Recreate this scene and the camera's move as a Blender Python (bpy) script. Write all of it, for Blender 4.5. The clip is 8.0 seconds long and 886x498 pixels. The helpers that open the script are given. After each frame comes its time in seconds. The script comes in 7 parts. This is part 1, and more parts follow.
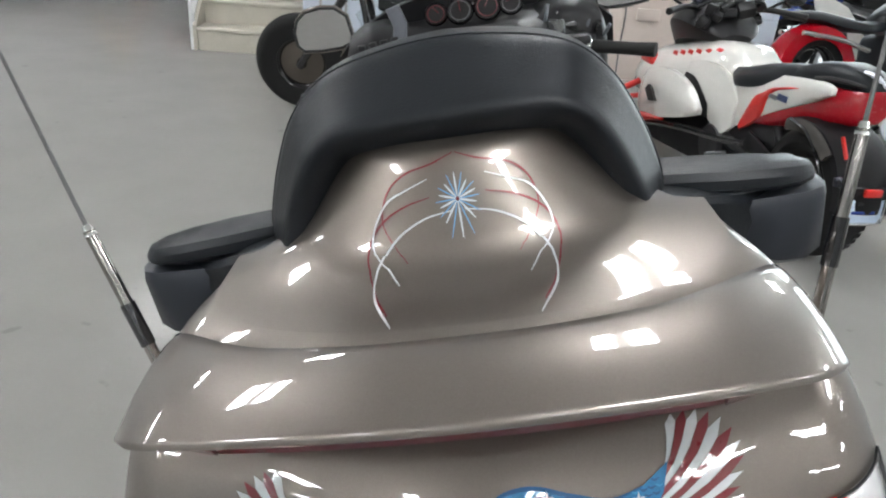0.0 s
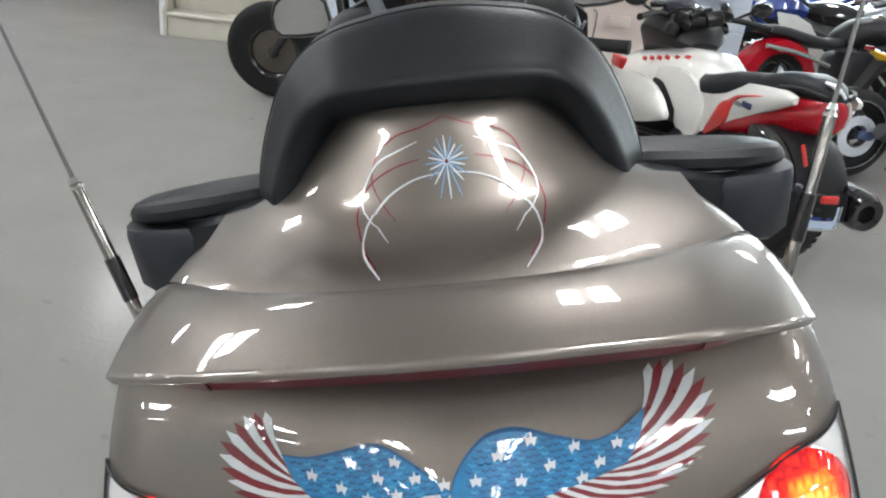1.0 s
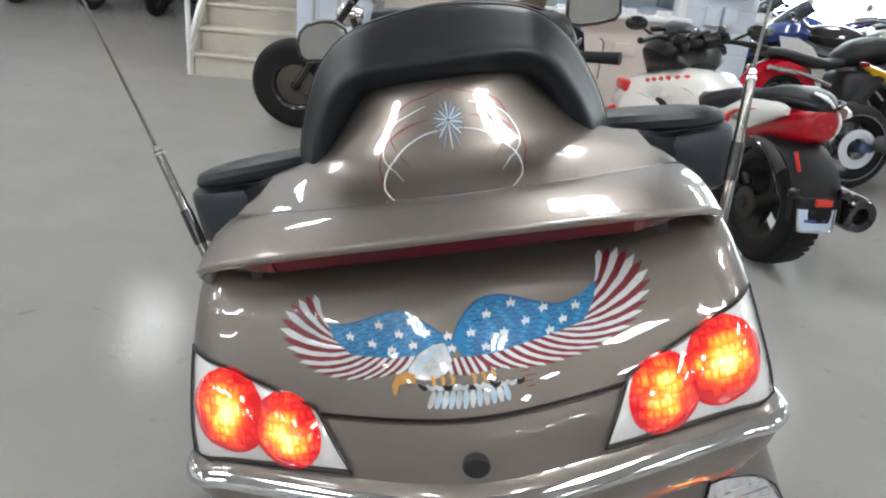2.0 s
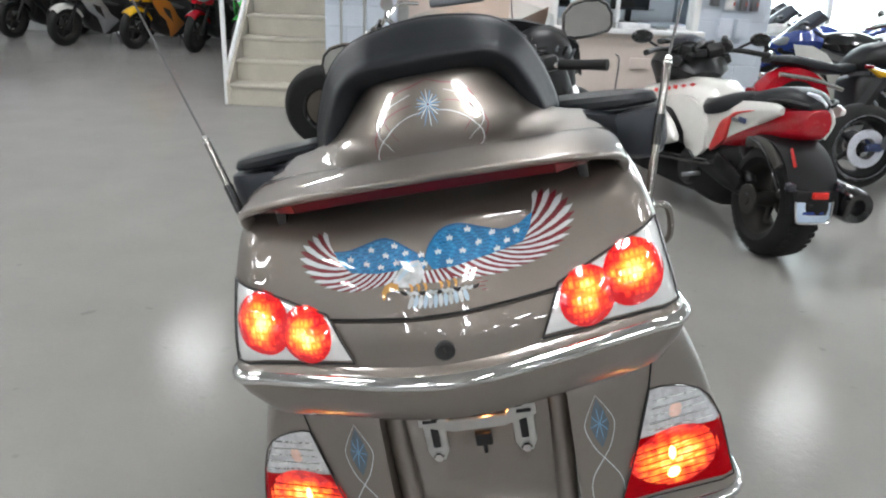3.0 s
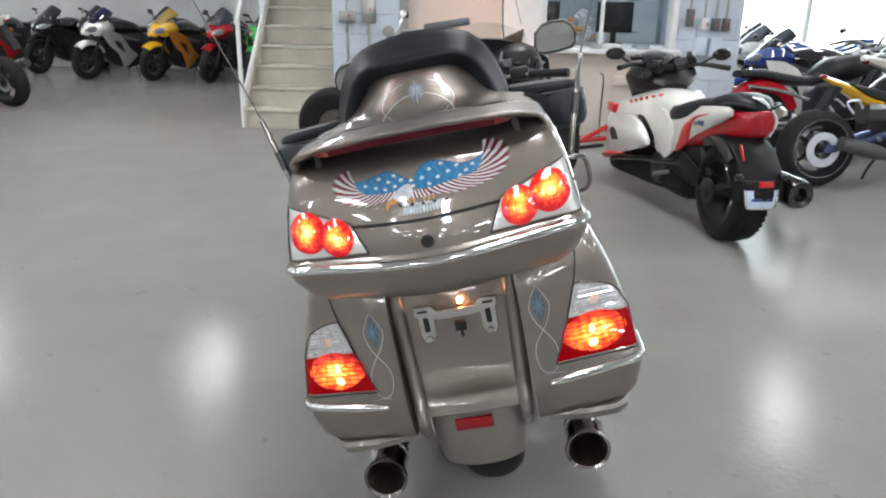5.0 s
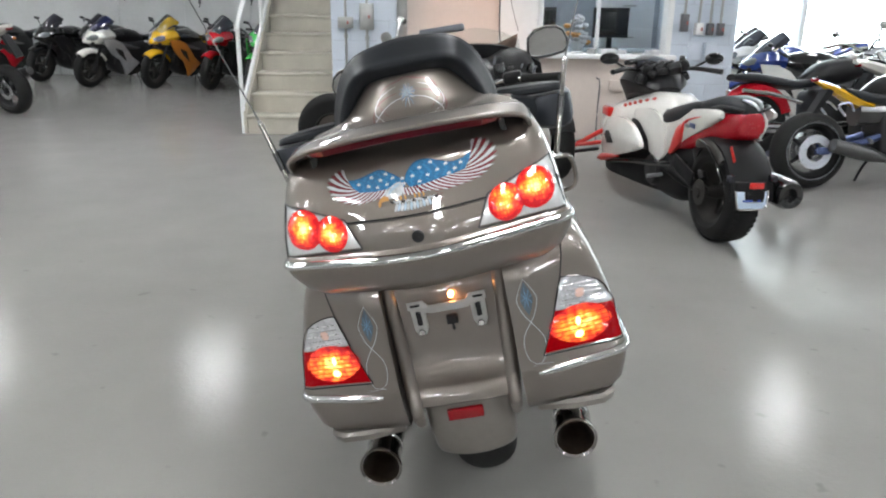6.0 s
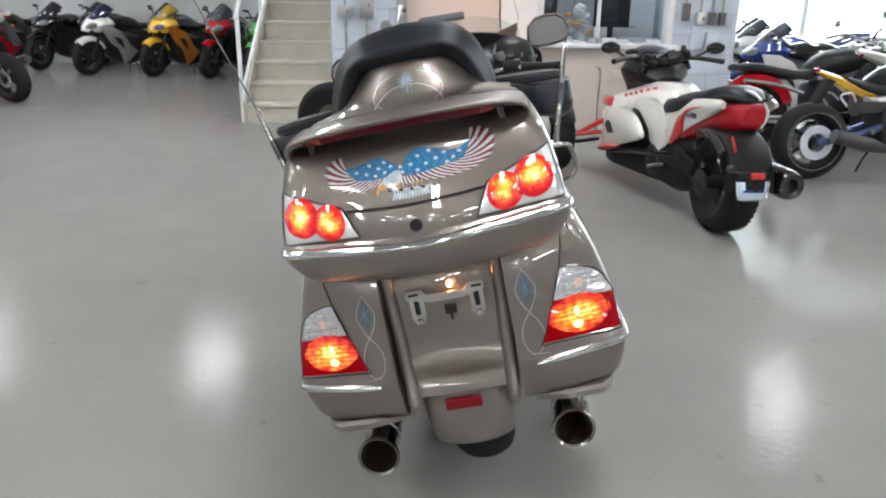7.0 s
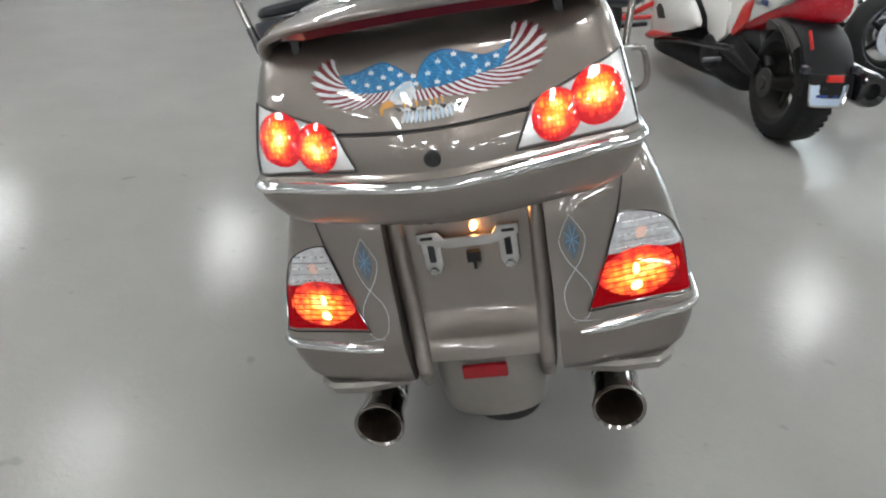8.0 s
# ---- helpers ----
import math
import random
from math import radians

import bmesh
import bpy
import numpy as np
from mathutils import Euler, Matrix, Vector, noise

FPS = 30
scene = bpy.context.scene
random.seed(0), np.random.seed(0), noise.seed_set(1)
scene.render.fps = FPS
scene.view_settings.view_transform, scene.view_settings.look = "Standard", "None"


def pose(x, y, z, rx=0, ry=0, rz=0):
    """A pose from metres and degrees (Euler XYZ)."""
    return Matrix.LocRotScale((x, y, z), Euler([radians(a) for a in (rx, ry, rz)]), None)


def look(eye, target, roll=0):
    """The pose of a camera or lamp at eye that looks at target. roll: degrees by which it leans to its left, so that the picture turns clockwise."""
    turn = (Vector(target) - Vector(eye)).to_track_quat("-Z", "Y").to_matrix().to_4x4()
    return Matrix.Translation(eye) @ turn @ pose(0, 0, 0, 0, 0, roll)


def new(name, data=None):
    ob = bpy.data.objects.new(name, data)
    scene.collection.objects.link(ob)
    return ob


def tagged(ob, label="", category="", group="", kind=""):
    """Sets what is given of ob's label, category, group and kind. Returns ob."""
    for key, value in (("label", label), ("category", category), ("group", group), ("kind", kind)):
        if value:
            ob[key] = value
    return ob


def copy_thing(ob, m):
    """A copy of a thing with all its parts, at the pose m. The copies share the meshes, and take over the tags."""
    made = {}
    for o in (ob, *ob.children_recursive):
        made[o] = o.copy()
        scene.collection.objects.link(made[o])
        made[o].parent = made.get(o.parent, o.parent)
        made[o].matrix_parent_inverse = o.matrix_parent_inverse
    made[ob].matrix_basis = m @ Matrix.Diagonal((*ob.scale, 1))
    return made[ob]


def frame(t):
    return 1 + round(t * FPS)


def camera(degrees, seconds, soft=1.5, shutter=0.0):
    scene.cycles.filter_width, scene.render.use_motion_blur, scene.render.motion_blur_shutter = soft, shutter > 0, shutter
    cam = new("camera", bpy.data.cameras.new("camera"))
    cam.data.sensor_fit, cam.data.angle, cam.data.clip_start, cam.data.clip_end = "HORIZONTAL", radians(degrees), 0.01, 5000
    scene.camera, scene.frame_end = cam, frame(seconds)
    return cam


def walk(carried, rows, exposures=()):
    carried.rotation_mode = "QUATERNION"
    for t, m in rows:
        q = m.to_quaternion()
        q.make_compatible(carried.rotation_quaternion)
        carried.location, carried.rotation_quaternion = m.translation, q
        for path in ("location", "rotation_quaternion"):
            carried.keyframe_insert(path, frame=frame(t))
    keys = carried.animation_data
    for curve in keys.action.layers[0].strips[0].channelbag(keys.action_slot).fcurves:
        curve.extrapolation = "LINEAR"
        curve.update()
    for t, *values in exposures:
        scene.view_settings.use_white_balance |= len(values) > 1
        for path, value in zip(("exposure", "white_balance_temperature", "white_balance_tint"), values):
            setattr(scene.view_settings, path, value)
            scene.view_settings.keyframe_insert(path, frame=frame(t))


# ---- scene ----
from mathutils.bvhtree import BVHTree

cam = camera(61.3, 8.0, soft=2.1)
METRES, EYE, TILT, LEAN, TURN = 1.95, 1.462, -25.8, -3.8, 0.0
ROWS = [
    (0.0, 0.0, 0.0, 0.0, -0.0, 0.0, -0.0),
    (0.5, -0.0062, 0.0403, 0.009, -1.5, -0.13, -1.17),
    (1.0, -0.0122, -0.0107, -0.0214, -2.83, 0.15, -1.87),
    (1.5, -0.0142, -0.0578, -0.0571, -2.57, 1.41, -1.38),
    (3.0, 0.0354, -0.2535, -0.1541, 1.58, 4.87, 0.87),
    (3.5, 0.0496, -0.3236, -0.1826, 1.85, 4.96, 1.31),
    (4.0, 0.0473, -0.4364, -0.2271, 1.49, 6.62, 1.98),
    (4.5, 0.0546, -0.4989, -0.2718, 2.09, 5.73, 2.46),
    (5.0, 0.0673, -0.5316, -0.2904, 2.28, 7.0, 2.04),
    (6.5, 0.0823, -0.573, -0.3109, 2.43, 7.48, 2.41),
    (7.0, 0.0828, -0.5624, -0.3092, 2.38, 6.71, 2.16),
    (7.5, 0.0996, -0.4588, -0.2741, 3.1, 3.72, 4.24),
    (8.0, 0.0735, -0.3445, -0.2299, 3.9, -2.43, -0.2),

]
EXPOSURE = [(0.0, 0.35), (8.0, 0.35)]
walk(cam, [(t, pose(0, 0, EYE, TILT, LEAN, TURN) @ pose(METRES * x, METRES * y, METRES * z, 90 + pitch, roll, yaw)) for t, x, y, z, yaw, pitch, roll in ROWS], EXPOSURE)

# ---- world and daylight ----
world = bpy.data.worlds.new("world")
scene.world = world
world.use_nodes = True
_wn = world.node_tree.nodes
_sky = _wn.new("ShaderNodeTexSky")
_sky.sky_type, _sky.sun_disc = "NISHITA", False
_sky.sun_elevation, _sky.sun_rotation = radians(38), radians(60)
world.node_tree.links.new(_sky.outputs[0], _wn["Background"].inputs["Color"])
_wn["Background"].inputs["Strength"].default_value = 0.12
sun_data = bpy.data.lights.new("sun", "SUN")
sun_data.energy, sun_data.angle, sun_data.color = 1.0, radians(12), (1.0, 0.97, 0.93)
sun = new("sun", sun_data)
sun.matrix_world = look((20, 25, 22), (4, 9, 0))

# ---- materials ----
def _nodes(name):
    m = bpy.data.materials.new(name)
    m.use_nodes = True
    nt = m.node_tree
    return m, nt, nt.nodes["Principled BSDF"]


def mat(name, col, rough=0.5, metal=0.0, coat=0.0, var=0.12, scale=8.0, bump=0.0, bscale=120.0, rvar=0.08, spec=0.5, aniso=0.0, transmission=0.0, emit=None, alpha=1.0):
    """A surface with colour drift at two scales, uneven gloss and fine relief."""
    m, nt, p = _nodes(name)
    n, l = nt.nodes, nt.links
    tc = n.new("ShaderNodeTexCoord")
    big = n.new("ShaderNodeTexNoise")
    big.inputs["Scale"].default_value, big.inputs["Detail"].default_value = scale, 4.0
    fine = n.new("ShaderNodeTexNoise")
    fine.inputs["Scale"].default_value, fine.inputs["Detail"].default_value = scale * 14, 3.0
    l.new(tc.outputs["Object"], big.inputs["Vector"])
    l.new(tc.outputs["Object"], fine.inputs["Vector"])
    mixv = n.new("ShaderNodeMath")
    mixv.operation = "MULTIPLY_ADD"
    l.new(fine.outputs["Fac"], mixv.inputs[0])
    mixv.inputs[1].default_value = 0.4
    l.new(big.outputs["Fac"], mixv.inputs[2])
    ramp = n.new("ShaderNodeMapRange")
    ramp.inputs["From Min"].default_value, ramp.inputs["From Max"].default_value = 0.4, 1.0
    ramp.inputs["To Min"].default_value, ramp.inputs["To Max"].default_value = 1.0 - var, 1.0 + var
    l.new(mixv.outputs[0], ramp.inputs["Value"])
    cm = n.new("ShaderNodeVectorMath")
    cm.operation = "SCALE"
    cm.inputs[0].default_value = col[:3]
    l.new(ramp.outputs[0], cm.inputs["Scale"])
    l.new(cm.outputs[0], p.inputs["Base Color"])
    rr = n.new("ShaderNodeMapRange")
    rr.inputs["To Min"].default_value, rr.inputs["To Max"].default_value = max(0.01, rough - rvar), min(1.0, rough + rvar)
    l.new(fine.outputs["Fac"], rr.inputs["Value"])
    l.new(rr.outputs[0], p.inputs["Roughness"])
    p.inputs["Metallic"].default_value = metal
    p.inputs["Coat Weight"].default_value = coat
    p.inputs["Coat Roughness"].default_value = 0.03
    p.inputs["Specular IOR Level"].default_value = spec
    p.inputs["Transmission Weight"].default_value = transmission
    p.inputs["Alpha"].default_value = alpha
    if emit:
        p.inputs["Emission Color"].default_value = (*emit[:3], 1)
        p.inputs["Emission Strength"].default_value = emit[3]
    if bump:
        bn = n.new("ShaderNodeTexNoise")
        bn.inputs["Scale"].default_value, bn.inputs["Detail"].default_value = bscale, 5.0
        l.new(tc.outputs["Object"], bn.inputs["Vector"])
        b = n.new("ShaderNodeBump")
        b.inputs["Strength"].default_value, b.inputs["Distance"].default_value = bump, 0.002
        l.new(bn.outputs["Fac"], b.inputs["Height"])
        l.new(b.outputs[0], p.inputs["Normal"])
    return m


def flake_paint(name, col, flake=0.09):
    """Metallic car paint: fine flakes under a smooth clear coat."""
    m, nt, p = _nodes(name)
    n, l = nt.nodes, nt.links
    tc = n.new("ShaderNodeTexCoord")
    vor = n.new("ShaderNodeTexVoronoi")
    vor.inputs["Scale"].default_value = 1600
    l.new(tc.outputs["Object"], vor.inputs["Vector"])
    drift = n.new("ShaderNodeTexNoise")
    drift.inputs["Scale"].default_value, drift.inputs["Detail"].default_value = 3.0, 3.0
    l.new(tc.outputs["Object"], drift.inputs["Vector"])
    mr = n.new("ShaderNodeMapRange")
    mr.inputs["To Min"].default_value, mr.inputs["To Max"].default_value = 1.0 - flake, 1.0 + flake
    l.new(vor.outputs["Color"], mr.inputs["Value"])
    md = n.new("ShaderNodeMapRange")
    md.inputs["To Min"].default_value, md.inputs["To Max"].default_value = 0.94, 1.06
    l.new(drift.outputs["Fac"], md.inputs["Value"])
    mul = n.new("ShaderNodeMath")
    mul.operation = "MULTIPLY"
    l.new(mr.outputs[0], mul.inputs[0])
    l.new(md.outputs[0], mul.inputs[1])
    cm = n.new("ShaderNodeVectorMath")
    cm.operation = "SCALE"
    cm.inputs[0].default_value = col
    l.new(mul.outputs[0], cm.inputs["Scale"])
    l.new(cm.outputs[0], p.inputs["Base Color"])
    p.inputs["Metallic"].default_value = 0.85
    p.inputs["Roughness"].default_value = 0.37
    p.inputs["Coat Weight"].default_value = 1.0
    p.inputs["Coat Roughness"].default_value = 0.015
    p.inputs["Coat IOR"].default_value = 1.8
    return m


def floor_paint(name):
    """Grey epoxy floor: glossy, with uneven gloss and faint patches."""
    m, nt, p = _nodes(name)
    n, l = nt.nodes, nt.links
    tc = n.new("ShaderNodeTexCoord")

    def nz(scale, detail, rough=0.5):
        t = n.new("ShaderNodeTexNoise")
        t.inputs["Scale"].default_value, t.inputs["Detail"].default_value, t.inputs["Roughness"].default_value = scale, detail, rough
        l.new(tc.outputs["Object"], t.inputs["Vector"])
        return t
    a, b = nz(0.35, 3), nz(2.6, 3)
    s = n.new("ShaderNodeMath")
    s.operation = "MULTIPLY_ADD"
    l.new(b.outputs["Fac"], s.inputs[0])
    s.inputs[1].default_value = 0.6
    l.new(a.outputs["Fac"], s.inputs[2])
    mr = n.new("ShaderNodeMapRange")
    mr.inputs["From Min"].default_value, mr.inputs["From Max"].default_value = 0.45, 1.15
    mr.inputs["To Min"].default_value, mr.inputs["To Max"].default_value = 0.90, 1.10
    l.new(s.outputs[0], mr.inputs["Value"])
    # sparse small scuffs
    sc = nz(9.0, 2)
    sr = n.new("ShaderNodeMapRange")
    sr.inputs["From Min"].default_value, sr.inputs["From Max"].default_value = 0.70, 0.76
    sr.inputs["To Min"].default_value, sr.inputs["To Max"].default_value = 1.0, 0.82
    l.new(sc.outputs["Fac"], sr.inputs["Value"])
    sm = n.new("ShaderNodeMath")
    sm.operation = "MULTIPLY"
    l.new(mr.outputs[0], sm.inputs[0])
    l.new(sr.outputs[0], sm.inputs[1])
    cm = n.new("ShaderNodeVectorMath")
    cm.operation = "SCALE"
    cm.inputs[0].default_value = FLOOR_COLOUR
    l.new(sm.outputs[0], cm.inputs["Scale"])
    l.new(cm.outputs[0], p.inputs["Base Color"])
    rr = n.new("ShaderNodeMapRange")
    rr.inputs["From Min"].default_value, rr.inputs["From Max"].default_value = 0.2, 0.8
    rr.inputs["To Min"].default_value, rr.inputs["To Max"].default_value = 0.05, 0.10
    l.new(b.outputs["Fac"], rr.inputs["Value"])
    l.new(rr.outputs[0], p.inputs["Roughness"])
    p.inputs["Specular IOR Level"].default_value = 0.060
    c = nz(34, 3, 0.62)
    bm_ = n.new("ShaderNodeBump")
    bm_.inputs["Strength"].default_value, bm_.inputs["Distance"].default_value = 0.33, 0.004
    l.new(c.outputs["Fac"], bm_.inputs["Height"])
    l.new(bm_.outputs[0], p.inputs["Normal"])
    return m


FLOOR_COLOUR = (0.270, 0.264, 0.252)
M = dict(
    paint=flake_paint("taupe_metallic_paint", (0.213, 0.185, 0.161)),
    vinyl=mat("black_vinyl", (0.0085, 0.0105, 0.0135), 0.40, spec=0.31, bump=0.25, bscale=420, scale=20),
    plastic=mat("black_plastic", (0.010, 0.010, 0.011), 0.42, spec=0.33, bump=0.1, bscale=600),
    gloss=mat("gloss_black", (0.012, 0.012, 0.013), 0.12, coat=0.6),
    rubber=mat("tyre_rubber", (0.012, 0.012, 0.012), 0.7, spec=0.3, bump=0.3, bscale=200),
    chrome=mat("chrome", (0.72, 0.72, 0.72), 0.06, metal=1.0, var=0.03, rvar=0.03),
    steel=mat("brushed_steel", (0.5, 0.5, 0.5), 0.28, metal=1.0),
    # flat black: puts the dark of holes and gaps into colour; also rims, sprocket
    flat_black=mat("flat_black_paint", (0.02, 0.018, 0.016), 0.8),
    dark=mat("dark_engine_metal", (0.035, 0.035, 0.037), 0.4, metal=0.6, bump=0.2),
    mirror=mat("mirror_glass", (0.8, 0.8, 0.8), 0.02, metal=1.0, var=0.01, rvar=0.005),
    strip_end=mat("pale_pink_lens", (0.17, 0.035, 0.04), 0.2, coat=1.0, spec=0.3),
    redstrip=mat("dark_red_lens", (0.085, 0.002, 0.008), 0.35, spec=0.25),
    stripe_red=mat("maroon_stripe", (0.17, 0.008, 0.014), 0.3, coat=1.0),
    stripe_white=mat("white_stripe", (0.60, 0.63, 0.64), 0.3, coat=1.0),
    stripe_blue=mat("pale_blue_stripe", (0.16, 0.36, 0.60), 0.3, coat=1.0),
    wing_blue=mat("painted_blue", (0.008, 0.165, 0.36), 0.3, coat=1.0, var=0.30, scale=40),
    beak=mat("painted_ochre", (0.55, 0.27, 0.06), 0.3, coat=1.0, var=0.3),
    silver=mat("painted_silver", (0.5, 0.52, 0.53), 0.3, coat=1.0, var=0.5, scale=60),
    floor=floor_paint("grey_epoxy_floor"),
)


# ---- mesh helpers ----
def mesh_of(bm, name, material, smooth=True, angle=38):
    me = bpy.data.meshes.new(name)
    bmesh.ops.recalc_face_normals(bm, faces=bm.faces)
    bm.to_mesh(me)
    bm.free()
    for mm in (material if isinstance(material, (list, tuple)) else [material]):
        me.materials.append(mm)
    if smooth:
        for poly in me.polygons:
            poly.use_smooth = True
        me.set_sharp_from_angle(angle=radians(angle))
    return me


def part(name, bm, material, parent=None, label="", m=None, smooth=True, angle=38, kind=""):
    ob = new(name, mesh_of(bm, name, material, smooth, angle))
    if m is not None:
        ob.matrix_basis = m
    ob.parent = parent
    if label or kind:
        tagged(ob, label, kind=kind)
    return ob


def thing(name, label, category, m=None, group="", kind=""):
    ob = new(name)
    ob.empty_display_size = 0.1
    if m is not None:
        ob.matrix_basis = m
    return tagged(ob, label, category, group, kind)


def loft(rings, cap=True, closed=True, bm=None):
    bm = bm or bmesh.new()
    vs = [[bm.verts.new(p) for p in r] for r in rings]
    n = len(vs[0])
    for a, b in zip(vs, vs[1:]):
        for i in range(n if closed else n - 1):
            j = (i + 1) % n
            try:
                bm.faces.new((a[i], a[j], b[j], b[i]))
            except ValueError:
                pass
    if cap and closed:
        bm.faces.new(vs[0])
        bm.faces.new(vs[-1][::-1])
    return bm


def box(sx, sy, sz, at=(0, 0, 0), bevel=0.005, seg=2, m=None, bm=None):
    """A box with rounded edges, its middle at `at`."""
    b2 = bmesh.new()
    bmesh.ops.create_cube(b2, size=1.0, matrix=Matrix.Translation(at) @ (m or Matrix()) @ Matrix.Diagonal((sx, sy, sz, 1)))
    if bevel:
        bmesh.ops.bevel(b2, geom=b2.edges[:], offset=min(bevel, 0.45 * min(sx, sy, sz)), segments=seg, affect="EDGES", profile=0.5)
    return merge(bm, b2)


def merge(bm, other):
    if bm is None:
        return other
    tmp = bpy.data.meshes.new("tmp")
    other.to_mesh(tmp)
    other.free()
    bm.from_mesh(tmp)
    bpy.data.meshes.remove(tmp)
    return bm


def smooth_path(pts, per=6):
    """Points of a Catmull-Rom curve through pts."""
    pts = [Vector(p) for p in pts]
    if len(pts) < 3:
        return pts
    out = []
    ext = [2 * pts[0] - pts[1]] + pts + [2 * pts[-1] - pts[-2]]
    for i in range(1, len(ext) - 2):
        p0, p1, p2, p3 = ext[i - 1:i + 3]
        for k in range(per):
            t = k / per
            out.append(0.5 * (2 * p1 + (p2 - p0) * t + (2 * p0 - 5 * p1 + 4 * p2 - p3) * t * t + (3 * p1 - p0 - 3 * p2 + p3) * t ** 3))
    out.append(pts[-1])
    return out


def tube(pts, r, n=10, per=6, flat=1.0, bm=None, cap=True, hint=(0, 0, 1)):
    """A round bar along a smooth path; r: a radius or radii spread along it; flat: its height over its width."""
    path = smooth_path(pts, per)
    rad = r if isinstance(r, (list, tuple)) else [r, r]
    rings = []
    up = Vector(hint)
    for i, p in enumerate(path):
        d = (path[min(i + 1, len(path) - 1)] - path[max(i - 1, 0)]).normalized()
        side = d.cross(up)
        if side.length < 1e-3:
            side = d.cross(Vector((1, 0, 0.1)))
        side.normalize()
        nn = side.cross(d).normalized()
        f = i / (len(path) - 1) * (len(rad) - 1)
        k = min(int(f), len(rad) - 2)
        rr = rad[k] + (rad[k + 1] - rad[k]) * (f - k)
        rings.append([p + rr * (math.cos(a) * side + flat * math.sin(a) * nn) for a in (2 * math.pi * j / n for j in range(n))])
    return merge(bm, loft(rings, cap)) if bm else loft(rings, cap)


def lathe(profile, n=32, axis="y", at=(0, 0, 0), bm=None, close=False, cap=True):
    """Turn a profile of (radius, along) round an axis through `at`."""
    rings = []
    o = Vector(at)
    for r, h in profile:
        ring = []
        for j in range(n):
            a = 2 * math.pi * j / n
            c, s = r * math.cos(a), r * math.sin(a)
            ring.append(o + Vector({"y": (c, h, s), "z": (c, s, h), "x": (h, c, s)}[axis]))
        rings.append(ring)
    if close:
        rings.append(rings[0])
    b = loft(rings, cap=cap and not close)
    if close:
        bmesh.ops.remove_doubles(b, verts=b.verts, dist=1e-6)
    return merge(bm, b) if bm else b


def prism(outline, depth, at=(0, 0, 0), m=None, bevel=0.0, bm=None, seg=2):
    """A plate: an outline of (x, z) pushed along y by depth."""
    b = bmesh.new()
    f = b.faces.new([b.verts.new((x, 0, z)) for x, z in outline])
    ext = bmesh.ops.extrude_face_region(b, geom=[f])
    bmesh.ops.translate(b, vec=(0, depth, 0), verts=[v for v in ext["geom"] if isinstance(v, bmesh.types.BMVert)])
    if bevel:
        bmesh.ops.recalc_face_normals(b, faces=b.faces)
        es = [e for e in b.edges if abs(e.verts[0].co.y - e.verts[1].co.y) < 1e-6]
        bmesh.ops.bevel(b, geom=es, offset=bevel, segments=seg, affect="EDGES", profile=0.5)
    bmesh.ops.transform(b, matrix=Matrix.Translation(at) @ (m or Matrix()), verts=b.verts)
    return merge(bm, b) if bm else b


def lerp(table, v):
    """Columns of a table (first column ascending) at v."""
    if v <= table[0][0]:
        return table[0][1:]
    for a, b in zip(table, table[1:]):
        if v <= b[0]:
            f = (v - a[0]) / (b[0] - a[0])
            return tuple(p + (q - p) * f for p, q in zip(a[1:], b[1:]))
    return table[-1][1:]


def ease(f):
    f = max(0.0, min(1.0, f))
    return f * f * (3 - 2 * f)


# ---- the touring motorcycle: x right, y forward from the tail, z up, then leant on its side stand ----
BIKE = pose(0.282, 0.335, 0, 0, -12.59, -2.07)
bike = thing("touring_motorcycle", "taupe metallic touring motorcycle leaning on its side stand, tail lamps lit", "motorcycle", BIKE)


def vee(x):
    return 0.377 * (math.hypot(x, 0.09) - 0.09)


def crown(z):
    """How far the lid bulges to the rear at a height."""
    f = (z - 0.976) / 0.135
    return 0.0055 * math.sin(math.pi * f) if 0.0 < f < 1.0 else 0.0


# height: half width, tail, corner radius
TRUNK = [
    (0.790, 0.270, 0.060, 0.06), (0.797, 0.300, 0.034, 0.07), (0.820, 0.326, 0.006, 0.07), (0.860, 0.346, -0.016, 0.06), (0.882, 0.353, -0.020, 0.05),
    (0.903, 0.349, -0.012, 0.05), (0.910, 0.346, -0.002, 0.05), (0.945, 0.343, 0.004, 0.05), (0.975, 0.339, 0.016, 0.05), (1.010, 0.334, 0.034, 0.06),
    (1.045, 0.327, 0.053, 0.06), (1.080, 0.318, 0.073, 0.06), (1.105, 0.308, 0.094, 0.06), (1.125, 0.297, 0.120, 0.07), (1.138, 0.287, 0.150, 0.08),
    (1.146, 0.274, 0.180, 0.09), (1.150, 0.256, 0.200, 0.10)]


def trunk_ring(z, grow=0.0, front=0.60):
    hw, yr, rc = lerp(TRUNK, z)
    hw, yr = hw + grow, yr - grow - crown(z)
    if z > 1.07:
        front = 0.60 - 0.180 * ease((z - 1.07) / 0.03)
    e = hw - rc
    pts = [Vector((e * k / 14, yr + vee(e * k / 14), z)) for k in range(-14, 15)]
    for s in (1, -1):
        arc = []
        cy = yr + vee(e) + rc
        for k in range(1, 8):
            a = radians(90 * k / 7)
            arc.append(Vector((s * (e + rc * math.sin(a)), cy - rc * math.cos(a), z)))
        side = [Vector((s * (hw - 0.02 * f), cy + (front - cy) * f, z)) for f in (0.25, 0.5, 0.75, 1.0)]
        if s == 1:
            pts += arc + side
        else:
            pts += (arc + side)[::-1]
    return pts


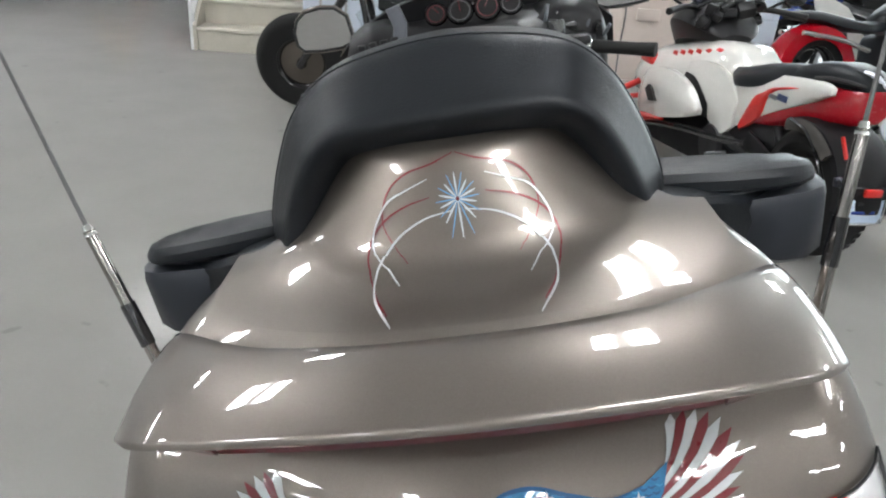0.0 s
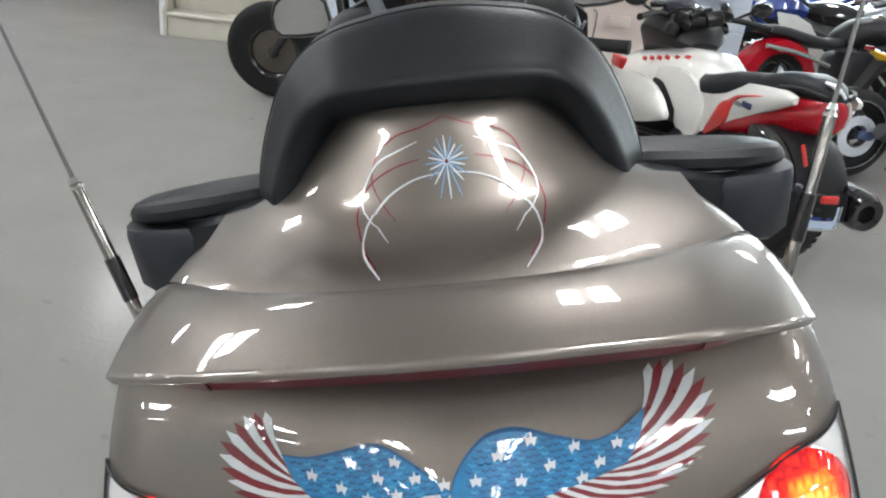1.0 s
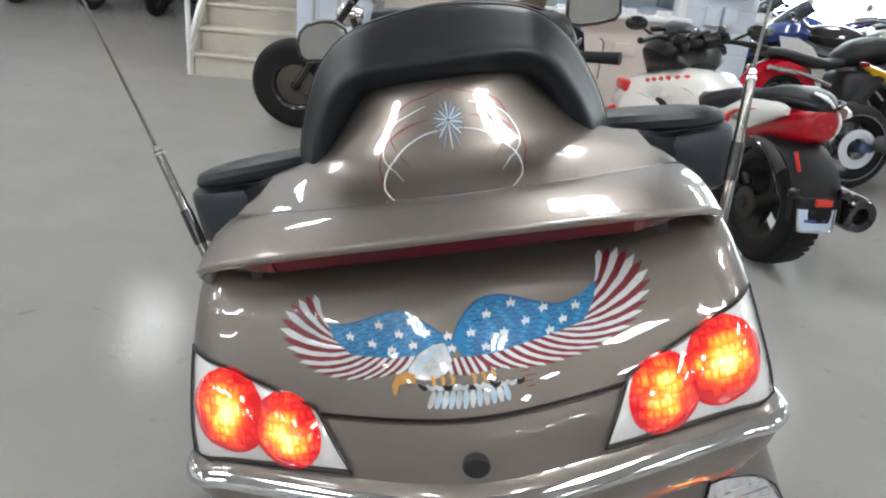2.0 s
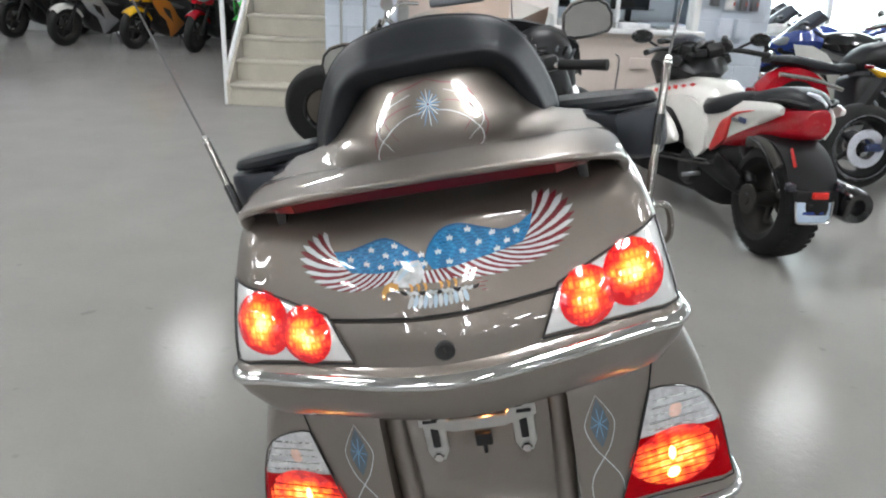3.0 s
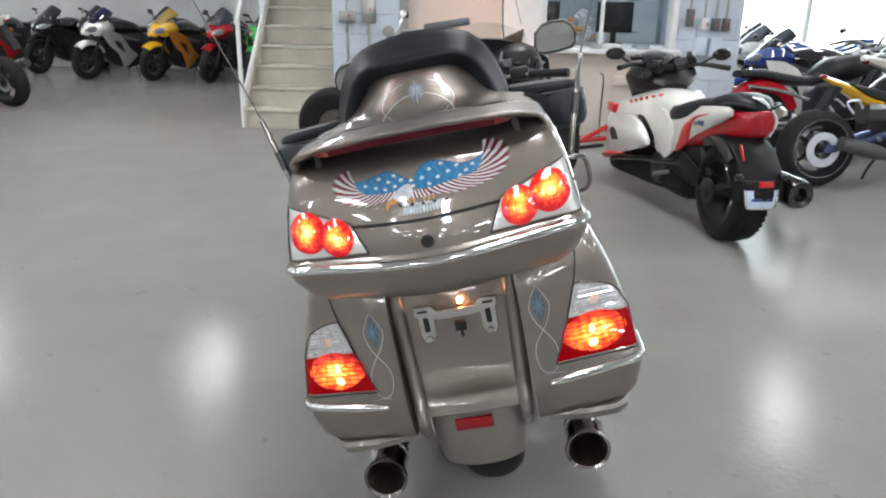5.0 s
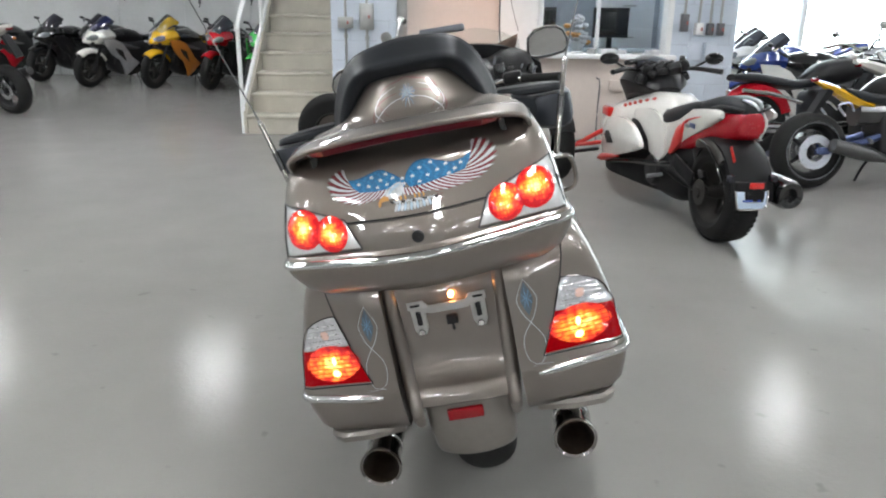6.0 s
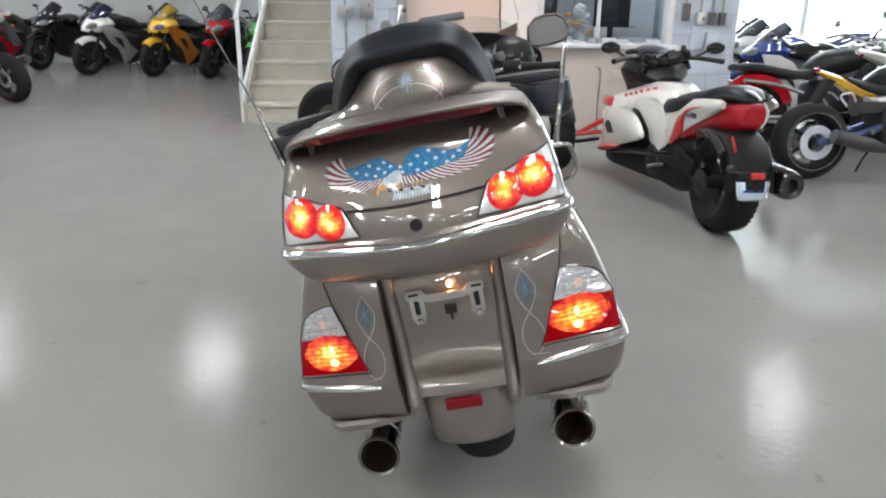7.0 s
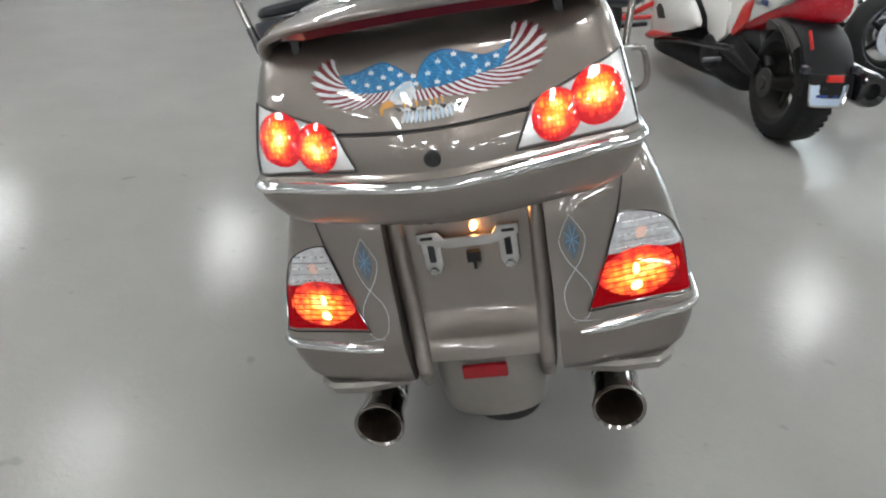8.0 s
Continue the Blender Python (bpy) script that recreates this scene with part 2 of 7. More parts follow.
def trunk_y(x, z):
    hw, yr, rc = lerp(TRUNK, z)
    yr -= crown(z)
    e = hw - rc
    if abs(x) <= e:
        return yr + vee(x)
    d = min(abs(x) - e, rc * 0.98)
    return yr + vee(e) + rc - math.sqrt(rc * rc - d * d)


def build_trunk():
    zs = [0.790, 0.793, 0.797, 0.806, 0.820, 0.840, 0.860, 0.872, 0.882, 0.903, 0.910, 0.925, 0.945, 0.960, 0.972, 0.9735]
    body = part("trunk_body", loft([trunk_ring(z, -0.004 if z == 0.9735 else 0.0) for z in zs]), M["paint"], bike, "taupe metallic lower half of the trunk")
    zs = [0.9775, 0.979] + [0.985 + 0.0082 * k for k in range(20)] + [1.146, 1.150]
    lid = part("trunk_lid", loft([trunk_ring(z, -0.004 if z == 0.9775 else 0.0) for z in zs]), M["paint"], bike, "taupe metallic trunk lid with a painted winged emblem", angle=60)
    part("seam_gasket", loft([trunk_ring(z, -0.006) for z in (0.968, 0.983)]), M["plastic"], bike)
    # chrome moulding round the tail
    bands = []
    for z, g in ((0.8815, 0.000), (0.8830, 0.0035), (0.8865, 0.0062), (0.8905, 0.0070), (0.8945, 0.0062), (0.8985, 0.0030), (0.9000, 0.000)):
        ring = trunk_ring(z, g)
        bands.append([p for p in ring[-11:] + ring[:40] if p.y < 0.42])
    n_ = min(len(b) for b in bands)
    part("chrome_moulding", loft([b[:n_] for b in bands], closed=False), M["chrome"], bike, "polished chrome strip round the trunk", angle=60)
    # lock
    lock = part("lock", lathe([(0.014, 0.004), (0.0145, -0.004), (0.012, -0.0065), (0.0, -0.0065)], 24, "y", (0.0, trunk_y(0, 0.931), 0.931)), M["dark"], bike, "round black key lock")
    part("keyhole", box(0.003, 0.002, 0.010, (0, trunk_y(0, 0.931) - 0.007, 0.931), 0.0005), M["flat_black"], lock)
    # red strips that imitate the lamps' reflection under the skirt
    for s in (-1, 1):
        part("underside_reflector", box(0.12, 0.010, 0.007, (0, 0, 0), 0.003, m=pose(s * 0.235, 0.150, 0.7885, 0, 0, s * 17)), M["reflector"], bike, "red strip imitating the lamp's reflection under the skirt")
    return body, lid


def spoiler_rear(x):
    return 0.050 + 0.60 * x * x


def build_spoiler():
    # x, height of the rear edge, rear edge, front edge, rise to the front; one half, mirrored
    half = [(0.288, 1.085, 0.185, 0.285, 0.006), (0.291, 1.103, 0.160, 0.284, 0.010), (0.288, 1.120, 0.137, 0.280, 0.014), (0.277, 1.133, 0.114, 0.268, 0.012), (0.250, 1.145, 0.091, 0.244, 0.009), (0.205, 1.154, 0.074, 0.205, 0.010),
            (0.16, 1.158, 0.065, 0.180, 0.011), (0.08, 1.163, 0.054, 0.158, 0.012), (0.0, 1.1645, 0.050, 0.153, 0.012)]
    full = [(-x, z, r, f, u) for x, z, r, f, u in half] + half[-2::-1]
    mid = smooth_path([(x, 0, z) for x, z, r, f, u in full], 5)
    edge = smooth_path([(r, u, f) for x, z, r, f, u in full], 5)
    rings = []
    for i, (p, e) in enumerate(zip(mid, edge)):
        d = (mid[min(i + 1, len(mid) - 1)] - mid[max(i - 1, 0)]).normalized()
        n = Vector((-d.z, 0, d.x))
        sec = []
        for q, h in ((0.0, 0.000), (0.005, 0.0045), (0.022, 0.0058), (0.05, 0.0060), (0.15, 0.0072), (0.35, 0.0088), (0.6, 0.0086), (0.85, 0.0052), (0.96, 0.0020), (1.0, -0.004), (0.97, -0.012), (0.6, -0.015), (0.3, -0.014), (0.12, -0.010), (0.03, -0.004)):
            sec.append(Vector((p.x, e.x + (e.z - e.x) * q, p.z + e.y * q)) + n * h)
        rings.append(sec)
    sp = part("spoiler", loft(rings), M["paint"], bike, "taupe metallic rear spoiler with a red lamp strip", angle=50)
    for s in (-1, 1):
        feet = []
        for z, w, ya, yb in ((1.075, 0.011, 0.150, 0.25), (1.095, 0.009, 0.152, 0.25), (1.120, 0.010, 0.150, 0.25), (1.142, 0.016, 0.140, 0.25)):
            cx = s * (0.226 + (1.142 - z) * 0.12)
            feet.append([Vector((cx + w * c, (ya + yb) / 2 + (yb - ya) / 2 * d, z)) for c, d in ((-1, -0.7), (-0.7, -1), (0.7, -1), (1, -0.7), (1, 0.7), (0.7, 1), (-0.7, 1), (-1, 0.7))])
        # black instead of body paint, imitating the shade under the spoiler
        part("spoiler_foot", loft(feet), M["gloss"], sp)
        # pale clear end of the lamp strip
        end = []
        for k in range(9):
            x = s * (0.187 + 0.045 * k / 8)
            r, dz, h = spoiler_rear(x) + 0.006, -0.30 * x * x, 0.013 * (1 - 0.7 * k / 8)
            end.append([Vector((x, r + a, 1.1575 + dz + b)) for a, b in ((0.002, 0.002), (0.024, 0.002), (0.024, -h), (0.012, -h))])
        part("strip_end", loft(end), M["strip_end"], sp, "pale pink clear lamp end")
    # added black sheet: puts the shade under the spoiler into colour
    under = []
    for p, e in list(zip(mid, edge))[12:-12]:
        under.append([Vector((p.x * 0.98, e.x + (e.z - e.x) * q, p.z + e.y * q + h)) for q, h in ((0.30, -0.010), (0.6, -0.010), (0.95, -0.008), (1.0, -0.020), (0.6, -0.022), (0.30, -0.018))])
    part("underside_panel", loft(under), M["plastic"], sp, "added black sheet imitating the shade under the spoiler", angle=40)
    strip = []
    for k in range(31):
        x = -0.186 + 0.372 * k / 30
        r, dz = spoiler_rear(x) + 0.005, -0.22 * x * x
        strip.append([Vector((x, r + a, 1.1585 + dz + b)) for a, b in ((0.003, 0.002), (0.032, 0.002), (0.032, -0.0175), (0.016, -0.0175))])
    part("brake_light_strip", loft(strip), M["redstrip"], sp, "dark red unlit lamp strip")


HUMP = [(1.1500, 0.262, 0.212), (1.1512, 0.252, 0.236), (1.1535, 0.238, 0.262), (1.158, 0.221, 0.284), (1.165, 0.203, 0.3025), (1.176, 0.185, 0.3175), (1.190, 0.171, 0.3290), (1.210, 0.155, 0.3438),
        (1.230, 0.140, 0.3585), (1.246, 0.128, 0.3703), (1.253, 0.122, 0.379), (1.258, 0.112, 0.400)]
PLAN = 0.90


def hump_plan(z):
    hw, yr = lerp(HUMP, z)
    return hw, yr, 0.135


def hump_ring(z):
    hw, yr, deep = hump_plan(z)
    pts = []
    for k in range(-26, 27):
        a = radians(90 * k / 26)
        c, t_ = abs(math.cos(a)) ** PLAN, abs(math.sin(a)) ** PLAN
        pts.append(Vector((math.copysign(hw * t_, a), yr + deep * (1 - c), z)))
    front = 0.420 if z < 1.17 else 0.60
    return pts + [Vector((hw, max(front, pts[-1].y + 0.01), z)), Vector((-hw, max(front, pts[-1].y + 0.01), z))]


def hump_y(x, z):
    hw, yr, deep = hump_plan(z)
    t_ = min(abs(x) / hw, 0.995) ** (1 / PLAN)
    return yr + deep * (1 - math.sqrt(1 - t_ * t_) ** PLAN)


def build_hump():
    zs = []
    for a, b in zip(HUMP, HUMP[1:]):
        zs += [a[0], (a[0] + b[0]) / 2]
    zs.append(HUMP[-1][0])
    return part("backrest_cowl", loft([hump_ring(z) for z in zs]), M["paint"], bike, "taupe metallic cowl with hand-painted pinstripes", angle=70)


def build_backrest():
    """An arched cushion swept round the cowl."""
    c = [(-0.200, 0.462, 1.142), (-0.204, 0.466, 1.160), (-0.197, 0.473, 1.190), (-0.181, 0.482, 1.228), (-0.157, 0.488, 1.266), (-0.120, 0.493, 1.291), (-0.06, 0.495, 1.298), (0, 0.496, 1.299)]
    c = c + [(-x, y, z) for x, y, z in c[-2::-1]]
    path = smooth_path(c, 5)
    rings = []
    for i, p in enumerate(path):
        d = (path[min(i + 1, len(path) - 1)] - path[max(i - 1, 0)]).normalized()
        nrm = Vector((-d.z, 0, d.x)).normalized()
        f = abs(p.x) / 0.219
        half = 0.049 - 0.020 * f ** 1.4
        belly = 0.066 + 0.030 * (1 - f ** 3)
        # top front, over the top, down the leaning rear face, under the belly to the inner lip
        shape = [(0.72, 0.070), (0.97, 0.045), (1.00, 0.015), (0.93, -0.012), (0.60, -0.40 * belly), (0.10, -0.76 * belly), (-0.16, -0.97 * belly),
                 (-0.40, -1.00 * belly), (-0.85, -0.85 * belly), (-1.28, -0.58 * belly), (-1.52, -0.25 * belly), (-1.50, 0.062)]
        sec = []
        for q in smooth_path([(u, 0, v) for u, v in shape], 3):
            u = q.x * half * (1.0 - 0.24 * f * f if q.x > 0 else 1.0)
            sec.append(p + nrm * u + Vector((0, 1, 0)) * (q.z + 0.10 * u))
        rings.append(sec)
    back = part("backrest", loft(rings), M["vinyl"], bike, "padded black vinyl arched passenger backrest", angle=80)
    part("piping", tube([r[8] for r in rings[4:-4]], 0.0018, n=6, per=1), M["vinyl"], back, "black seam piping")
    pad = []
    for x in [-0.19 + 0.38 * k / 18 for k in range(19)]:
        h = 1.275 - 2.6 * abs(x) ** 2.1
        pad.append([Vector((x, y, z)) for y, z in ((0.50, 0.95), (0.58, 0.93), (0.575, 1.10), (0.565, h - 0.02), (0.55, h), (0.50, h - 0.01))])
    part("back_pad", loft(pad), M["vinyl"], bike)


def build_armrest(s):
    # x, near y, far y, top, bottom
    pad = []
    for x, ya, yb, zt, zb in ((0.195, 0.478, 0.55, 1.148, 1.124), (0.24, 0.470, 0.546, 1.150, 1.123), (0.30, 0.461, 0.540, 1.148, 1.122), (0.35, 0.460, 0.532, 1.145, 1.120), (0.385, 0.468, 0.524, 1.141, 1.119), (0.402, 0.480, 0.517, 1.136, 1.118), (0.408, 0.490, 0.508, 1.130, 1.119)):
        pad.append([Vector((s * x, y, z + 0.009)) for y, z in ((ya + 0.003, zb), (ya - 0.002, zb + 0.006), (ya - 0.001, zt - 0.009), (ya + 0.007, zt - 0.001), (ya + 0.02, zt + 0.001), (yb - 0.012, zt), (yb - 0.002, zt - 0.007), (yb, zb))])
    part("armrest", loft(pad), M["vinyl"], bike, "padded black armrest", angle=32)
    ledge = []
    for x, ya, zt, zb in ((0.185, 0.412, 1.147, 1.11), (0.23, 0.416, 1.143, 1.10), (0.265, 0.424, 1.136, 1.085), (0.295, 0.440, 1.126, 1.07), (0.32, 0.458, 1.117, 1.055), (0.35, 0.472, 1.113, 1.045), (0.39, 0.478, 1.112, 1.04), (0.409, 0.492, 1.110, 1.045)):
        ledge.append([Vector((s * x, y, z + 0.009)) for y, z in ((ya + 0.006, zb), (ya - 0.003, 0.5 * (zt + zb)), (ya, zt - 0.006), (ya + 0.010, zt), (ya + 0.030, zt - 0.003), (0.53, zt - 0.004), (0.55, zt - 0.02), (0.55, zb))])
    part("pod_ledge", loft(ledge), M["vinyl"], bike, angle=34)
    pod = []
    for x, ya, zt, zb in ((0.275, 0.480, 1.108, 1.05), (0.30, 0.466, 1.110, 1.036), (0.33, 0.456, 1.111, 1.026), (0.36, 0.455, 1.112, 1.018), (0.392, 0.460, 1.111, 1.016), (0.412, 0.472, 1.110, 1.022), (0.424, 0.496, 1.106, 1.036)):
        pod.append([Vector((s * x, y, z + 0.009)) for y, z in ((ya + 0.02, zb), (ya + 0.004, zb + 0.012), (ya, zt - 0.01), (ya + 0.006, zt), (0.60, zt), (0.60, zb))])
    part("speaker_pod", loft(pod), M["pod"], bike, "dark grey plastic pod under the armrest", angle=50)


def build_antenna(s):
    a = part("antenna", tube([(s * 0.352, 0.350, 0.985), (s * 0.414, 0.400, 1.212)], [0.0075, 0.0068], n=12), M["pipe"], bike, "telescopic chrome and black antenna")
    d = Vector((s * 0.084, 0.100, 0.178))
    t = Vector((s * 0.414, 0.400, 1.212))
    part("whip", tube([t, t + d * 0.5, t + d, t + d * 2.6], [0.0026, 0.0024, 0.0022, 0.0019], n=8), M["whip"], a, "thin steel whip")
    b = Vector((s * 0.352, 0.350, 0.985))
    part("collar", tube([b + (t - b) * 0.40, b + (t - b) * 0.62], [0.0088, 0.0088], n=12), M["gloss"], a)
    part("ferrule", tube([t - (t - b) * 0.03, t + d * 0.03], [0.0080, 0.0045], n=12), M["chrome"], a)
    part("antenna_bracket", box(0.055, 0.045, 0.012, (s * 0.335, 0.352, 0.980), 0.004), M["chrome"], bike, "chrome antenna bracket")
    hoop = tube([(s * 0.352, 0.35, 0.975), (s * 0.385, 0.36, 0.965), (s * 0.395, 0.40, 0.90), (s * 0.385, 0.45, 0.86), (s * 0.35, 0.5, 0.84)], 0.0062, n=10)
    part("chrome_guard", hoop, M["pipe"], bike, "bent chrome guard rail")


# height: outer edge, rear face, corner radius, sweep of the face to the outside
BAG = [(0.352, 0.372, 0.205, 0.04, 0.20), (0.360, 0.406, 0.170, 0.05, 0.22), (0.385, 0.424, 0.152, 0.05, 0.25), (0.430, 0.438, 0.140, 0.05, 0.27), (0.470, 0.446, 0.134, 0.05, 0.30), (0.490, 0.447, 0.132, 0.05, 0.32),
       (0.510, 0.443, 0.137, 0.05, 0.36), (0.560, 0.438, 0.144, 0.05, 0.45), (0.620, 0.427, 0.152, 0.05, 0.55), (0.690, 0.410, 0.162, 0.06, 0.60), (0.740, 0.394, 0.172, 0.07, 0.60), (0.790, 0.373, 0.200, 0.08, 0.55), (0.825, 0.345, 0.250, 0.08, 0.5), (0.845, 0.308, 0.31, 0.07, 0.5)]
BAG_IN = 0.161


def bag_base(x, z):
    """The rear face: upright beside the plate, then swept forward to the outside."""
    d = x - 0.215
    xo, yr, rc, sweep = lerp(BAG, z)
    return yr + 0.5 * sweep * (d + math.hypot(d, 0.012))


def bag_edge(z):
    """Where the corner begins, its radius and the slant of the face there."""
    xo, yr, rc, sweep = lerp(BAG, z)
    bend = math.atan(sweep)
    return xo - rc * (1 - math.sin(bend)), rc, bend


def bag_y(x, z):
    e, rc, bend = bag_edge(z)
    if x <= e:
        return bag_base(x, z)
    a = math.asin(min((x - e) / rc + math.sin(bend), 0.98))
    return bag_base(e, z) + rc * (math.cos(bend) - math.cos(a))


def bag_ring(z, s):
    xo = lerp(BAG, z)[0]
    e, rc, bend = bag_edge(z)
    pts = [Vector((s * (BAG_IN + (e - BAG_IN) * k / 14), bag_base(BAG_IN + (e - BAG_IN) * k / 14, z), z)) for k in range(15)]
    for k in range(1, 9):
        a = bend + (math.pi / 2 - bend) * k / 8
        pts.append(Vector((s * (e + rc * (math.sin(a) - math.sin(bend))), bag_base(e, z) + rc * (math.cos(bend) - math.cos(a)), z)))
    cy = bag_base(e, z) + rc * math.cos(bend)
    pts += [Vector((s * (xo + (0.0 if f < 0.6 else -0.03)), cy + (0.86 - cy) * f, z)) for f in (0.3, 0.6, 0.85)]
    pts += [Vector((s * (xo - 0.10), 0.90, z)), Vector((s * BAG_IN, 0.90, z)), Vector((s * BAG_IN, 0.5, z))]
    return pts


def build_saddlebag(s):
    zs = [0.352, 0.356, 0.360, 0.37, 0.385, 0.405, 0.43, 0.45, 0.470, 0.49, 0.510, 0.535, 0.560, 0.59, 0.620, 0.655, 0.690, 0.715, 0.740, 0.765, 0.790, 0.808, 0.825, 0.835, 0.845]
    bag = part("saddlebag", loft([bag_ring(z, s) for z in zs]), M["paint"], bike, "taupe metallic saddlebag with pinstripes", angle=60)
    # chrome trim below the lamp
    path = [Vector((s * x, bag_y(x, 0.474) - 0.001, 0.474)) for x in [0.205 + 0.0235 * k for k in range(11)]]
    path += [Vector((s * 0.4475, 0.28, 0.474)), Vector((s * 0.4475, 0.36, 0.476))]
    part("chrome_trim", tube(path, [0.007, 0.013, 0.013, 0.013, 0.007], n=12, per=2, flat=0.9), M["chrome"], bag, "polished chrome strip below the lamp")
    # lower lip
    lip = []
    for z, g in ((0.322, -0.012), (0.326, 0.0), (0.345, 0.006), (0.356, 0.0)):
        xo = 0.402 + g
        lip.append([Vector((s * x, y, z)) for x, y in ((0.185, 0.205 - g), (0.28, 0.185 - g), (0.36, 0.190 - g), (xo - 0.015, 0.215 - g), (xo, 0.27), (xo, 0.60), (0.30, 0.66), (0.185, 0.60))])
    part("lower_trim", loft(lip), M["silverpaint"], bag, "silver lower trim")
    # lamp
    mid = lambda x: 0.616 - 0.185 * (x - 0.274)
    lens = lens_patch([(0.229, 0.521), (0.434, 0.503), (0.4310, mid(0.4310) - 0.001), (0.273, mid(0.273) - 0.001)], bag_y, s, 0.004)
    lamp = part("tail_lamp", lens, M["lens_red"], bag, "lit red tail lamp")
    clear = lens_patch([(0.2735, mid(0.2735) + 0.001), (0.4310, mid(0.4310) + 0.001), (0.400, 0.647), (0.304, 0.690)], bag_y, s, 0.004, arch=0.010)
    part("clear_lens", clear, M["lens_clear"], lamp, "clear ribbed lens")
    for k in range(5):
        dz = 0.010 + 0.0125 * k
        x0, x1 = 0.282 + 0.34 * dz, 0.424 - 0.48 * dz
        part("lens_rib", tube([(s * x, bag_y(x, mid(x) + dz) - 0.004, mid(x) + dz) for x in [x0 + (x1 - x0) * q for q in (0.04, 0.25, 0.5, 0.75, 0.95)]], 0.0014, n=6, per=2), M["chrome"] if k % 2 else M["steel"], lamp)
    part("turn_bulb", dome_patch(0.345, 0.638, 0.013, bag_y, s, 0.004, 0.003, rings=4, n=16), M["amber_glow"], lamp, "faint amber bulb")
    part("lamp_bowl", dome_patch(0.334, 0.565, 0.083, bag_y, s, 0.0035, 0.0050, rings=8, n=36, sq=0.56, tilt=-0.11), M["lens_bowl"], lamp, "glowing orange bulb bowl")
    part("lamp_bulb", dome_patch(0.328, 0.574, 0.0070, bag_y, s, 0.009, 0.002, rings=4, n=14, sq=1.6), M["hot_bulb"], lamp, "bright yellow bulb")
    part("lamp_bulb", dome_patch(0.326, 0.543, 0.012, bag_y, s, 0.009, 0.002, rings=4, n=14, sq=0.7), M["hot_bulb"], lamp, "bright yellow bulb")
    for k in range(7):
        foot = lambda x: 0.532 + 0.0110 * k - 0.12 * (x - 0.25)
        part("red_rib", tube([(s * x, bag_y(x, foot(x)) - 0.0090, foot(x)) for x in (0.262, 0.30, 0.34, 0.38, 0.412)], 0.0010, n=5, per=2), M["lens_red"], lamp)
    rim = [(0.226, 0.517), (0.436, 0.498), (0.4325, 0.587), (0.414, 0.632), (0.396, 0.654), (0.375, 0.668), (0.350, 0.680), (0.322, 0.690), (0.302, 0.693), (0.271, 0.614)]
    path = [Vector((s * x, bag_y(x, z) - 0.004, z)) for x, z in dense(rim + rim[:1], 8)]
    part("lamp_rim", tube(path, 0.0015, n=6, per=1), M["gloss"], lamp)
    seam = [(0.271, 0.614), (0.286, 0.655), (0.302, 0.694), (0.309, 0.722), (0.316, 0.752), (0.320, 0.785)]
    part("lid_seam", tube([Vector((s * x, bag_y(x, z) - 0.0006, z)) for x, z in dense(seam, 3)], 0.0018, n=6, per=1), M["plastic"], bag)


def dense(pts, n):
    out = []
    for a, b in zip(pts, pts[1:]):
        out += [tuple(p + (q - p) * k / n for p, q in zip(a, b)) for k in range(n)]
    return out + [pts[-1]]


def lens_patch(quad, yfun, s, off, nu=16, nv=8, arch=0.0):
    """A lens that follows the bodywork between four corners (bottom inner, bottom outer, top outer, top inner)."""
    front, back = [], []
    for j in range(nv + 1):
        v = j / nv
        for i in range(nu + 1):
            u = i / nu
            x = (quad[0][0] * (1 - u) + quad[1][0] * u) * (1 - v) + (quad[3][0] * (1 - u) + quad[2][0] * u) * v
            z = (quad[0][1] * (1 - u) + quad[1][1] * u) * (1 - v) + (quad[3][1] * (1 - u) + quad[2][1] * u) * v
            z += arch * v * (1 - (2 * u - 1) ** 2)
            edge = min(u, 1 - u, v * nv / nu * 2, (1 - v) * nv / nu * 2)
            y = yfun(x, z)
            front.append((s * x, y - off * min(1, 0.4 + edge * 8), z))
            back.append((s * x, y + 0.004, z))
    bm = bmesh.new()
    fv, bv = [bm.verts.new(p) for p in front], [bm.verts.new(p) for p in back]
    w = nu + 1
    for j in range(nv):
        for i in range(nu):
            a = j * w + i
            bm.faces.new((fv[a], fv[a + 1], fv[a + w + 1], fv[a + w]))
    rim = [i for i in range(w)] + [j * w + nu for j in range(1, nv + 1)] + [nv * w + i for i in range(nu - 1, -1, -1)] + [j * w for j in range(nv - 1, 0, -1)]
    for a, b in zip(rim, rim[1:] + rim[:1]):
        bm.faces.new((fv[a], bv[a], bv[b], fv[b]))
    return bm


def dome_patch(cx, cz, r, yfun, s, off, rise, rings=7, n=28, sq=1.0, tilt=0.0):
    """A round bulging lens on the bodywork."""
    bm = bmesh.new()
    prev = None
    for k in range(rings + 1):
        f = k / rings
        ring = []
        for j in range(n):
            a = 2 * math.pi * j / n
            x, z = cx + r * f * math.cos(a), cz + r * f * (math.sin(a) * sq + math.cos(a) * tilt)
            ring.append(bm.verts.new((s * x, yfun(abs(x), z) - off - rise * (1 - f * f), z)))
        if prev:
            for j in range(n):
                bm.faces.new((prev[j], prev[(j + 1) % n], ring[(j + 1) % n], ring[j]))
        prev = ring
    skirt = [bm.verts.new((v.co.x, v.co.y + off + 0.004, v.co.z)) for v in prev]
    for j in range(n):
        bm.faces.new((prev[j], prev[(j + 1) % n], skirt[(j + 1) % n], skirt[j]))
    bmesh.ops.remove_doubles(bm, verts=bm.verts, dist=1e-6)
    return bm


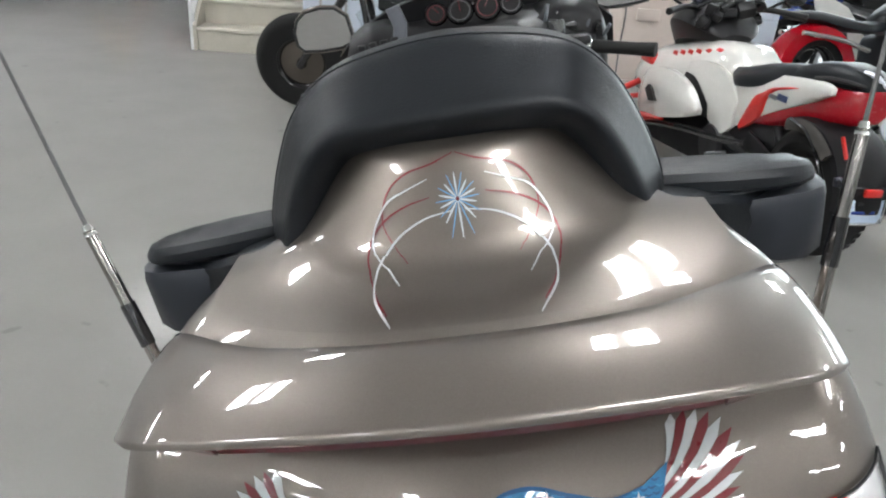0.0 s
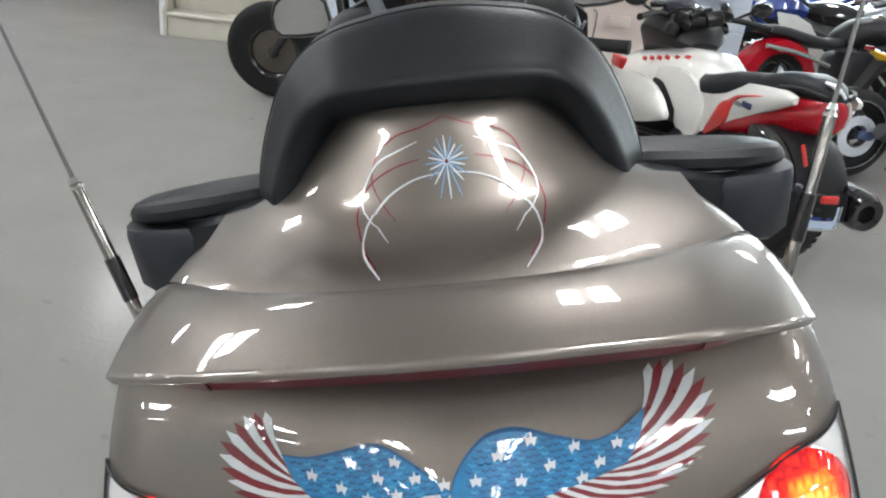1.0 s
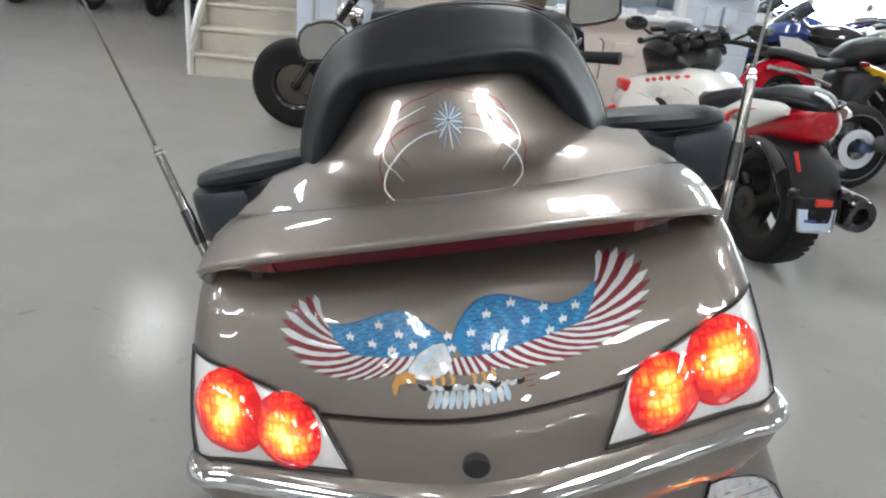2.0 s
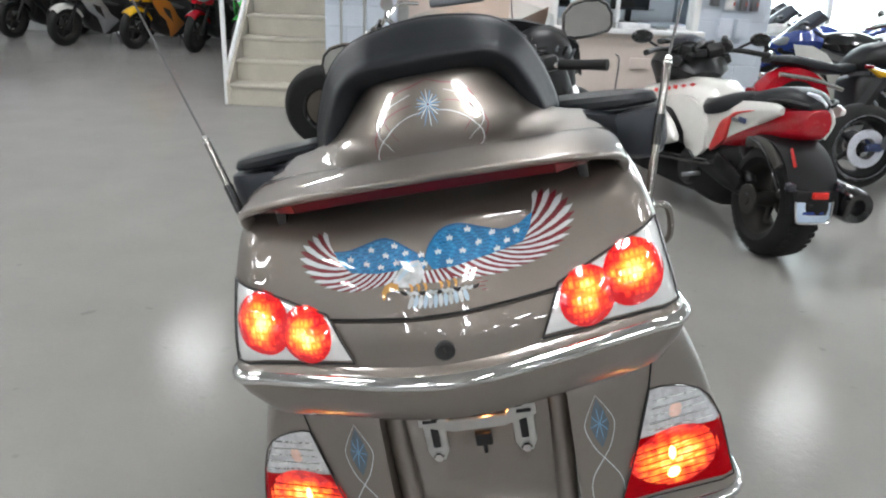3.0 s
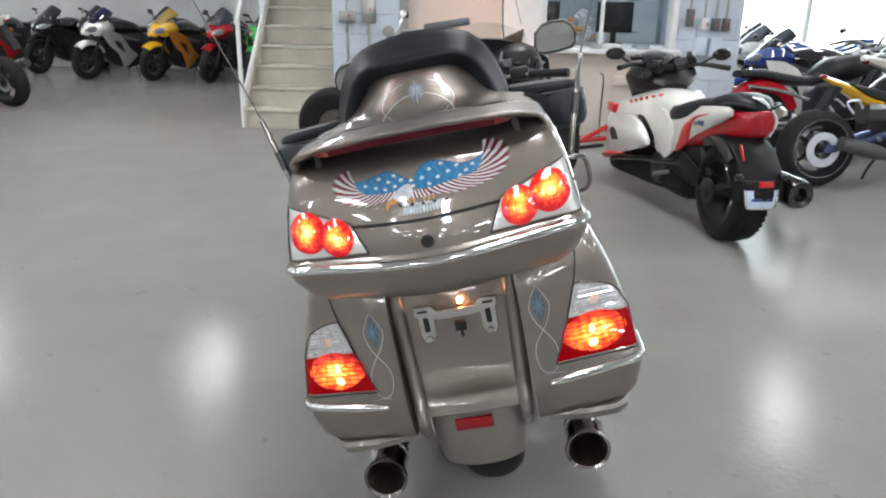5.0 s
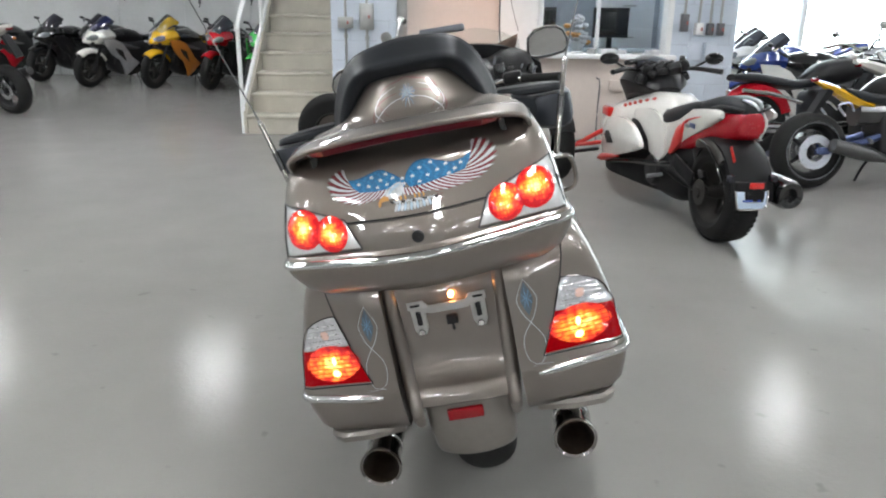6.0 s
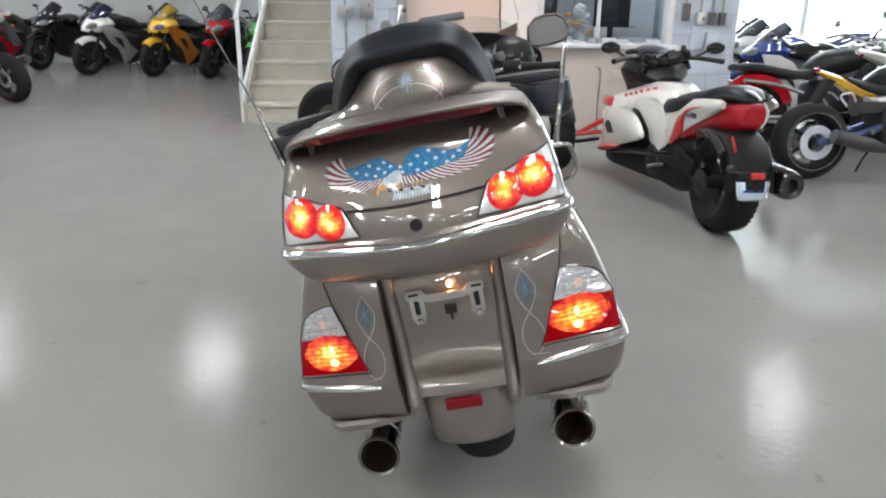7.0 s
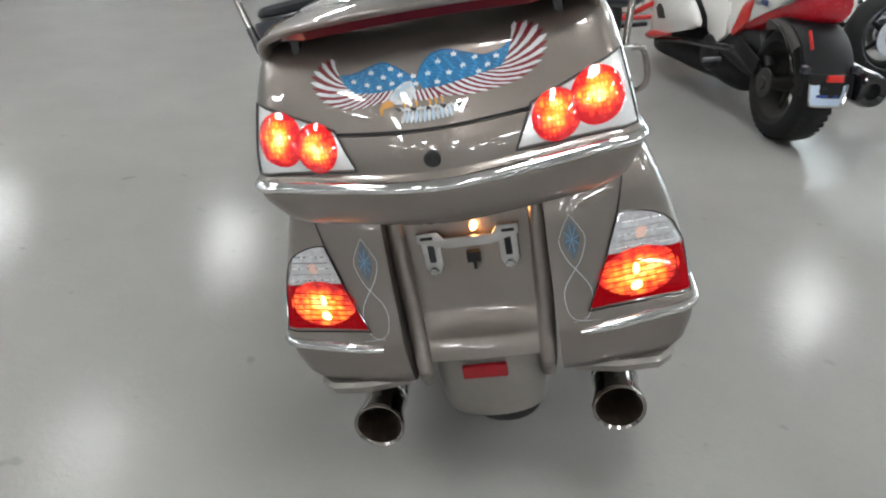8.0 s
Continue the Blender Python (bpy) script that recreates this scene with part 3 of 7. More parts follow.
def build_trunk_lamp(s, parent):
    quad = [(0.140, 0.921), (0.340, 0.914), (0.323, 1.029), (0.170, 0.980)]
    lamp = part("trunk_lamp", lens_patch(quad, trunk_y, s, 0.005), M["lamp_silver"], parent, "lit twin-bulb trunk lamp with a clear cover")
    for cx, cz, r in ((0.207, 0.957, 0.041), (0.277, 0.972, 0.046)):
        part("red_lens", dome_patch(cx, cz, r, trunk_y, s, 0.006, 0.016), M["lens_round"], lamp, "glowing red round lens with an orange bulb")
    rim = [(0.136, 0.917), (0.341, 0.910), (0.324, 1.032), (0.290, 1.023), (0.168, 0.985)]
    path = [Vector((s * x, trunk_y(x, z) - 0.004, z)) for x, z in dense(rim + rim[:1], 8)]
    part("lamp_rim", tube(path, 0.0015, n=6, per=1), M["dark"], lamp)


def build_plate_area():
    rows = [(0.80, 0.30, 0.15), (0.745, 0.255, 0.150), (0.71, 0.236, 0.15), (0.64, 0.228, 0.15), (0.56, 0.221, 0.15), (0.51, 0.211, 0.15), (0.475, 0.196, 0.15), (0.458, 0.184, 0.15), (0.450, 0.176, 0.15), (0.430, 0.168, 0.148), (0.412, 0.162, 0.145), (0.405, 0.17, 0.14), (0.40, 0.20, 0.13)]
    rings = []
    for z, y, w in rows:
        rings.append([Vector((w * k / 8, y + 0.010 * (1 - (k / 8) ** 2) * (1 if z > 0.47 else -0.5), z)) for k in range(-8, 9)] + [Vector((w, 0.34, z)), Vector((-w, 0.34, z))])
    panel = part("plate_panel", loft(rings), M["paint"], bike, "taupe metallic panel behind the empty number plate bracket", angle=40)
    for s in (-1, 1):
        part("panel_ridge", tube([(s * 0.150, 0.236, 0.80), (s * 0.147, 0.218, 0.72), (s * 0.143, 0.206, 0.60), (s * 0.138, 0.182, 0.48), (s * 0.133, 0.154, 0.40), (s * 0.130, 0.163, 0.365)], [0.018, 0.018, 0.019, 0.019, 0.018, 0.014], n=18), M["paint"], panel)
        part("amber_reflector", box(0.006, 0.03, 0.06, (s * 0.136, 0.226, 0.71), 0.002), M["amber"], panel)
    bracket = part("plate_bracket", prism([(-0.105, 0.672), (-0.062, 0.672), (-0.050, 0.656), (0.050, 0.656), (0.062, 0.672), (0.105, 0.672), (0.105, 0.650), (0.070, 0.640), (0.045, 0.633), (-0.045, 0.633), (-0.070, 0.640), (-0.105, 0.650)], 0.006, (0, 0.188, 0), bevel=0.002), M["alu"], bike, "bare aluminium number plate bracket", m=pose(0, 0.024, 0.022))
    for s in (-1, 1):
        leg = prism([(-0.020, 0.660), (0.020, 0.660), (0.019, 0.590), (0.010, 0.572), (-0.010, 0.572), (-0.019, 0.590)], 0.010, (s * 0.080, 0.194, 0), bevel=0.003)
        part("bracket_leg", leg, M["alu"], bracket)
        part("bracket_slot", box(0.014, 0.006, 0.040, (s * 0.080, 0.1925, 0.622), 0.003), M["plastic"], bracket)
        part("tab_slot", box(0.026, 0.004, 0.006, (s * 0.084, 0.1865, 0.661), 0.001), M["plastic"], bracket)
        part("bolt", lathe([(0.0, -0.012), (0.008, -0.012), (0.010, -0.008), (0.010, 0.01), (0.0, 0.01)], 6, "y", (s * 0.080, 0.196, 0.584)), M["chrome"], bracket, "hexagonal bolt")
    part("latch", box(0.030, 0.018, 0.026, (0.004, 0.234, 0.622), 0.003), M["plastic"], panel)
    part("latch_pin", box(0.008, 0.010, 0.020, (0.004, 0.231, 0.601), 0.003), M["plastic"], panel)
    part("plate_bulb", lathe([(0.0, -0.010), (0.005, -0.008), (0.007, 0.0), (0.007, 0.014), (0.0, 0.016)], 14, "y", (0.014, 0.226, 0.692)), M["bulb"], panel, "small lit number plate bulb")
    # red reflector, rear fender and wheel
    part("red_reflector", box(0.098, 0.014, 0.032, (-0.006, 0.160, 0.379), 0.004), M["reflector"], bike, "red rectangular reflector")
    rings = []
    for z, hw, y in ((0.41, 0.123, 0.175), (0.37, 0.123, 0.166), (0.33, 0.122, 0.164), (0.29, 0.119, 0.167), (0.255, 0.115, 0.172), (0.240, 0.111, 0.177), (0.234, 0.106, 0.185), (0.234, 0.098, 0.20)):
        rings.append([Vector((hw * math.sin(radians(a)), y + 0.06 * (1 - math.cos(radians(a))), z)) for a in range(-88, 89, 11)] + [Vector((hw, 0.34, z)), Vector((hw - 0.006, 0.34, z)), Vector((-hw + 0.006, 0.34, z)), Vector((-hw, 0.34, z))])
    part("rear_fender", loft(rings), M["silverpaint"], bike, "satin taupe rear fender", angle=50)


def wheel(name, parent, at, r, w, rim_mat, rim_r=None, spokes=5, disc=None, steer=0.0):
    """A wheel that rolls along y: a tyre with a rounded tread, a rim with spokes, a brake disc."""
    rim_r = rim_r or r * 0.66
    pr = []
    for k in range(13):
        a = -math.pi / 2 + math.pi * k / 12
        pr.append((r - 0.42 * w + 0.42 * w * math.cos(a) ** 0.8 if abs(math.cos(a)) > 1e-6 else r - 0.42 * w, 0.5 * w * math.sin(a)))
    pr = [(rim_r, -0.40 * w)] + pr + [(rim_r, 0.40 * w)]
    tyre = part("wheel", lathe(pr, 40, "x", close=True), M["rubber"], parent, name, m=pose(*at, 0, 0, steer))
    rimb = lathe([(rim_r, -0.40 * w), (rim_r + 0.006, -0.42 * w), (rim_r - 0.008, -0.36 * w), (rim_r - 0.03, -0.10 * w), (rim_r - 0.03, 0.10 * w), (rim_r - 0.008, 0.36 * w), (rim_r + 0.006, 0.42 * w), (rim_r, 0.40 * w)], 40, "x", close=True)
    part("rim", rimb, rim_mat, tyre)
    for k in range(spokes):
        a = 2 * math.pi * k / spokes
        d = Vector((0, math.cos(a), math.sin(a)))
        part("spoke", tube([d * 0.03, d * (rim_r - 0.02)], [0.022, 0.013], n=8, flat=0.8, hint=(1, 0, 0)), rim_mat, tyre)
    part("hub", lathe([(0.0, -0.5 * w), (0.028, -0.5 * w), (0.042, -0.25 * w), (0.042, 0.25 * w), (0.028, 0.5 * w), (0.0, 0.5 * w)], 20, "x"), rim_mat, tyre)
    if disc:
        for sx in (-1, 1):
            part("brake_disc", lathe([(disc * 0.6, sx * 0.36 * w), (disc, sx * 0.36 * w), (disc, sx * 0.36 * w + 0.005), (disc * 0.6, sx * 0.36 * w + 0.005)], 32, "x", close=True), M["steel"], tyre)
    return tyre


def build_exhaust(s):
    c = (s * 0.268, 0, 0.257)
    pr = [(0.043, 0.95), (0.047, 0.90), (0.047, 0.235), (0.050, 0.195), (0.057, 0.160), (0.0585, 0.150), (0.057, 0.146), (0.0505, 0.150), (0.044, 0.180), (0.040, 0.25), (0.038, 0.42), (0.0, 0.42)]
    pipe = part("exhaust_pipe", lathe(pr[:8], 36, "y", c, cap=False), M["pipe"], bike, "flared chrome exhaust tip")
    inner = lathe(pr[7:], 36, "y", c, cap=False)
    part("pipe_inside", inner, M["burnt"], pipe, "burnt brown pipe inside")
    part("clamp", lathe([(0.048, 0.245), (0.052, 0.247), (0.052, 0.262), (0.048, 0.264)], 32, "y", c, close=True), M["chrome"], pipe)
    part("rivet", lathe([(0.0, 0.0), (0.004, 0.001), (0.006, 0.004)], 10, "z", (s * 0.268, 0.215, 0.257 + 0.052)), M["chrome"], pipe)


def build_front():
    """Seat, bodywork, fairing, bars, mirrors and wheels ahead of the trunk."""
    seat = []
    for y, hw, top in ((0.60, 0.19, 0.93), (0.68, 0.21, 0.915), (0.80, 0.215, 0.90), (0.90, 0.20, 0.92), (0.97, 0.19, 0.93), (1.02, 0.19, 0.80), (1.25, 0.19, 0.765), (1.48, 0.15, 0.775), (1.60, 0.10, 0.80)):
        seat.append([Vector((hw * x, y, top - d)) for x, d in ((-1, 0.14), (-1.02, 0.06), (-0.85, 0.015), (-0.4, 0.0), (0, 0.004), (0.4, 0.0), (0.85, 0.015), (1.02, 0.06), (1, 0.14))])
    part("seat", loft(seat), M["vinyl"], bike, "stepped black vinyl seat", angle=60)
    side = []
    for y, hw, lo, hi in ((0.56, 0.21, 0.42, 0.84), (0.80, 0.22, 0.40, 0.80), (1.15, 0.22, 0.38, 0.74), (1.50, 0.23, 0.36, 0.80), (1.80, 0.27, 0.34, 0.88), (2.02, 0.33, 0.34, 0.93)):
        side.append([Vector((hw * x, y, lo + (hi - lo) * f)) for x, f in ((-0.8, 0), (-1, 0.15), (-1, 0.7), (-0.75, 0.97), (0.75, 0.97), (1, 0.7), (1, 0.15), (0.8, 0))])
    part("side_panel", loft(side), M["paint"], bike, "taupe metallic bodywork", angle=50)
    tank = []
    for y, hw, top in ((1.54, 0.10, 0.83), (1.64, 0.16, 0.92), (1.80, 0.19, 0.95), (1.98, 0.20, 0.96), (2.12, 0.20, 0.95)):
        tank.append([Vector((hw * math.sin(radians(a)), y, top - 0.22 + 0.22 * math.cos(radians(a)) ** 0.6 if abs(a) < 90 else top - 0.22)) for a in range(-90, 91, 15)])
    part("fuel_tank", loft(tank), M["paint"], bike, "", angle=60)
    fair = []
    for y, hw, lo, hi in ((1.98, 0.40, 0.46, 1.00), (2.06, 0.43, 0.42, 1.06), (2.18, 0.42, 0.40, 1.10), (2.30, 0.38, 0.40, 1.08), (2.42, 0.30, 0.46, 1.00), (2.54, 0.18, 0.56, 0.90), (2.59, 0.08, 0.65, 0.82)):
        fair.append([Vector((hw * x, y, lo + (hi - lo) * f)) for x, f in ((-0.55, 0), (-0.9, 0.12), (-1, 0.45), (-0.97, 0.75), (-0.8, 0.94), (-0.4, 1.0), (0.4, 1.0), (0.8, 0.94), (0.97, 0.75), (1, 0.45), (0.9, 0.12), (0.55, 0))])
    fairing = part("fairing", loft(fair), M["paint"], bike, "taupe metallic front fairing", angle=60)
    dash = []
    for y, hw, lo, hi in ((1.92, 0.36, 0.86, 1.02), (1.96, 0.385, 0.84, 1.08), (2.02, 0.39, 0.84, 1.115), (2.14, 0.37, 0.9, 1.135)):
        dash.append([Vector((hw * x, y, lo + (hi - lo) * f)) for x, f in ((-0.9, 0), (-1, 0.3), (-0.95, 0.75), (-0.7, 1), (0.7, 1), (0.95, 0.75), (1, 0.3), (0.9, 0))])
    part("dashboard", loft(dash), M["plastic"], fairing, "black dashboard with instruments", angle=45)
    hood = []
    for x in (-0.15, -0.14, -0.07, 0.0, 0.07, 0.14, 0.15):
        e = 0.012 * (abs(x) > 0.145)
        hood.append([Vector((x, y, z)) for y, z in ((1.935 + e, 1.02), (1.925 + e, 1.075 - e), (1.94, 1.098 - e), (1.985, 1.106 - e), (2.0, 1.09), (2.0, 1.02))])
    part("instrument_hood", loft(hood), M["plastic"], fairing, "", angle=40)
    for k, (cx, r) in enumerate(((-0.105, 0.034), (-0.03, 0.040), (0.055, 0.040), (0.128, 0.034))):
        dl = part("dial", lathe([(r * 0.9, 0.012), (r + 0.004, 0.0), (r + 0.001, -0.010), (r - 0.004, -0.004), (0.0, -0.003)], 24, "y"), M["gloss"], fairing, m=pose(cx, 2.055, 1.158, -28, 0, 0))
        part("dial_scale", lathe([(r * 0.72, -0.0048), (r * 0.80, -0.0048), (r * 0.80, -0.0056), (r * 0.72, -0.0056)], 24, "y", close=True), M["bright_mark"] if k % 2 else M["red_mark"], dl)
        part("needle", box(0.003, 0.002, r * 0.8, (0, -0.006, r * 0.35), 0, m=pose(0, 0, 0, 0, -40 + 35 * k, 0)), M["red_mark"], dl)
    for k in range(4):
        part("button", box(0.022, 0.014, 0.018, (-0.335 + 0.034 * k, 1.945 + 0.004 * k, 1.108 + 0.003 * k), 0.004), M["plastic"], fairing)
    part("inner_panel", prism([(-0.245, 1.09), (-0.20, 1.10), (-0.188, 1.16), (-0.205, 1.215), (-0.245, 1.205), (-0.232, 1.15)], 0.02, (0, 1.96, 0), bevel=0.005), M["steelgrey"], fairing, "blue-grey inner fairing panel")
    for s in (-1, 1):
        cheek = []
        for x, zt, ya in ((0.16, 1.085, 2.02), (0.20, 1.11, 1.99), (0.27, 1.135, 1.975), (0.34, 1.13, 1.985), (0.39, 1.10, 2.01), (0.41, 1.05, 2.04)):
            cheek.append([Vector((s * x, y, z)) for y, z in ((ya + 0.02, 0.92), (ya, 0.98), (ya, zt - 0.03), (ya + 0.02, zt), (2.12, zt + 0.025), (2.16, zt), (2.16, 0.92))])
        ch = part("inner_fairing", loft(cheek), M["plastic"], fairing, "black inner fairing", angle=45)
        part("air_vent", box(0.06, 0.02, 0.035, (s * 0.285, 1.972, 1.075), 0.008), M["gloss"], ch)
    for s in (-1, 1):
        part("switch_pod", box(0.085, 0.055, 0.055, (s * 0.295, 1.86, 1.045), 0.014), M["plastic"], fairing)
        part("reservoir", lathe([(0.0, 0.03), (0.022, 0.03), (0.026, 0.024), (0.026, -0.02), (0.0, -0.02)], 16, "z", (s * 0.245, 1.90, 1.085)), M["gloss"], fairing)
        bar = part("handlebar", tube([(s * 0.08, 1.93, 0.96), (s * 0.18, 1.93, 1.02), (s * 0.27, 1.88, 1.040), (s * 0.345, 1.83, 1.036)], 0.013, n=10), M["chrome"], bike)
        part("grip", tube([(s * 0.340, 1.832, 1.037), (s * 0.41, 1.79, 1.030), (s * 0.495, 1.745, 1.020)], [0.019, 0.018, 0.018, 0.02], n=14), M["rubber"], bar, "black rubber grip")
        part("lever", tube([(s * 0.29, 1.89, 1.04), (s * 0.37, 1.88, 1.032), (s * 0.47, 1.84, 1.02)], [0.008, 0.007, 0.006], n=8), M["chrome"], bar)
        # mirror
        hs = []
        for q, f in ((0.0, 1.0), (0.008, 1.03), (0.03, 0.98), (0.06, 0.82), (0.09, 0.5), (0.10, 0.25)):
            hs.append([Vector((s * (0.493 + 0.102 * f * mx), 2.19 + q + 0.008 * mx + 0.020 * mz, 1.148 + 0.073 * f * mz)) for mx, mz in MIRROR_SHAPE])
        mir = part("mirror", loft(hs), M["paint"], bike, "rear-view mirror in a rounded housing", angle=50)
        glass = loft([[Vector((s * (0.493 + 0.092 * mx), 2.186 + 0.008 * mx + 0.020 * mz, 1.148 + 0.065 * mz)) for mx, mz in MIRROR_SHAPE], [Vector((s * (0.493 + 0.092 * mx), 2.193 + 0.008 * mx + 0.020 * mz, 1.148 + 0.065 * mz)) for mx, mz in MIRROR_SHAPE]])
        part("mirror_glass", glass, M["mirror"], mir, "", smooth=False)
        rimp = [Vector((s * (0.493 + 0.098 * mx), 2.187 + 0.008 * mx + 0.020 * mz, 1.148 + 0.065 * mz)) for mx, mz in MIRROR_SHAPE + MIRROR_SHAPE[:1]]
        part("mirror_rim", tube(rimp, 0.0050, n=6, per=1), M["plastic"], mir)
        part("mirror_stalk", tube([(s * 0.42, 2.22, 1.10), (s * 0.41, 2.20, 1.05), (s * 0.38, 2.18, 0.98)], [0.03, 0.035, 0.04], n=10), M["paint"], mir)
    # windscreen
    glass = []
    for k in range(17):
        a = -1 + 2 * k / 16
        glass.append([Vector((0.36 * a, 2.36 - 0.16 * f - 0.10 * a * a + d, 1.07 + 0.22 * f - 0.10 * f * abs(a) ** 3)) for f, d in ((0, 0), (0.5, 0), (1.0, 0), (1.0, 0.004), (0.5, 0.004), (0, 0.004))])
    ws = part("windscreen", loft(glass), M["glass"], bike, "clear curved windscreen", angle=60)
    ws.visible_shadow = False
    part("windscreen_vent", box(0.235, 0.04, 0.036, (0, 0, 0), 0.012, m=pose(-0.01, 2.40, 1.297, -15, 3, 0)), M["steelgrey"], bike, "grey vent on the windscreen")
    # black garnish under the screen, arched over the instruments
    arch = []
    for k in range(-16, 17):
        a = k / 16
        x = 0.445 * math.copysign(abs(a) ** 0.85, a)
        zt = 1.228 - 0.05 * abs(a) - 0.115 * abs(a) ** 3
        zb = zt - 0.075 - 0.06 * abs(a)
        arch.append([Vector((x, y, z)) for y, z in ((2.135, zt - 0.006), (2.150, zt), (2.30, zt - 0.02), (2.30, zb), (2.20, zb), (2.150, zb + 0.015))])
    part("screen_garnish", loft(arch), M["plastic"], fairing, "black arched garnish under the windscreen", angle=40)
    for k in range(7):
        part("trim_rib", tube([(0.215 + 0.030 * k, 2.02, 1.075 - 0.008 * k), (0.225 + 0.030 * k, 1.99, 1.11 - 0.010 * k), (0.235 + 0.030 * k, 2.0, 1.145 - 0.014 * k)], 0.006, n=6), M["gloss"] if k % 2 else M["steelgrey"], fairing)
    # brown flap beside the screen
    w = prism([(0.185, 1.155), (0.37, 1.200), (0.36, 1.165), (0.34, 1.12), (0.185, 1.12)], 0.02, (0, 2.45, 0), bevel=0.005)
    part("screen_flap", w, M["wedge"], fairing, "brown flap beside the windscreen")
    for s in (-1, 1):
        part("headlight", lathe([(0.0, 2.575), (0.055, 2.570), (0.080, 2.555), (0.085, 2.50), (0.0, 2.49)], 24, "y", (s * 0.105, 0, 0.80)), M["headlamp"], fairing, "lit headlight glass")
    beam = bpy.data.lights.new("headlight_beam", "SPOT")
    beam.energy, beam.color, beam.spot_size, beam.spot_blend, beam.shadow_soft_size = 110.0, (1.0, 0.50, 0.28), radians(23), 0.9, 0.06
    new("headlight_beam", beam).matrix_world = BIKE @ look((0.0, 2.62, 0.80), (0.05, 6.5, 1.08))
    # engine, frame, wheels, stand
    eng = box(0.62, 0.50, 0.30, (0, 1.70, 0.42), 0.06, 3)
    part("engine", eng, M["dark"], bike, "flat-six engine in dark metal", angle=50)
    part("crash_bar", tube([(-0.28, 2.15, 0.5), (-0.36, 2.1, 0.42), (-0.36, 2.0, 0.30), (-0.28, 1.95, 0.24)], 0.014), M["chrome"], bike)
    part("crash_bar", tube([(0.28, 2.15, 0.5), (0.36, 2.1, 0.42), (0.36, 2.0, 0.30), (0.28, 1.95, 0.24)], 0.014), M["chrome"], bike)
    for s in (-1, 1):
        part("fork_leg", tube([(s * 0.10, 2.26, 0.86), (s * 0.105, 2.50, 0.33)], 0.028, n=12), M["chrome"], bike)
    wheel("black rear tyre", bike, (0, 0.55, 0.312), 0.312, 0.18, M["dark"])
    wheel("black front tyre", bike, (0, 2.50, 0.312), 0.312, 0.13, M["chrome"], disc=0.14)
    ff = []
    for k in range(15):
        a = radians(20 + 130 * k / 14)
        ff.append([Vector((0.085 * x, 2.50 - (0.345 + 0.01 * (1 - x * x)) * math.cos(a), 0.312 + (0.335 + 0.02 * (1 - x * x)) * math.sin(a))) for x in (-1, -0.6, 0, 0.6, 1)] + [Vector((0.08 * x, 2.50 - 0.335 * math.cos(a), 0.312 + 0.325 * math.sin(a))) for x in (1, 0, -1)])
    part("front_fender", loft(ff), M["paint"], bike, "", angle=60)
    for s in (-1, 1):
        part("footboard", box(0.12, 0.34, 0.02, (s * 0.30, 1.15, 0.30), 0.008), M["plastic"], bike)
    # side stand on the left, reaching the ground of the leant machine
    part("side_stand", tube([(-0.16, 1.25, 0.26), (-0.235, 1.20, 0.13), (-0.30, 1.17, -0.062)], [0.014, 0.013, 0.012], n=10), M["dark"], bike)


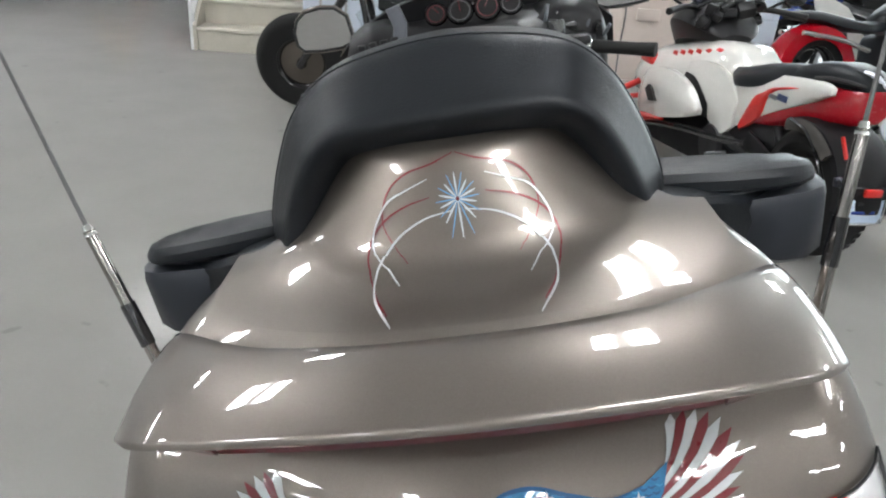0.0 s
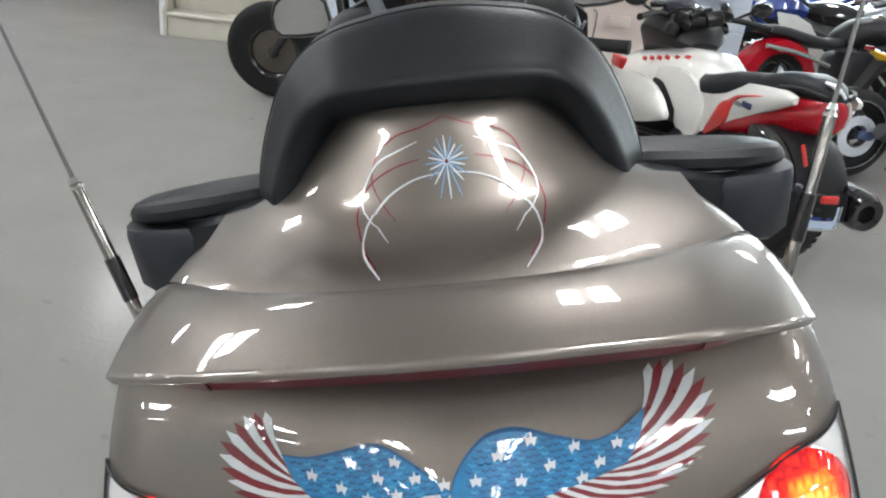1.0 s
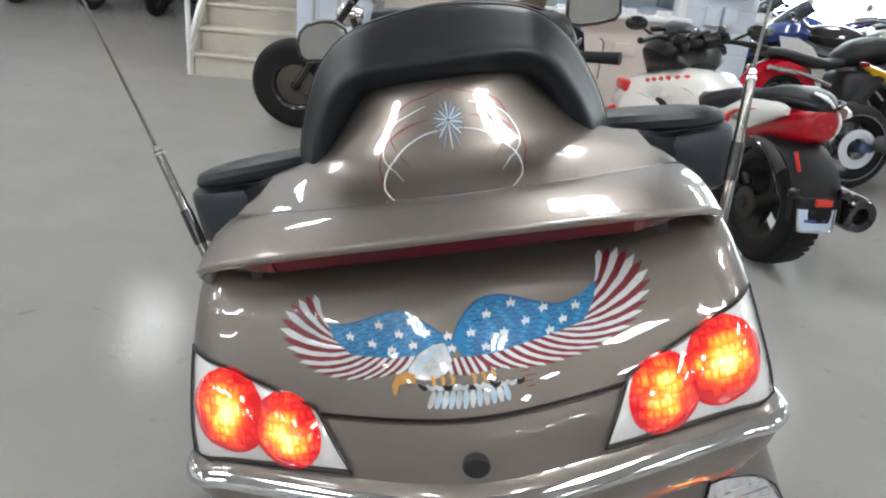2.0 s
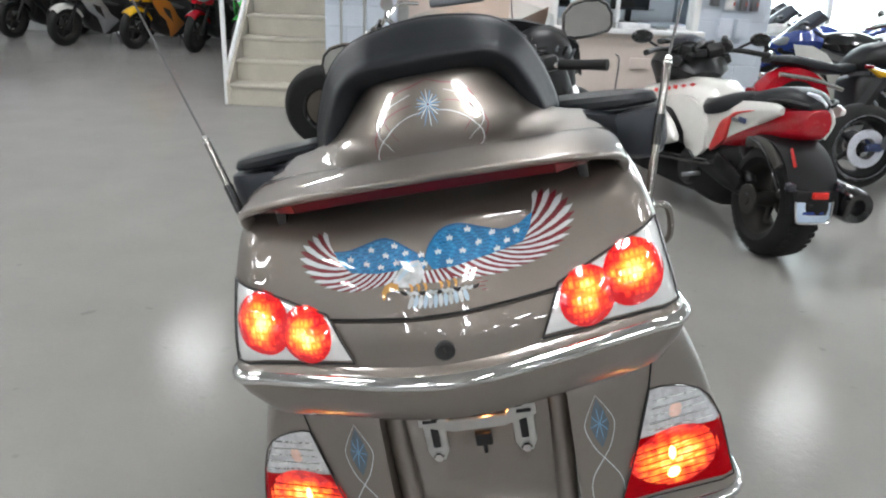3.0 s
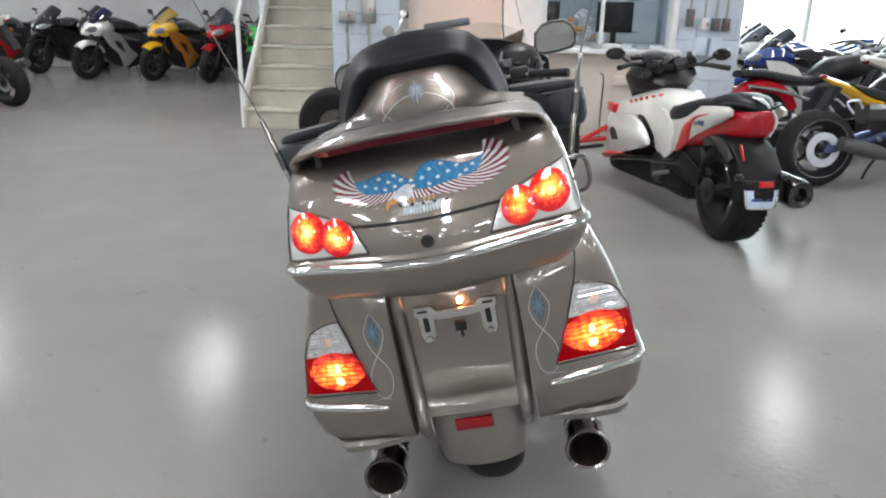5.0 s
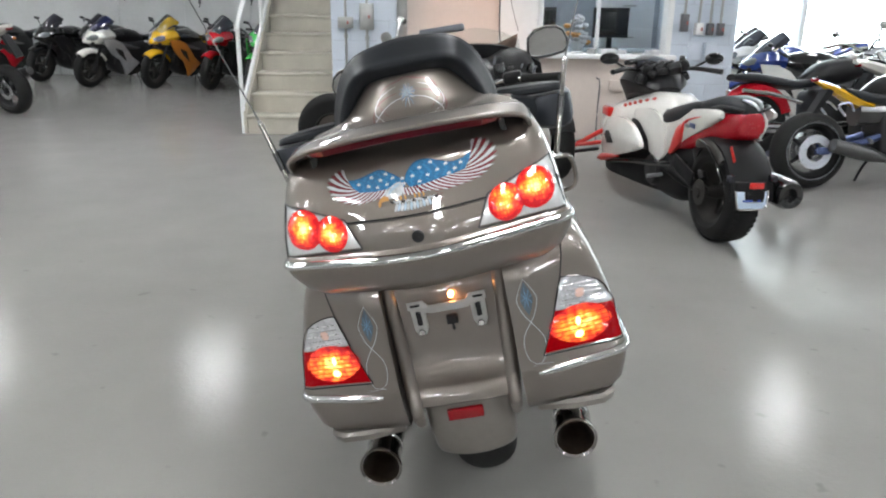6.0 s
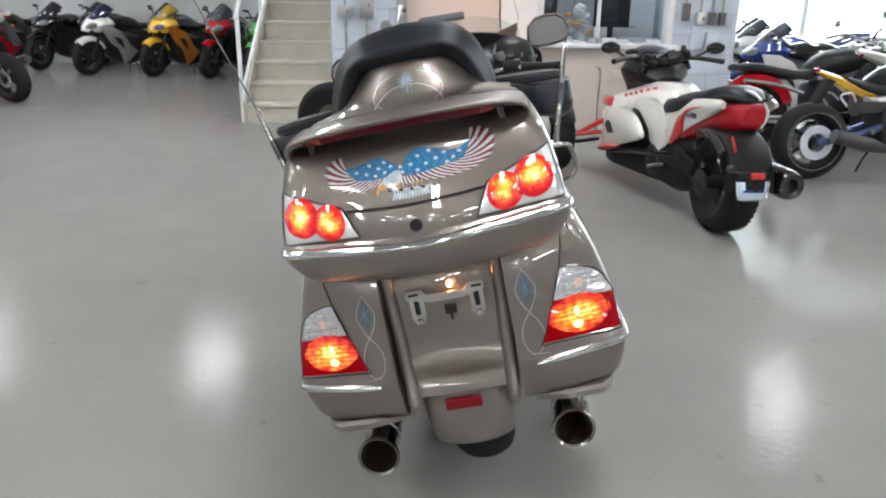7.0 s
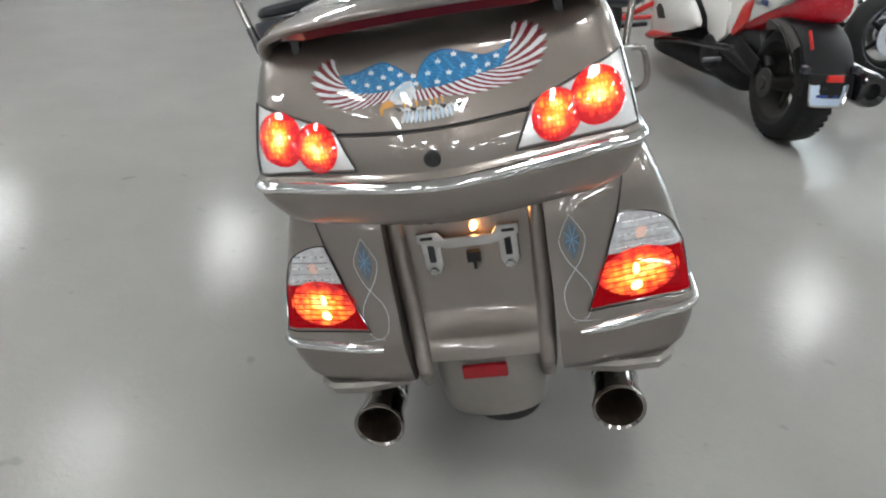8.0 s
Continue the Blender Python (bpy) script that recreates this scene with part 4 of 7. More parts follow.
def lamp_glow(name, edge, core, cells, centre=(0.5, 0.5, 0.58), spread=(1.2, 1.2)):
    """A lit lens: red at its rim, orange at the bulb, broken up by rows of moulded facets."""
    m, nt, p = _nodes(name)
    n, l = nt.nodes, nt.links
    tc = n.new("ShaderNodeTexCoord")

    def vec(op, a, b):
        v = n.new("ShaderNodeVectorMath")
        v.operation = op
        l.new(a, v.inputs[0])
        if b is not None:
            v.inputs[1].default_value = b
        return v

    def mad(a, k, b):
        v = n.new("ShaderNodeMath")
        v.operation = "MULTIPLY_ADD"
        l.new(a, v.inputs[0])
        v.inputs[1].default_value = k
        l.new(b, v.inputs[2])
        return v.outputs[0]
    off = vec("SUBTRACT", tc.outputs["Generated"], centre)
    flat = vec("MULTIPLY", off.outputs[0], (spread[0], 0.0, spread[1]))
    ln = vec("LENGTH", flat.outputs[0], None)
    grid = vec("MULTIPLY", tc.outputs["Object"], cells)
    vor = n.new("ShaderNodeTexVoronoi")
    vor.inputs["Scale"].default_value, vor.inputs["Randomness"].default_value = 1.0, 0.18
    vor.distance = "CHEBYCHEV"
    l.new(grid.outputs[0], vor.inputs["Vector"])
    sep = n.new("ShaderNodeSeparateColor")
    l.new(vor.outputs["Color"], sep.inputs[0])
    nz = n.new("ShaderNodeTexNoise")
    nz.inputs["Scale"].default_value, nz.inputs["Detail"].default_value = 30.0, 1.0
    l.new(tc.outputs["Object"], nz.inputs["Vector"])
    val = mad(nz.outputs["Fac"], 0.48, ln.outputs["Value"])
    val = mad(sep.outputs[0], 0.13, val)
    val = mad(vor.outputs["Distance"], 0.30, val)
    ramp = n.new("ShaderNodeValToRGB")
    e = ramp.color_ramp.elements
    e[0].position, e[0].color = 0.42, (1.0, 0.72, 0.22, 1)
    e[1].position, e[1].color = 0.96, (0.80, 0.004, 0.016, 1)
    x = e.new(0.60)
    x.color = (1.0, 0.30, 0.025, 1)
    y = e.new(0.80)
    y.color = (1.0, 0.07, 0.015, 1)
    l.new(val, ramp.inputs["Fac"])
    l.new(ramp.outputs["Color"], p.inputs["Emission Color"])
    st = n.new("ShaderNodeMapRange")
    st.inputs["From Min"].default_value, st.inputs["From Max"].default_value = 0.42, 0.98
    st.inputs["To Min"].default_value, st.inputs["To Max"].default_value = core, edge
    l.new(val, st.inputs["Value"])
    l.new(st.outputs[0], p.inputs["Emission Strength"])
    p.inputs["Base Color"].default_value = (0.35, 0.01, 0.01, 1)
    p.inputs["Roughness"].default_value = 0.08
    p.inputs["Coat Weight"].default_value = 1.0
    return m


def clear_pane(name, tint=(0.93, 0.96, 0.96)):
    """Thin glass: see-through, with a sheen that grows at a slant."""
    m, nt, p = _nodes(name)
    n, l = nt.nodes, nt.links
    tr = n.new("ShaderNodeBsdfTransparent")
    tr.inputs["Color"].default_value = (*tint, 1)
    gl = n.new("ShaderNodeBsdfGlossy")
    gl.inputs["Roughness"].default_value = 0.02
    fr = n.new("ShaderNodeLayerWeight")
    fr.inputs["Blend"].default_value = 0.05
    mix = n.new("ShaderNodeMixShader")
    l.new(fr.outputs["Facing"], mix.inputs[0])
    l.new(tr.outputs[0], mix.inputs[1])
    l.new(gl.outputs[0], mix.inputs[2])
    l.new(mix.outputs[0], n["Material Output"].inputs["Surface"])
    n.remove(p)
    return m


MIRROR_SHAPE = [(-1, -0.45), (-0.92, -0.8), (-0.6, -0.97), (0.1, -1.0), (0.72, -0.92), (0.95, -0.6), (1.0, 0.0), (0.86, 0.55), (0.55, 0.9), (0.0, 1.0), (-0.5, 0.9), (-0.88, 0.45)]
M.update(
    lens_red=mat("lit_red_lens", (0.11, 0.0005, 0.002), 0.2, spec=0.12, var=0.3, scale=60, emit=(1.0, 0.0, 0.008, 0.13)),
    lens_round=lamp_glow("lit_round_lens", 0.42, 2.5, (130.0, 60.0, 95.0)),
    lens_bowl=lamp_glow("lit_bowl_lens", 0.25, 2.4, (45.0, 30.0, 170.0), (0.5, 0.5, 0.45), (0.88, 1.0)),
    hot_bulb=mat("hot_bulb", (1.0, 0.8, 0.4), 0.3, var=0.02, emit=(1.0, 0.62, 0.16, 4.5)),
    pod=mat("dark_grey_pod", (0.020, 0.024, 0.032), 0.40, spec=0.45, bump=0.1, bscale=500),
    lens_clear=mat("clear_ribbed_lens", (0.64, 0.64, 0.66), 0.10, metal=0.5, coat=1.0, var=0.3, scale=70),
    lamp_silver=mat("lamp_reflector", (0.82, 0.82, 0.82), 0.16, metal=0.35, coat=1.0, var=0.1),
    reflector=mat("red_reflector", (0.24, 0.005, 0.010), 0.2, coat=0.3, spec=0.3),
    amber=mat("amber_lens", (0.5, 0.14, 0.02), 0.2, coat=1.0),
    burnt=mat("burnt_steel", (0.11, 0.085, 0.065), 0.38, metal=0.85, var=0.35, scale=30),
    bulb=mat("warm_bulb", (1, 0.6, 0.3), 0.3, emit=(1.0, 0.38, 0.11, 30.0)),
    headlamp=mat("lit_headlight", (0.9, 0.9, 0.85), 0.1, emit=(1.0, 0.85, 0.65, 6.0)),
    amber_glow=mat("amber_bulb", (0.62, 0.40, 0.33), 0.25, coat=1.0),
    whip=mat("dull_steel_whip", (0.12, 0.12, 0.12), 0.45, metal=0.5),
    alu=mat("bare_aluminium", (0.52, 0.52, 0.51), 0.32, metal=0.85, var=0.12, scale=30),
    silverpaint=mat("satin_taupe", (0.235, 0.215, 0.195), 0.3, metal=0.5, coat=0.5, scale=4, rvar=0.04),
    pipe=mat("darkened_chrome", (0.35, 0.33, 0.31), 0.1, metal=1.0, var=0.2),
    bright_mark=mat("white_dial_print", (0.08, 0.08, 0.085), 0.3),
    red_mark=mat("red_dial_print", (0.10, 0.006, 0.010), 0.3),
    wedge=mat("brown_plastic", (0.16, 0.10, 0.075), 0.4, coat=0.4),
    steelgrey=mat("grey_vent", (0.13, 0.14, 0.16), 0.4),
    glass=clear_pane("clear_glass"),
)
trunk_body, trunk_lid = build_trunk()
build_spoiler()
cowl = build_hump()
build_backrest()
for side_ in (-1, 1):
    build_armrest(side_)
    build_antenna(side_)
    build_saddlebag(side_)
    build_trunk_lamp(side_, bike)
    build_exhaust(side_)
build_plate_area()
build_front()


# ---- painted decoration on the bodywork ----
def on_trunk(x, z):
    return Vector((x, trunk_y(abs(x), z), z))


FOOT = [(1.136, 0.200), (1.139, 0.212), (1.149, 0.258), (1.152, 0.277), (1.160, 0.300), (1.172, 0.3140)]


def on_cowl(x, z):
    """A point on the cowl; low down the line runs out over its flared foot."""
    if z < 1.172:
        z = lerp([(y, h) for h, w, y in HUMP], lerp(FOOT, z)[0])[0]
    return Vector((x, hump_y(x, z), z))


def on_bag(s):
    return lambda x, z: Vector((s * x, bag_y(x, z), z))


def lifted(surf, x, z, off):
    h = 0.0008
    p = surf(x, z)
    n = (surf(x + h, z) - surf(x - h, z)).cross(surf(x, z + h) - surf(x, z - h))
    n.normalize()
    if n.y > 0:
        n = -n
    return p + n * off


def stripe(name, pts, width, surf, material, parent, off=0.0012, per=8, label=""):
    """A brushed line that tapers to both ends."""
    path = smooth_path([(x, 0, z) for x, z in pts], per)
    left, right = [], []
    for i, p in enumerate(path):
        d = (path[min(i + 1, len(path) - 1)] - path[max(i - 1, 0)]).normalized()
        nx, nz = -d.z, d.x
        f = i / (len(path) - 1)
        w = 0.5 * width * (0.25 + 0.75 * math.sin(math.pi * min(max(f, 0.03), 0.97)) ** 0.6)
        left.append(lifted(surf, p.x + nx * w, p.z + nz * w, off))
        right.append(lifted(surf, p.x - nx * w, p.z - nz * w, off))
    bm = bmesh.new()
    a, b = [bm.verts.new(v) for v in left], [bm.verts.new(v) for v in right]
    for i in range(len(a) - 1):
        bm.faces.new((a[i], a[i + 1], b[i + 1], b[i]))
    return part(name, bm, material, parent, label)


def patch(name, outline, surf, material, parent, off=0.0010, cuts=3, label=""):
    """A filled painted shape that follows the surface."""
    bm = bmesh.new()
    bm.faces.new([bm.verts.new((x, 0, z)) for x, z in outline])
    bmesh.ops.triangulate(bm, faces=bm.faces[:])
    if cuts:
        bmesh.ops.subdivide_edges(bm, edges=bm.edges[:], cuts=cuts, use_grid_fill=True)
    for v in bm.verts:
        v.co = lifted(surf, v.co.x, v.co.z, off)
    return part(name, bm, material, parent, label)


def along(pts, n):
    """n + 1 evenly spaced points on a smooth line through pts."""
    path = smooth_path([(x, 0, z) for x, z in pts], 12)
    acc = [0.0]
    for a, b in zip(path, path[1:]):
        acc.append(acc[-1] + (b - a).length)
    out = []
    for k in range(n + 1):
        t = acc[-1] * k / n
        j = max(i for i in range(len(acc)) if acc[i] <= t + 1e-9)
        j = min(j, len(path) - 2)
        f = (t - acc[j]) / max(1e-9, acc[j + 1] - acc[j])
        q = path[j].lerp(path[j + 1], f)
        out.append((q.x, q.z))
    return out


def feathers(base, ends, n, bend):
    b, e = along(base, n), along(ends, n)
    for k in range(n):
        col = M["stripe_white"] if k % 2 == 0 else M["stripe_red"]
        (ax, az), (bx, bz), (cx, cz), (dx, dz) = b[k], b[k + 1], e[k + 1], e[k]
        mx, mz = 0.5 * (cx + dx), 0.5 * (cz + dz)
        ox, oz = mx - 0.5 * (ax + bx), mz - 0.5 * (az + bz)
        tip = (mx + 0.10 * ox, mz + 0.10 * oz)
        q = lambda p, r, f: (p[0] + (r[0] - p[0]) * f + bend * oz * f * (1 - f), p[1] + (r[1] - p[1]) * f - bend * ox * f * (1 - f))
        A, B, C, D = (ax, az), (bx, bz), (cx, cz), (dx, dz)
        out = [A, B, q(B, C, 0.33), q(B, C, 0.66), q(B, C, 0.93), tip, q(A, D, 0.93), q(A, D, 0.66), q(A, D, 0.33)]
        patch("painted_feather", out, on_trunk, col, trunk_lid, 0.0010 + 0.0002 * (k % 2), 1)


BLUE_RIGHT = [(-0.010, 1.050), (-0.002, 1.066), (0.015, 1.081), (0.033, 1.085), (0.051, 1.083), (0.075, 1.075), (0.101, 1.067), (0.125, 1.069), (0.147, 1.079), (0.141, 1.062), (0.128, 1.047), (0.10, 1.043), (0.067, 1.040), (0.03, 1.036), (0.0, 1.036)]
BLUE_LEFT = [(-0.145, 1.066), (-0.12, 1.067), (-0.089, 1.075), (-0.072, 1.079), (-0.057, 1.078), (-0.04, 1.070), (-0.02, 1.058), (-0.009, 1.050), (-0.012, 1.038), (-0.045, 1.040), (-0.08, 1.037), (-0.12, 1.039), (-0.135, 1.05)]


def inside(q, outline):
    """Whether a point lies within a closed outline."""
    hit = False
    for (ax, az), (bx, bz) in zip(outline, outline[1:] + outline[:1]):
        if (az > q[1]) != (bz > q[1]) and q[0] < ax + (bx - ax) * (q[1] - az) / (bz - az):
            hit = not hit
    return hit


def build_emblem():
    feathers([(0.145, 1.078), (0.128, 1.048), (0.067, 1.041), (0.005, 1.037)], [(0.150, 1.100), (0.169, 1.099), (0.188, 1.090), (0.200, 1.074), (0.198, 1.058), (0.183, 1.038), (0.15, 1.023), (0.106, 1.018), (0.074, 1.017), (0.020, 1.024)], 29, 0.25)
    feathers([(-0.145, 1.066), (-0.135, 1.05), (-0.10, 1.038), (-0.050, 1.040)], [(-0.153, 1.090), (-0.172, 1.086), (-0.188, 1.076), (-0.196, 1.063), (-0.191, 1.044), (-0.167, 1.024), (-0.122, 1.016), (-0.066, 1.024)], 23, -0.25)
    feathers([(0.020, 1.040), (0.0, 1.036), (-0.018, 1.036)], [(0.032, 1.022), (0.005, 1.020), (-0.016, 1.022)], 11, 0.0)
    patch("painted_wing", BLUE_RIGHT, on_trunk, M["wing_blue"], trunk_lid, 0.0016, 3, "blue painted wing field with white stars")
    patch("painted_wing", BLUE_LEFT, on_trunk, M["wing_blue"], trunk_lid, 0.0016, 3, "blue painted wing field with white stars")
    # rows of short wavy strokes over the blue fields
    for field, s_ in ((BLUE_RIGHT, 1), (BLUE_LEFT, -1)):
        k = 0
        for row in range(11):
            z = 1.0385 + 0.0042 * row
            for col in range(26):
                x = s_ * (0.002 + 0.0062 * col + 0.0031 * (row % 2))
                pts = [(x, z), (x + s_ * 0.0030, z - 0.0016), (x + s_ * 0.0062, z - 0.0010)]
                if all(inside(q, field) for q in pts):
                    stripe("wing_shading", pts, 0.0015, on_trunk, M["wing_dark"] if k % 3 else M["wing_pale"], trunk_lid, 0.0018, 3)
                    k += 1
    stripe("wing_edge", BLUE_RIGHT[:8], 0.0025, on_trunk, M["wing_dark"], trunk_lid, 0.0018, 4)
    stripe("wing_edge", BLUE_LEFT[:8], 0.0025, on_trunk, M["wing_dark"], trunk_lid, 0.0018, 4)
    rnd = random.Random(4)
    stars = [(-0.119, 1.056), (-0.095, 1.050), (-0.086, 1.067), (-0.065, 1.059), (-0.051, 1.070), (-0.074, 1.045), (-0.036, 1.060), (-0.051, 1.049), (-0.014, 1.056), (-0.011, 1.045),
             (0.010, 1.057), (0.028, 1.071), (0.024, 1.043), (0.044, 1.053), (0.054, 1.077), (0.067, 1.059), (0.087, 1.067), (0.091, 1.046), (0.106, 1.053), (0.121, 1.062)]
    for x, z in stars:
        t0 = rnd.uniform(-0.2, 0.2)
        pts = []
        for k in range(10):
            a = math.pi / 2 + t0 + math.pi * k / 5
            r = 0.0050 if k % 2 == 0 else 0.0018
            pts.append((x + r * math.cos(a), z + r * math.sin(a)))
        patch("painted_star", pts, on_trunk, M["stripe_white"], trunk_lid, 0.0024, 0)
    # pale eagle head and ochre beak below the wings, a silver fan and chain under them
    eagle_head = [(-0.018, 1.050), (-0.030, 1.049), (-0.046, 1.041), (-0.058, 1.028), (-0.060, 1.020), (-0.048, 1.018), (-0.034, 1.017), (-0.020, 1.022), (-0.012, 1.034)]
    patch("painted_crest", eagle_head, on_trunk, M["silver"], trunk_lid, 0.0026, 2, "pale grey painted eagle head")
    stripe("crest_light", [(-0.020, 1.046), (-0.038, 1.038), (-0.052, 1.026)], 0.006, on_trunk, M["ice_blue"], trunk_lid, 0.0029)
    patch("painted_hook", [(-0.052, 1.022), (-0.062, 1.025), (-0.072, 1.021), (-0.078, 1.012), (-0.077, 1.002), (-0.073, 1.004), (-0.070, 1.012), (-0.060, 1.014), (-0.052, 1.014)], on_trunk, M["beak"], trunk_lid, 0.0028, 1, "ochre painted eagle beak")
    for k in range(13):
        x = -0.050 + 0.0082 * k
        stripe("painted_chain", [(x, 1.013 - 0.0003 * k), (x + 0.006, 1.009 - 0.0003 * k), (x + 0.011, 1.012 - 0.0003 * k)], 0.0045, on_trunk, M["silver"] if k % 3 else M["plastic"], trunk_lid, 0.0022 + 0.0002 * (k % 2), 4)
    for x in (-0.036, -0.026, -0.016, 0.006, 0.016, 0.026):
        stripe("painted_claw", [(x, 1.021), (x + 0.003, 1.017), (x + 0.002, 1.011)], 0.004, on_trunk, M["beak"], trunk_lid, 0.0027, 4)
    for k in range(12):
        x = -0.034 + 0.0066 * k
        stripe("painted_tail", [(x, 1.006), (x - 0.003 + 0.0004 * k, 0.998), (x - 0.008 + 0.001 * k, 0.988 + 0.0004 * abs(k - 5))], 0.0065, on_trunk, M["ice_blue"] if k % 2 else M["silver"], trunk_lid, 0.0020 + 0.0002 * (k % 2), 4)
    for dx, dz, w in ((0.0, 0.0, 0.010), (0.001, 0.005, 0.013), (-0.002, 0.010, 0.009), (0.004, -0.005, 0.008)):
        stripe("painted_mark", [(0.058 + dx, 1.005 + dz), (0.058 + dx + w, 1.0045 + dz)], 0.0022, on_trunk, M["stripe_red"], trunk_lid, 0.0016, 4)


def build_pinstripes():
    for s in (-1, 1):
        f = lambda pts: [(0.003 + s * x, z) for x, z in pts]
        stripe("pinstripe", f([(0.001, 1.252), (0.0235, 1.2450), (0.050, 1.2382), (0.069, 1.2252), (0.078, 1.2068), (0.076, 1.1905), (0.0555, 1.1645)]), 0.0017, on_cowl, M["stripe_red"], cowl, 0.0010, 10)
        stripe("pinstripe", f([(0.028, 1.2172), (0.052, 1.2113), (0.074, 1.201), (0.090, 1.186), (0.096, 1.168), (0.0895, 1.153), (0.072, 1.1436)]), 0.0019, on_cowl, M["stripe_red"], cowl, 0.0012, 10)
        stripe("pinstripe", f([(0.029, 1.2325), (0.052, 1.2238), (0.071, 1.215), (0.084, 1.199), (0.0903, 1.1815), (0.0836, 1.167), (0.063, 1.1525)]), 0.0019, on_cowl, M["stripe_white"], cowl, 0.0014, 10)
        stripe("pinstripe", f([(0.006, 1.2045), (0.034, 1.1998), (0.060, 1.1875), (0.0777, 1.1715), (0.0866, 1.1578), (0.0862, 1.1495), (0.067, 1.1393)]), 0.0021, on_cowl, M["stripe_white"], cowl, 0.0016, 10)
    for k in range(20):
        a = 2 * math.pi * k / 20 + 0.06
        blue = k % 2 == 0
        long_ = 0.022 if blue else 0.019
        if math.sin(a) < -0.9:
            long_ = 0.036
        elif math.sin(a) < -0.5 or math.sin(a) > 0.9:
            long_ = 0.025
        c, t_ = math.cos(a), math.sin(a)
        stripe("starburst_ray", [(0.003 + 0.002 * c, 1.2135 + 0.002 * t_), (0.003 + 0.5 * long_ * c, 1.2135 + 0.45 * long_ * t_), (0.003 + long_ * c, 1.2135 + 0.9 * long_ * t_)], 0.0013 if blue else 0.0019, on_cowl, M["stripe_blue"] if blue else M["stripe_white"], cowl, 0.0018 + 0.0002 * (k % 2), 4)
    patch("starburst_heart", [(0.003 + 0.0016 * math.cos(radians(45 * k)), 1.2135 + 0.0016 * math.sin(radians(45 * k))) for k in range(8)], on_cowl, M["stripe_red"], cowl, 0.0024, 0)
    for s, bag in zip((-1, 1), [o for o in bike.children if o.name.startswith("saddlebag")]):
        S = on_bag(s)
        stripe("pinstripe", [(0.207, 0.722), (0.190, 0.690), (0.183, 0.665), (0.195, 0.630), (0.212, 0.605), (0.232, 0.57), (0.236, 0.54), (0.224, 0.506), (0.195, 0.497)], 0.0016, S, M["stripe_white"], bag, 0.0012, 8)
        stripe("pinstripe", [(0.207, 0.722), (0.224, 0.692), (0.233, 0.665), (0.222, 0.630), (0.205, 0.605), (0.186, 0.575), (0.182, 0.54), (0.196, 0.505), (0.245, 0.493)], 0.0016, S, M["stripe_white"], bag, 0.0014, 8)
        patch("painted_leaf", [(0.207, 0.716), (0.197, 0.692), (0.192, 0.667), (0.199, 0.645), (0.208, 0.628), (0.217, 0.645), (0.224, 0.667), (0.218, 0.692)], S, M["leaf_blue"], bag, 0.0010, 2, "dusty blue painted leaf")
        for k in range(8):
            a = 2 * math.pi * k / 8 + 0.2
            stripe("starburst_ray", [(0.208, 0.672), (0.208 + 0.008 * math.cos(a), 0.672 + 0.012 * math.sin(a)), (0.208 + 0.015 * math.cos(a), 0.672 + 0.028 * math.sin(a))], 0.0013, S, M["stripe_blue"], bag, 0.0018, 4)
    panel = [o for o in bike.children if o.name.startswith("plate_panel")][0]
    for k in range(8):
        a = 2 * math.pi * k / 8
        stripe("starburst_ray", [(0.0, 0.492), (0.010 * math.cos(a), 0.492 + 0.008 * math.sin(a)), (0.018 * math.cos(a), 0.492 + 0.014 * math.sin(a))], 0.002, lambda x, z: Vector((x, 0.2235 - 0.55 * (0.50 - z) * (z < 0.5) , z)), M["stripe_blue"], panel, 0.004, 3)


M.update(
    wing_dark=mat("painted_dark_blue", (0.005, 0.085, 0.21), 0.3, coat=1.0),
    ice_blue=mat("painted_ice_blue", (0.40, 0.52, 0.62), 0.3, coat=1.0, var=0.2, scale=60),
    wing_pale=mat("painted_pale_blue", (0.03, 0.26, 0.50), 0.3, coat=1.0),
    leaf_blue=mat("dusty_blue", (0.08, 0.115, 0.145), 0.35, coat=1.0, var=0.3, scale=30),
)
build_emblem()
build_pinstripes()


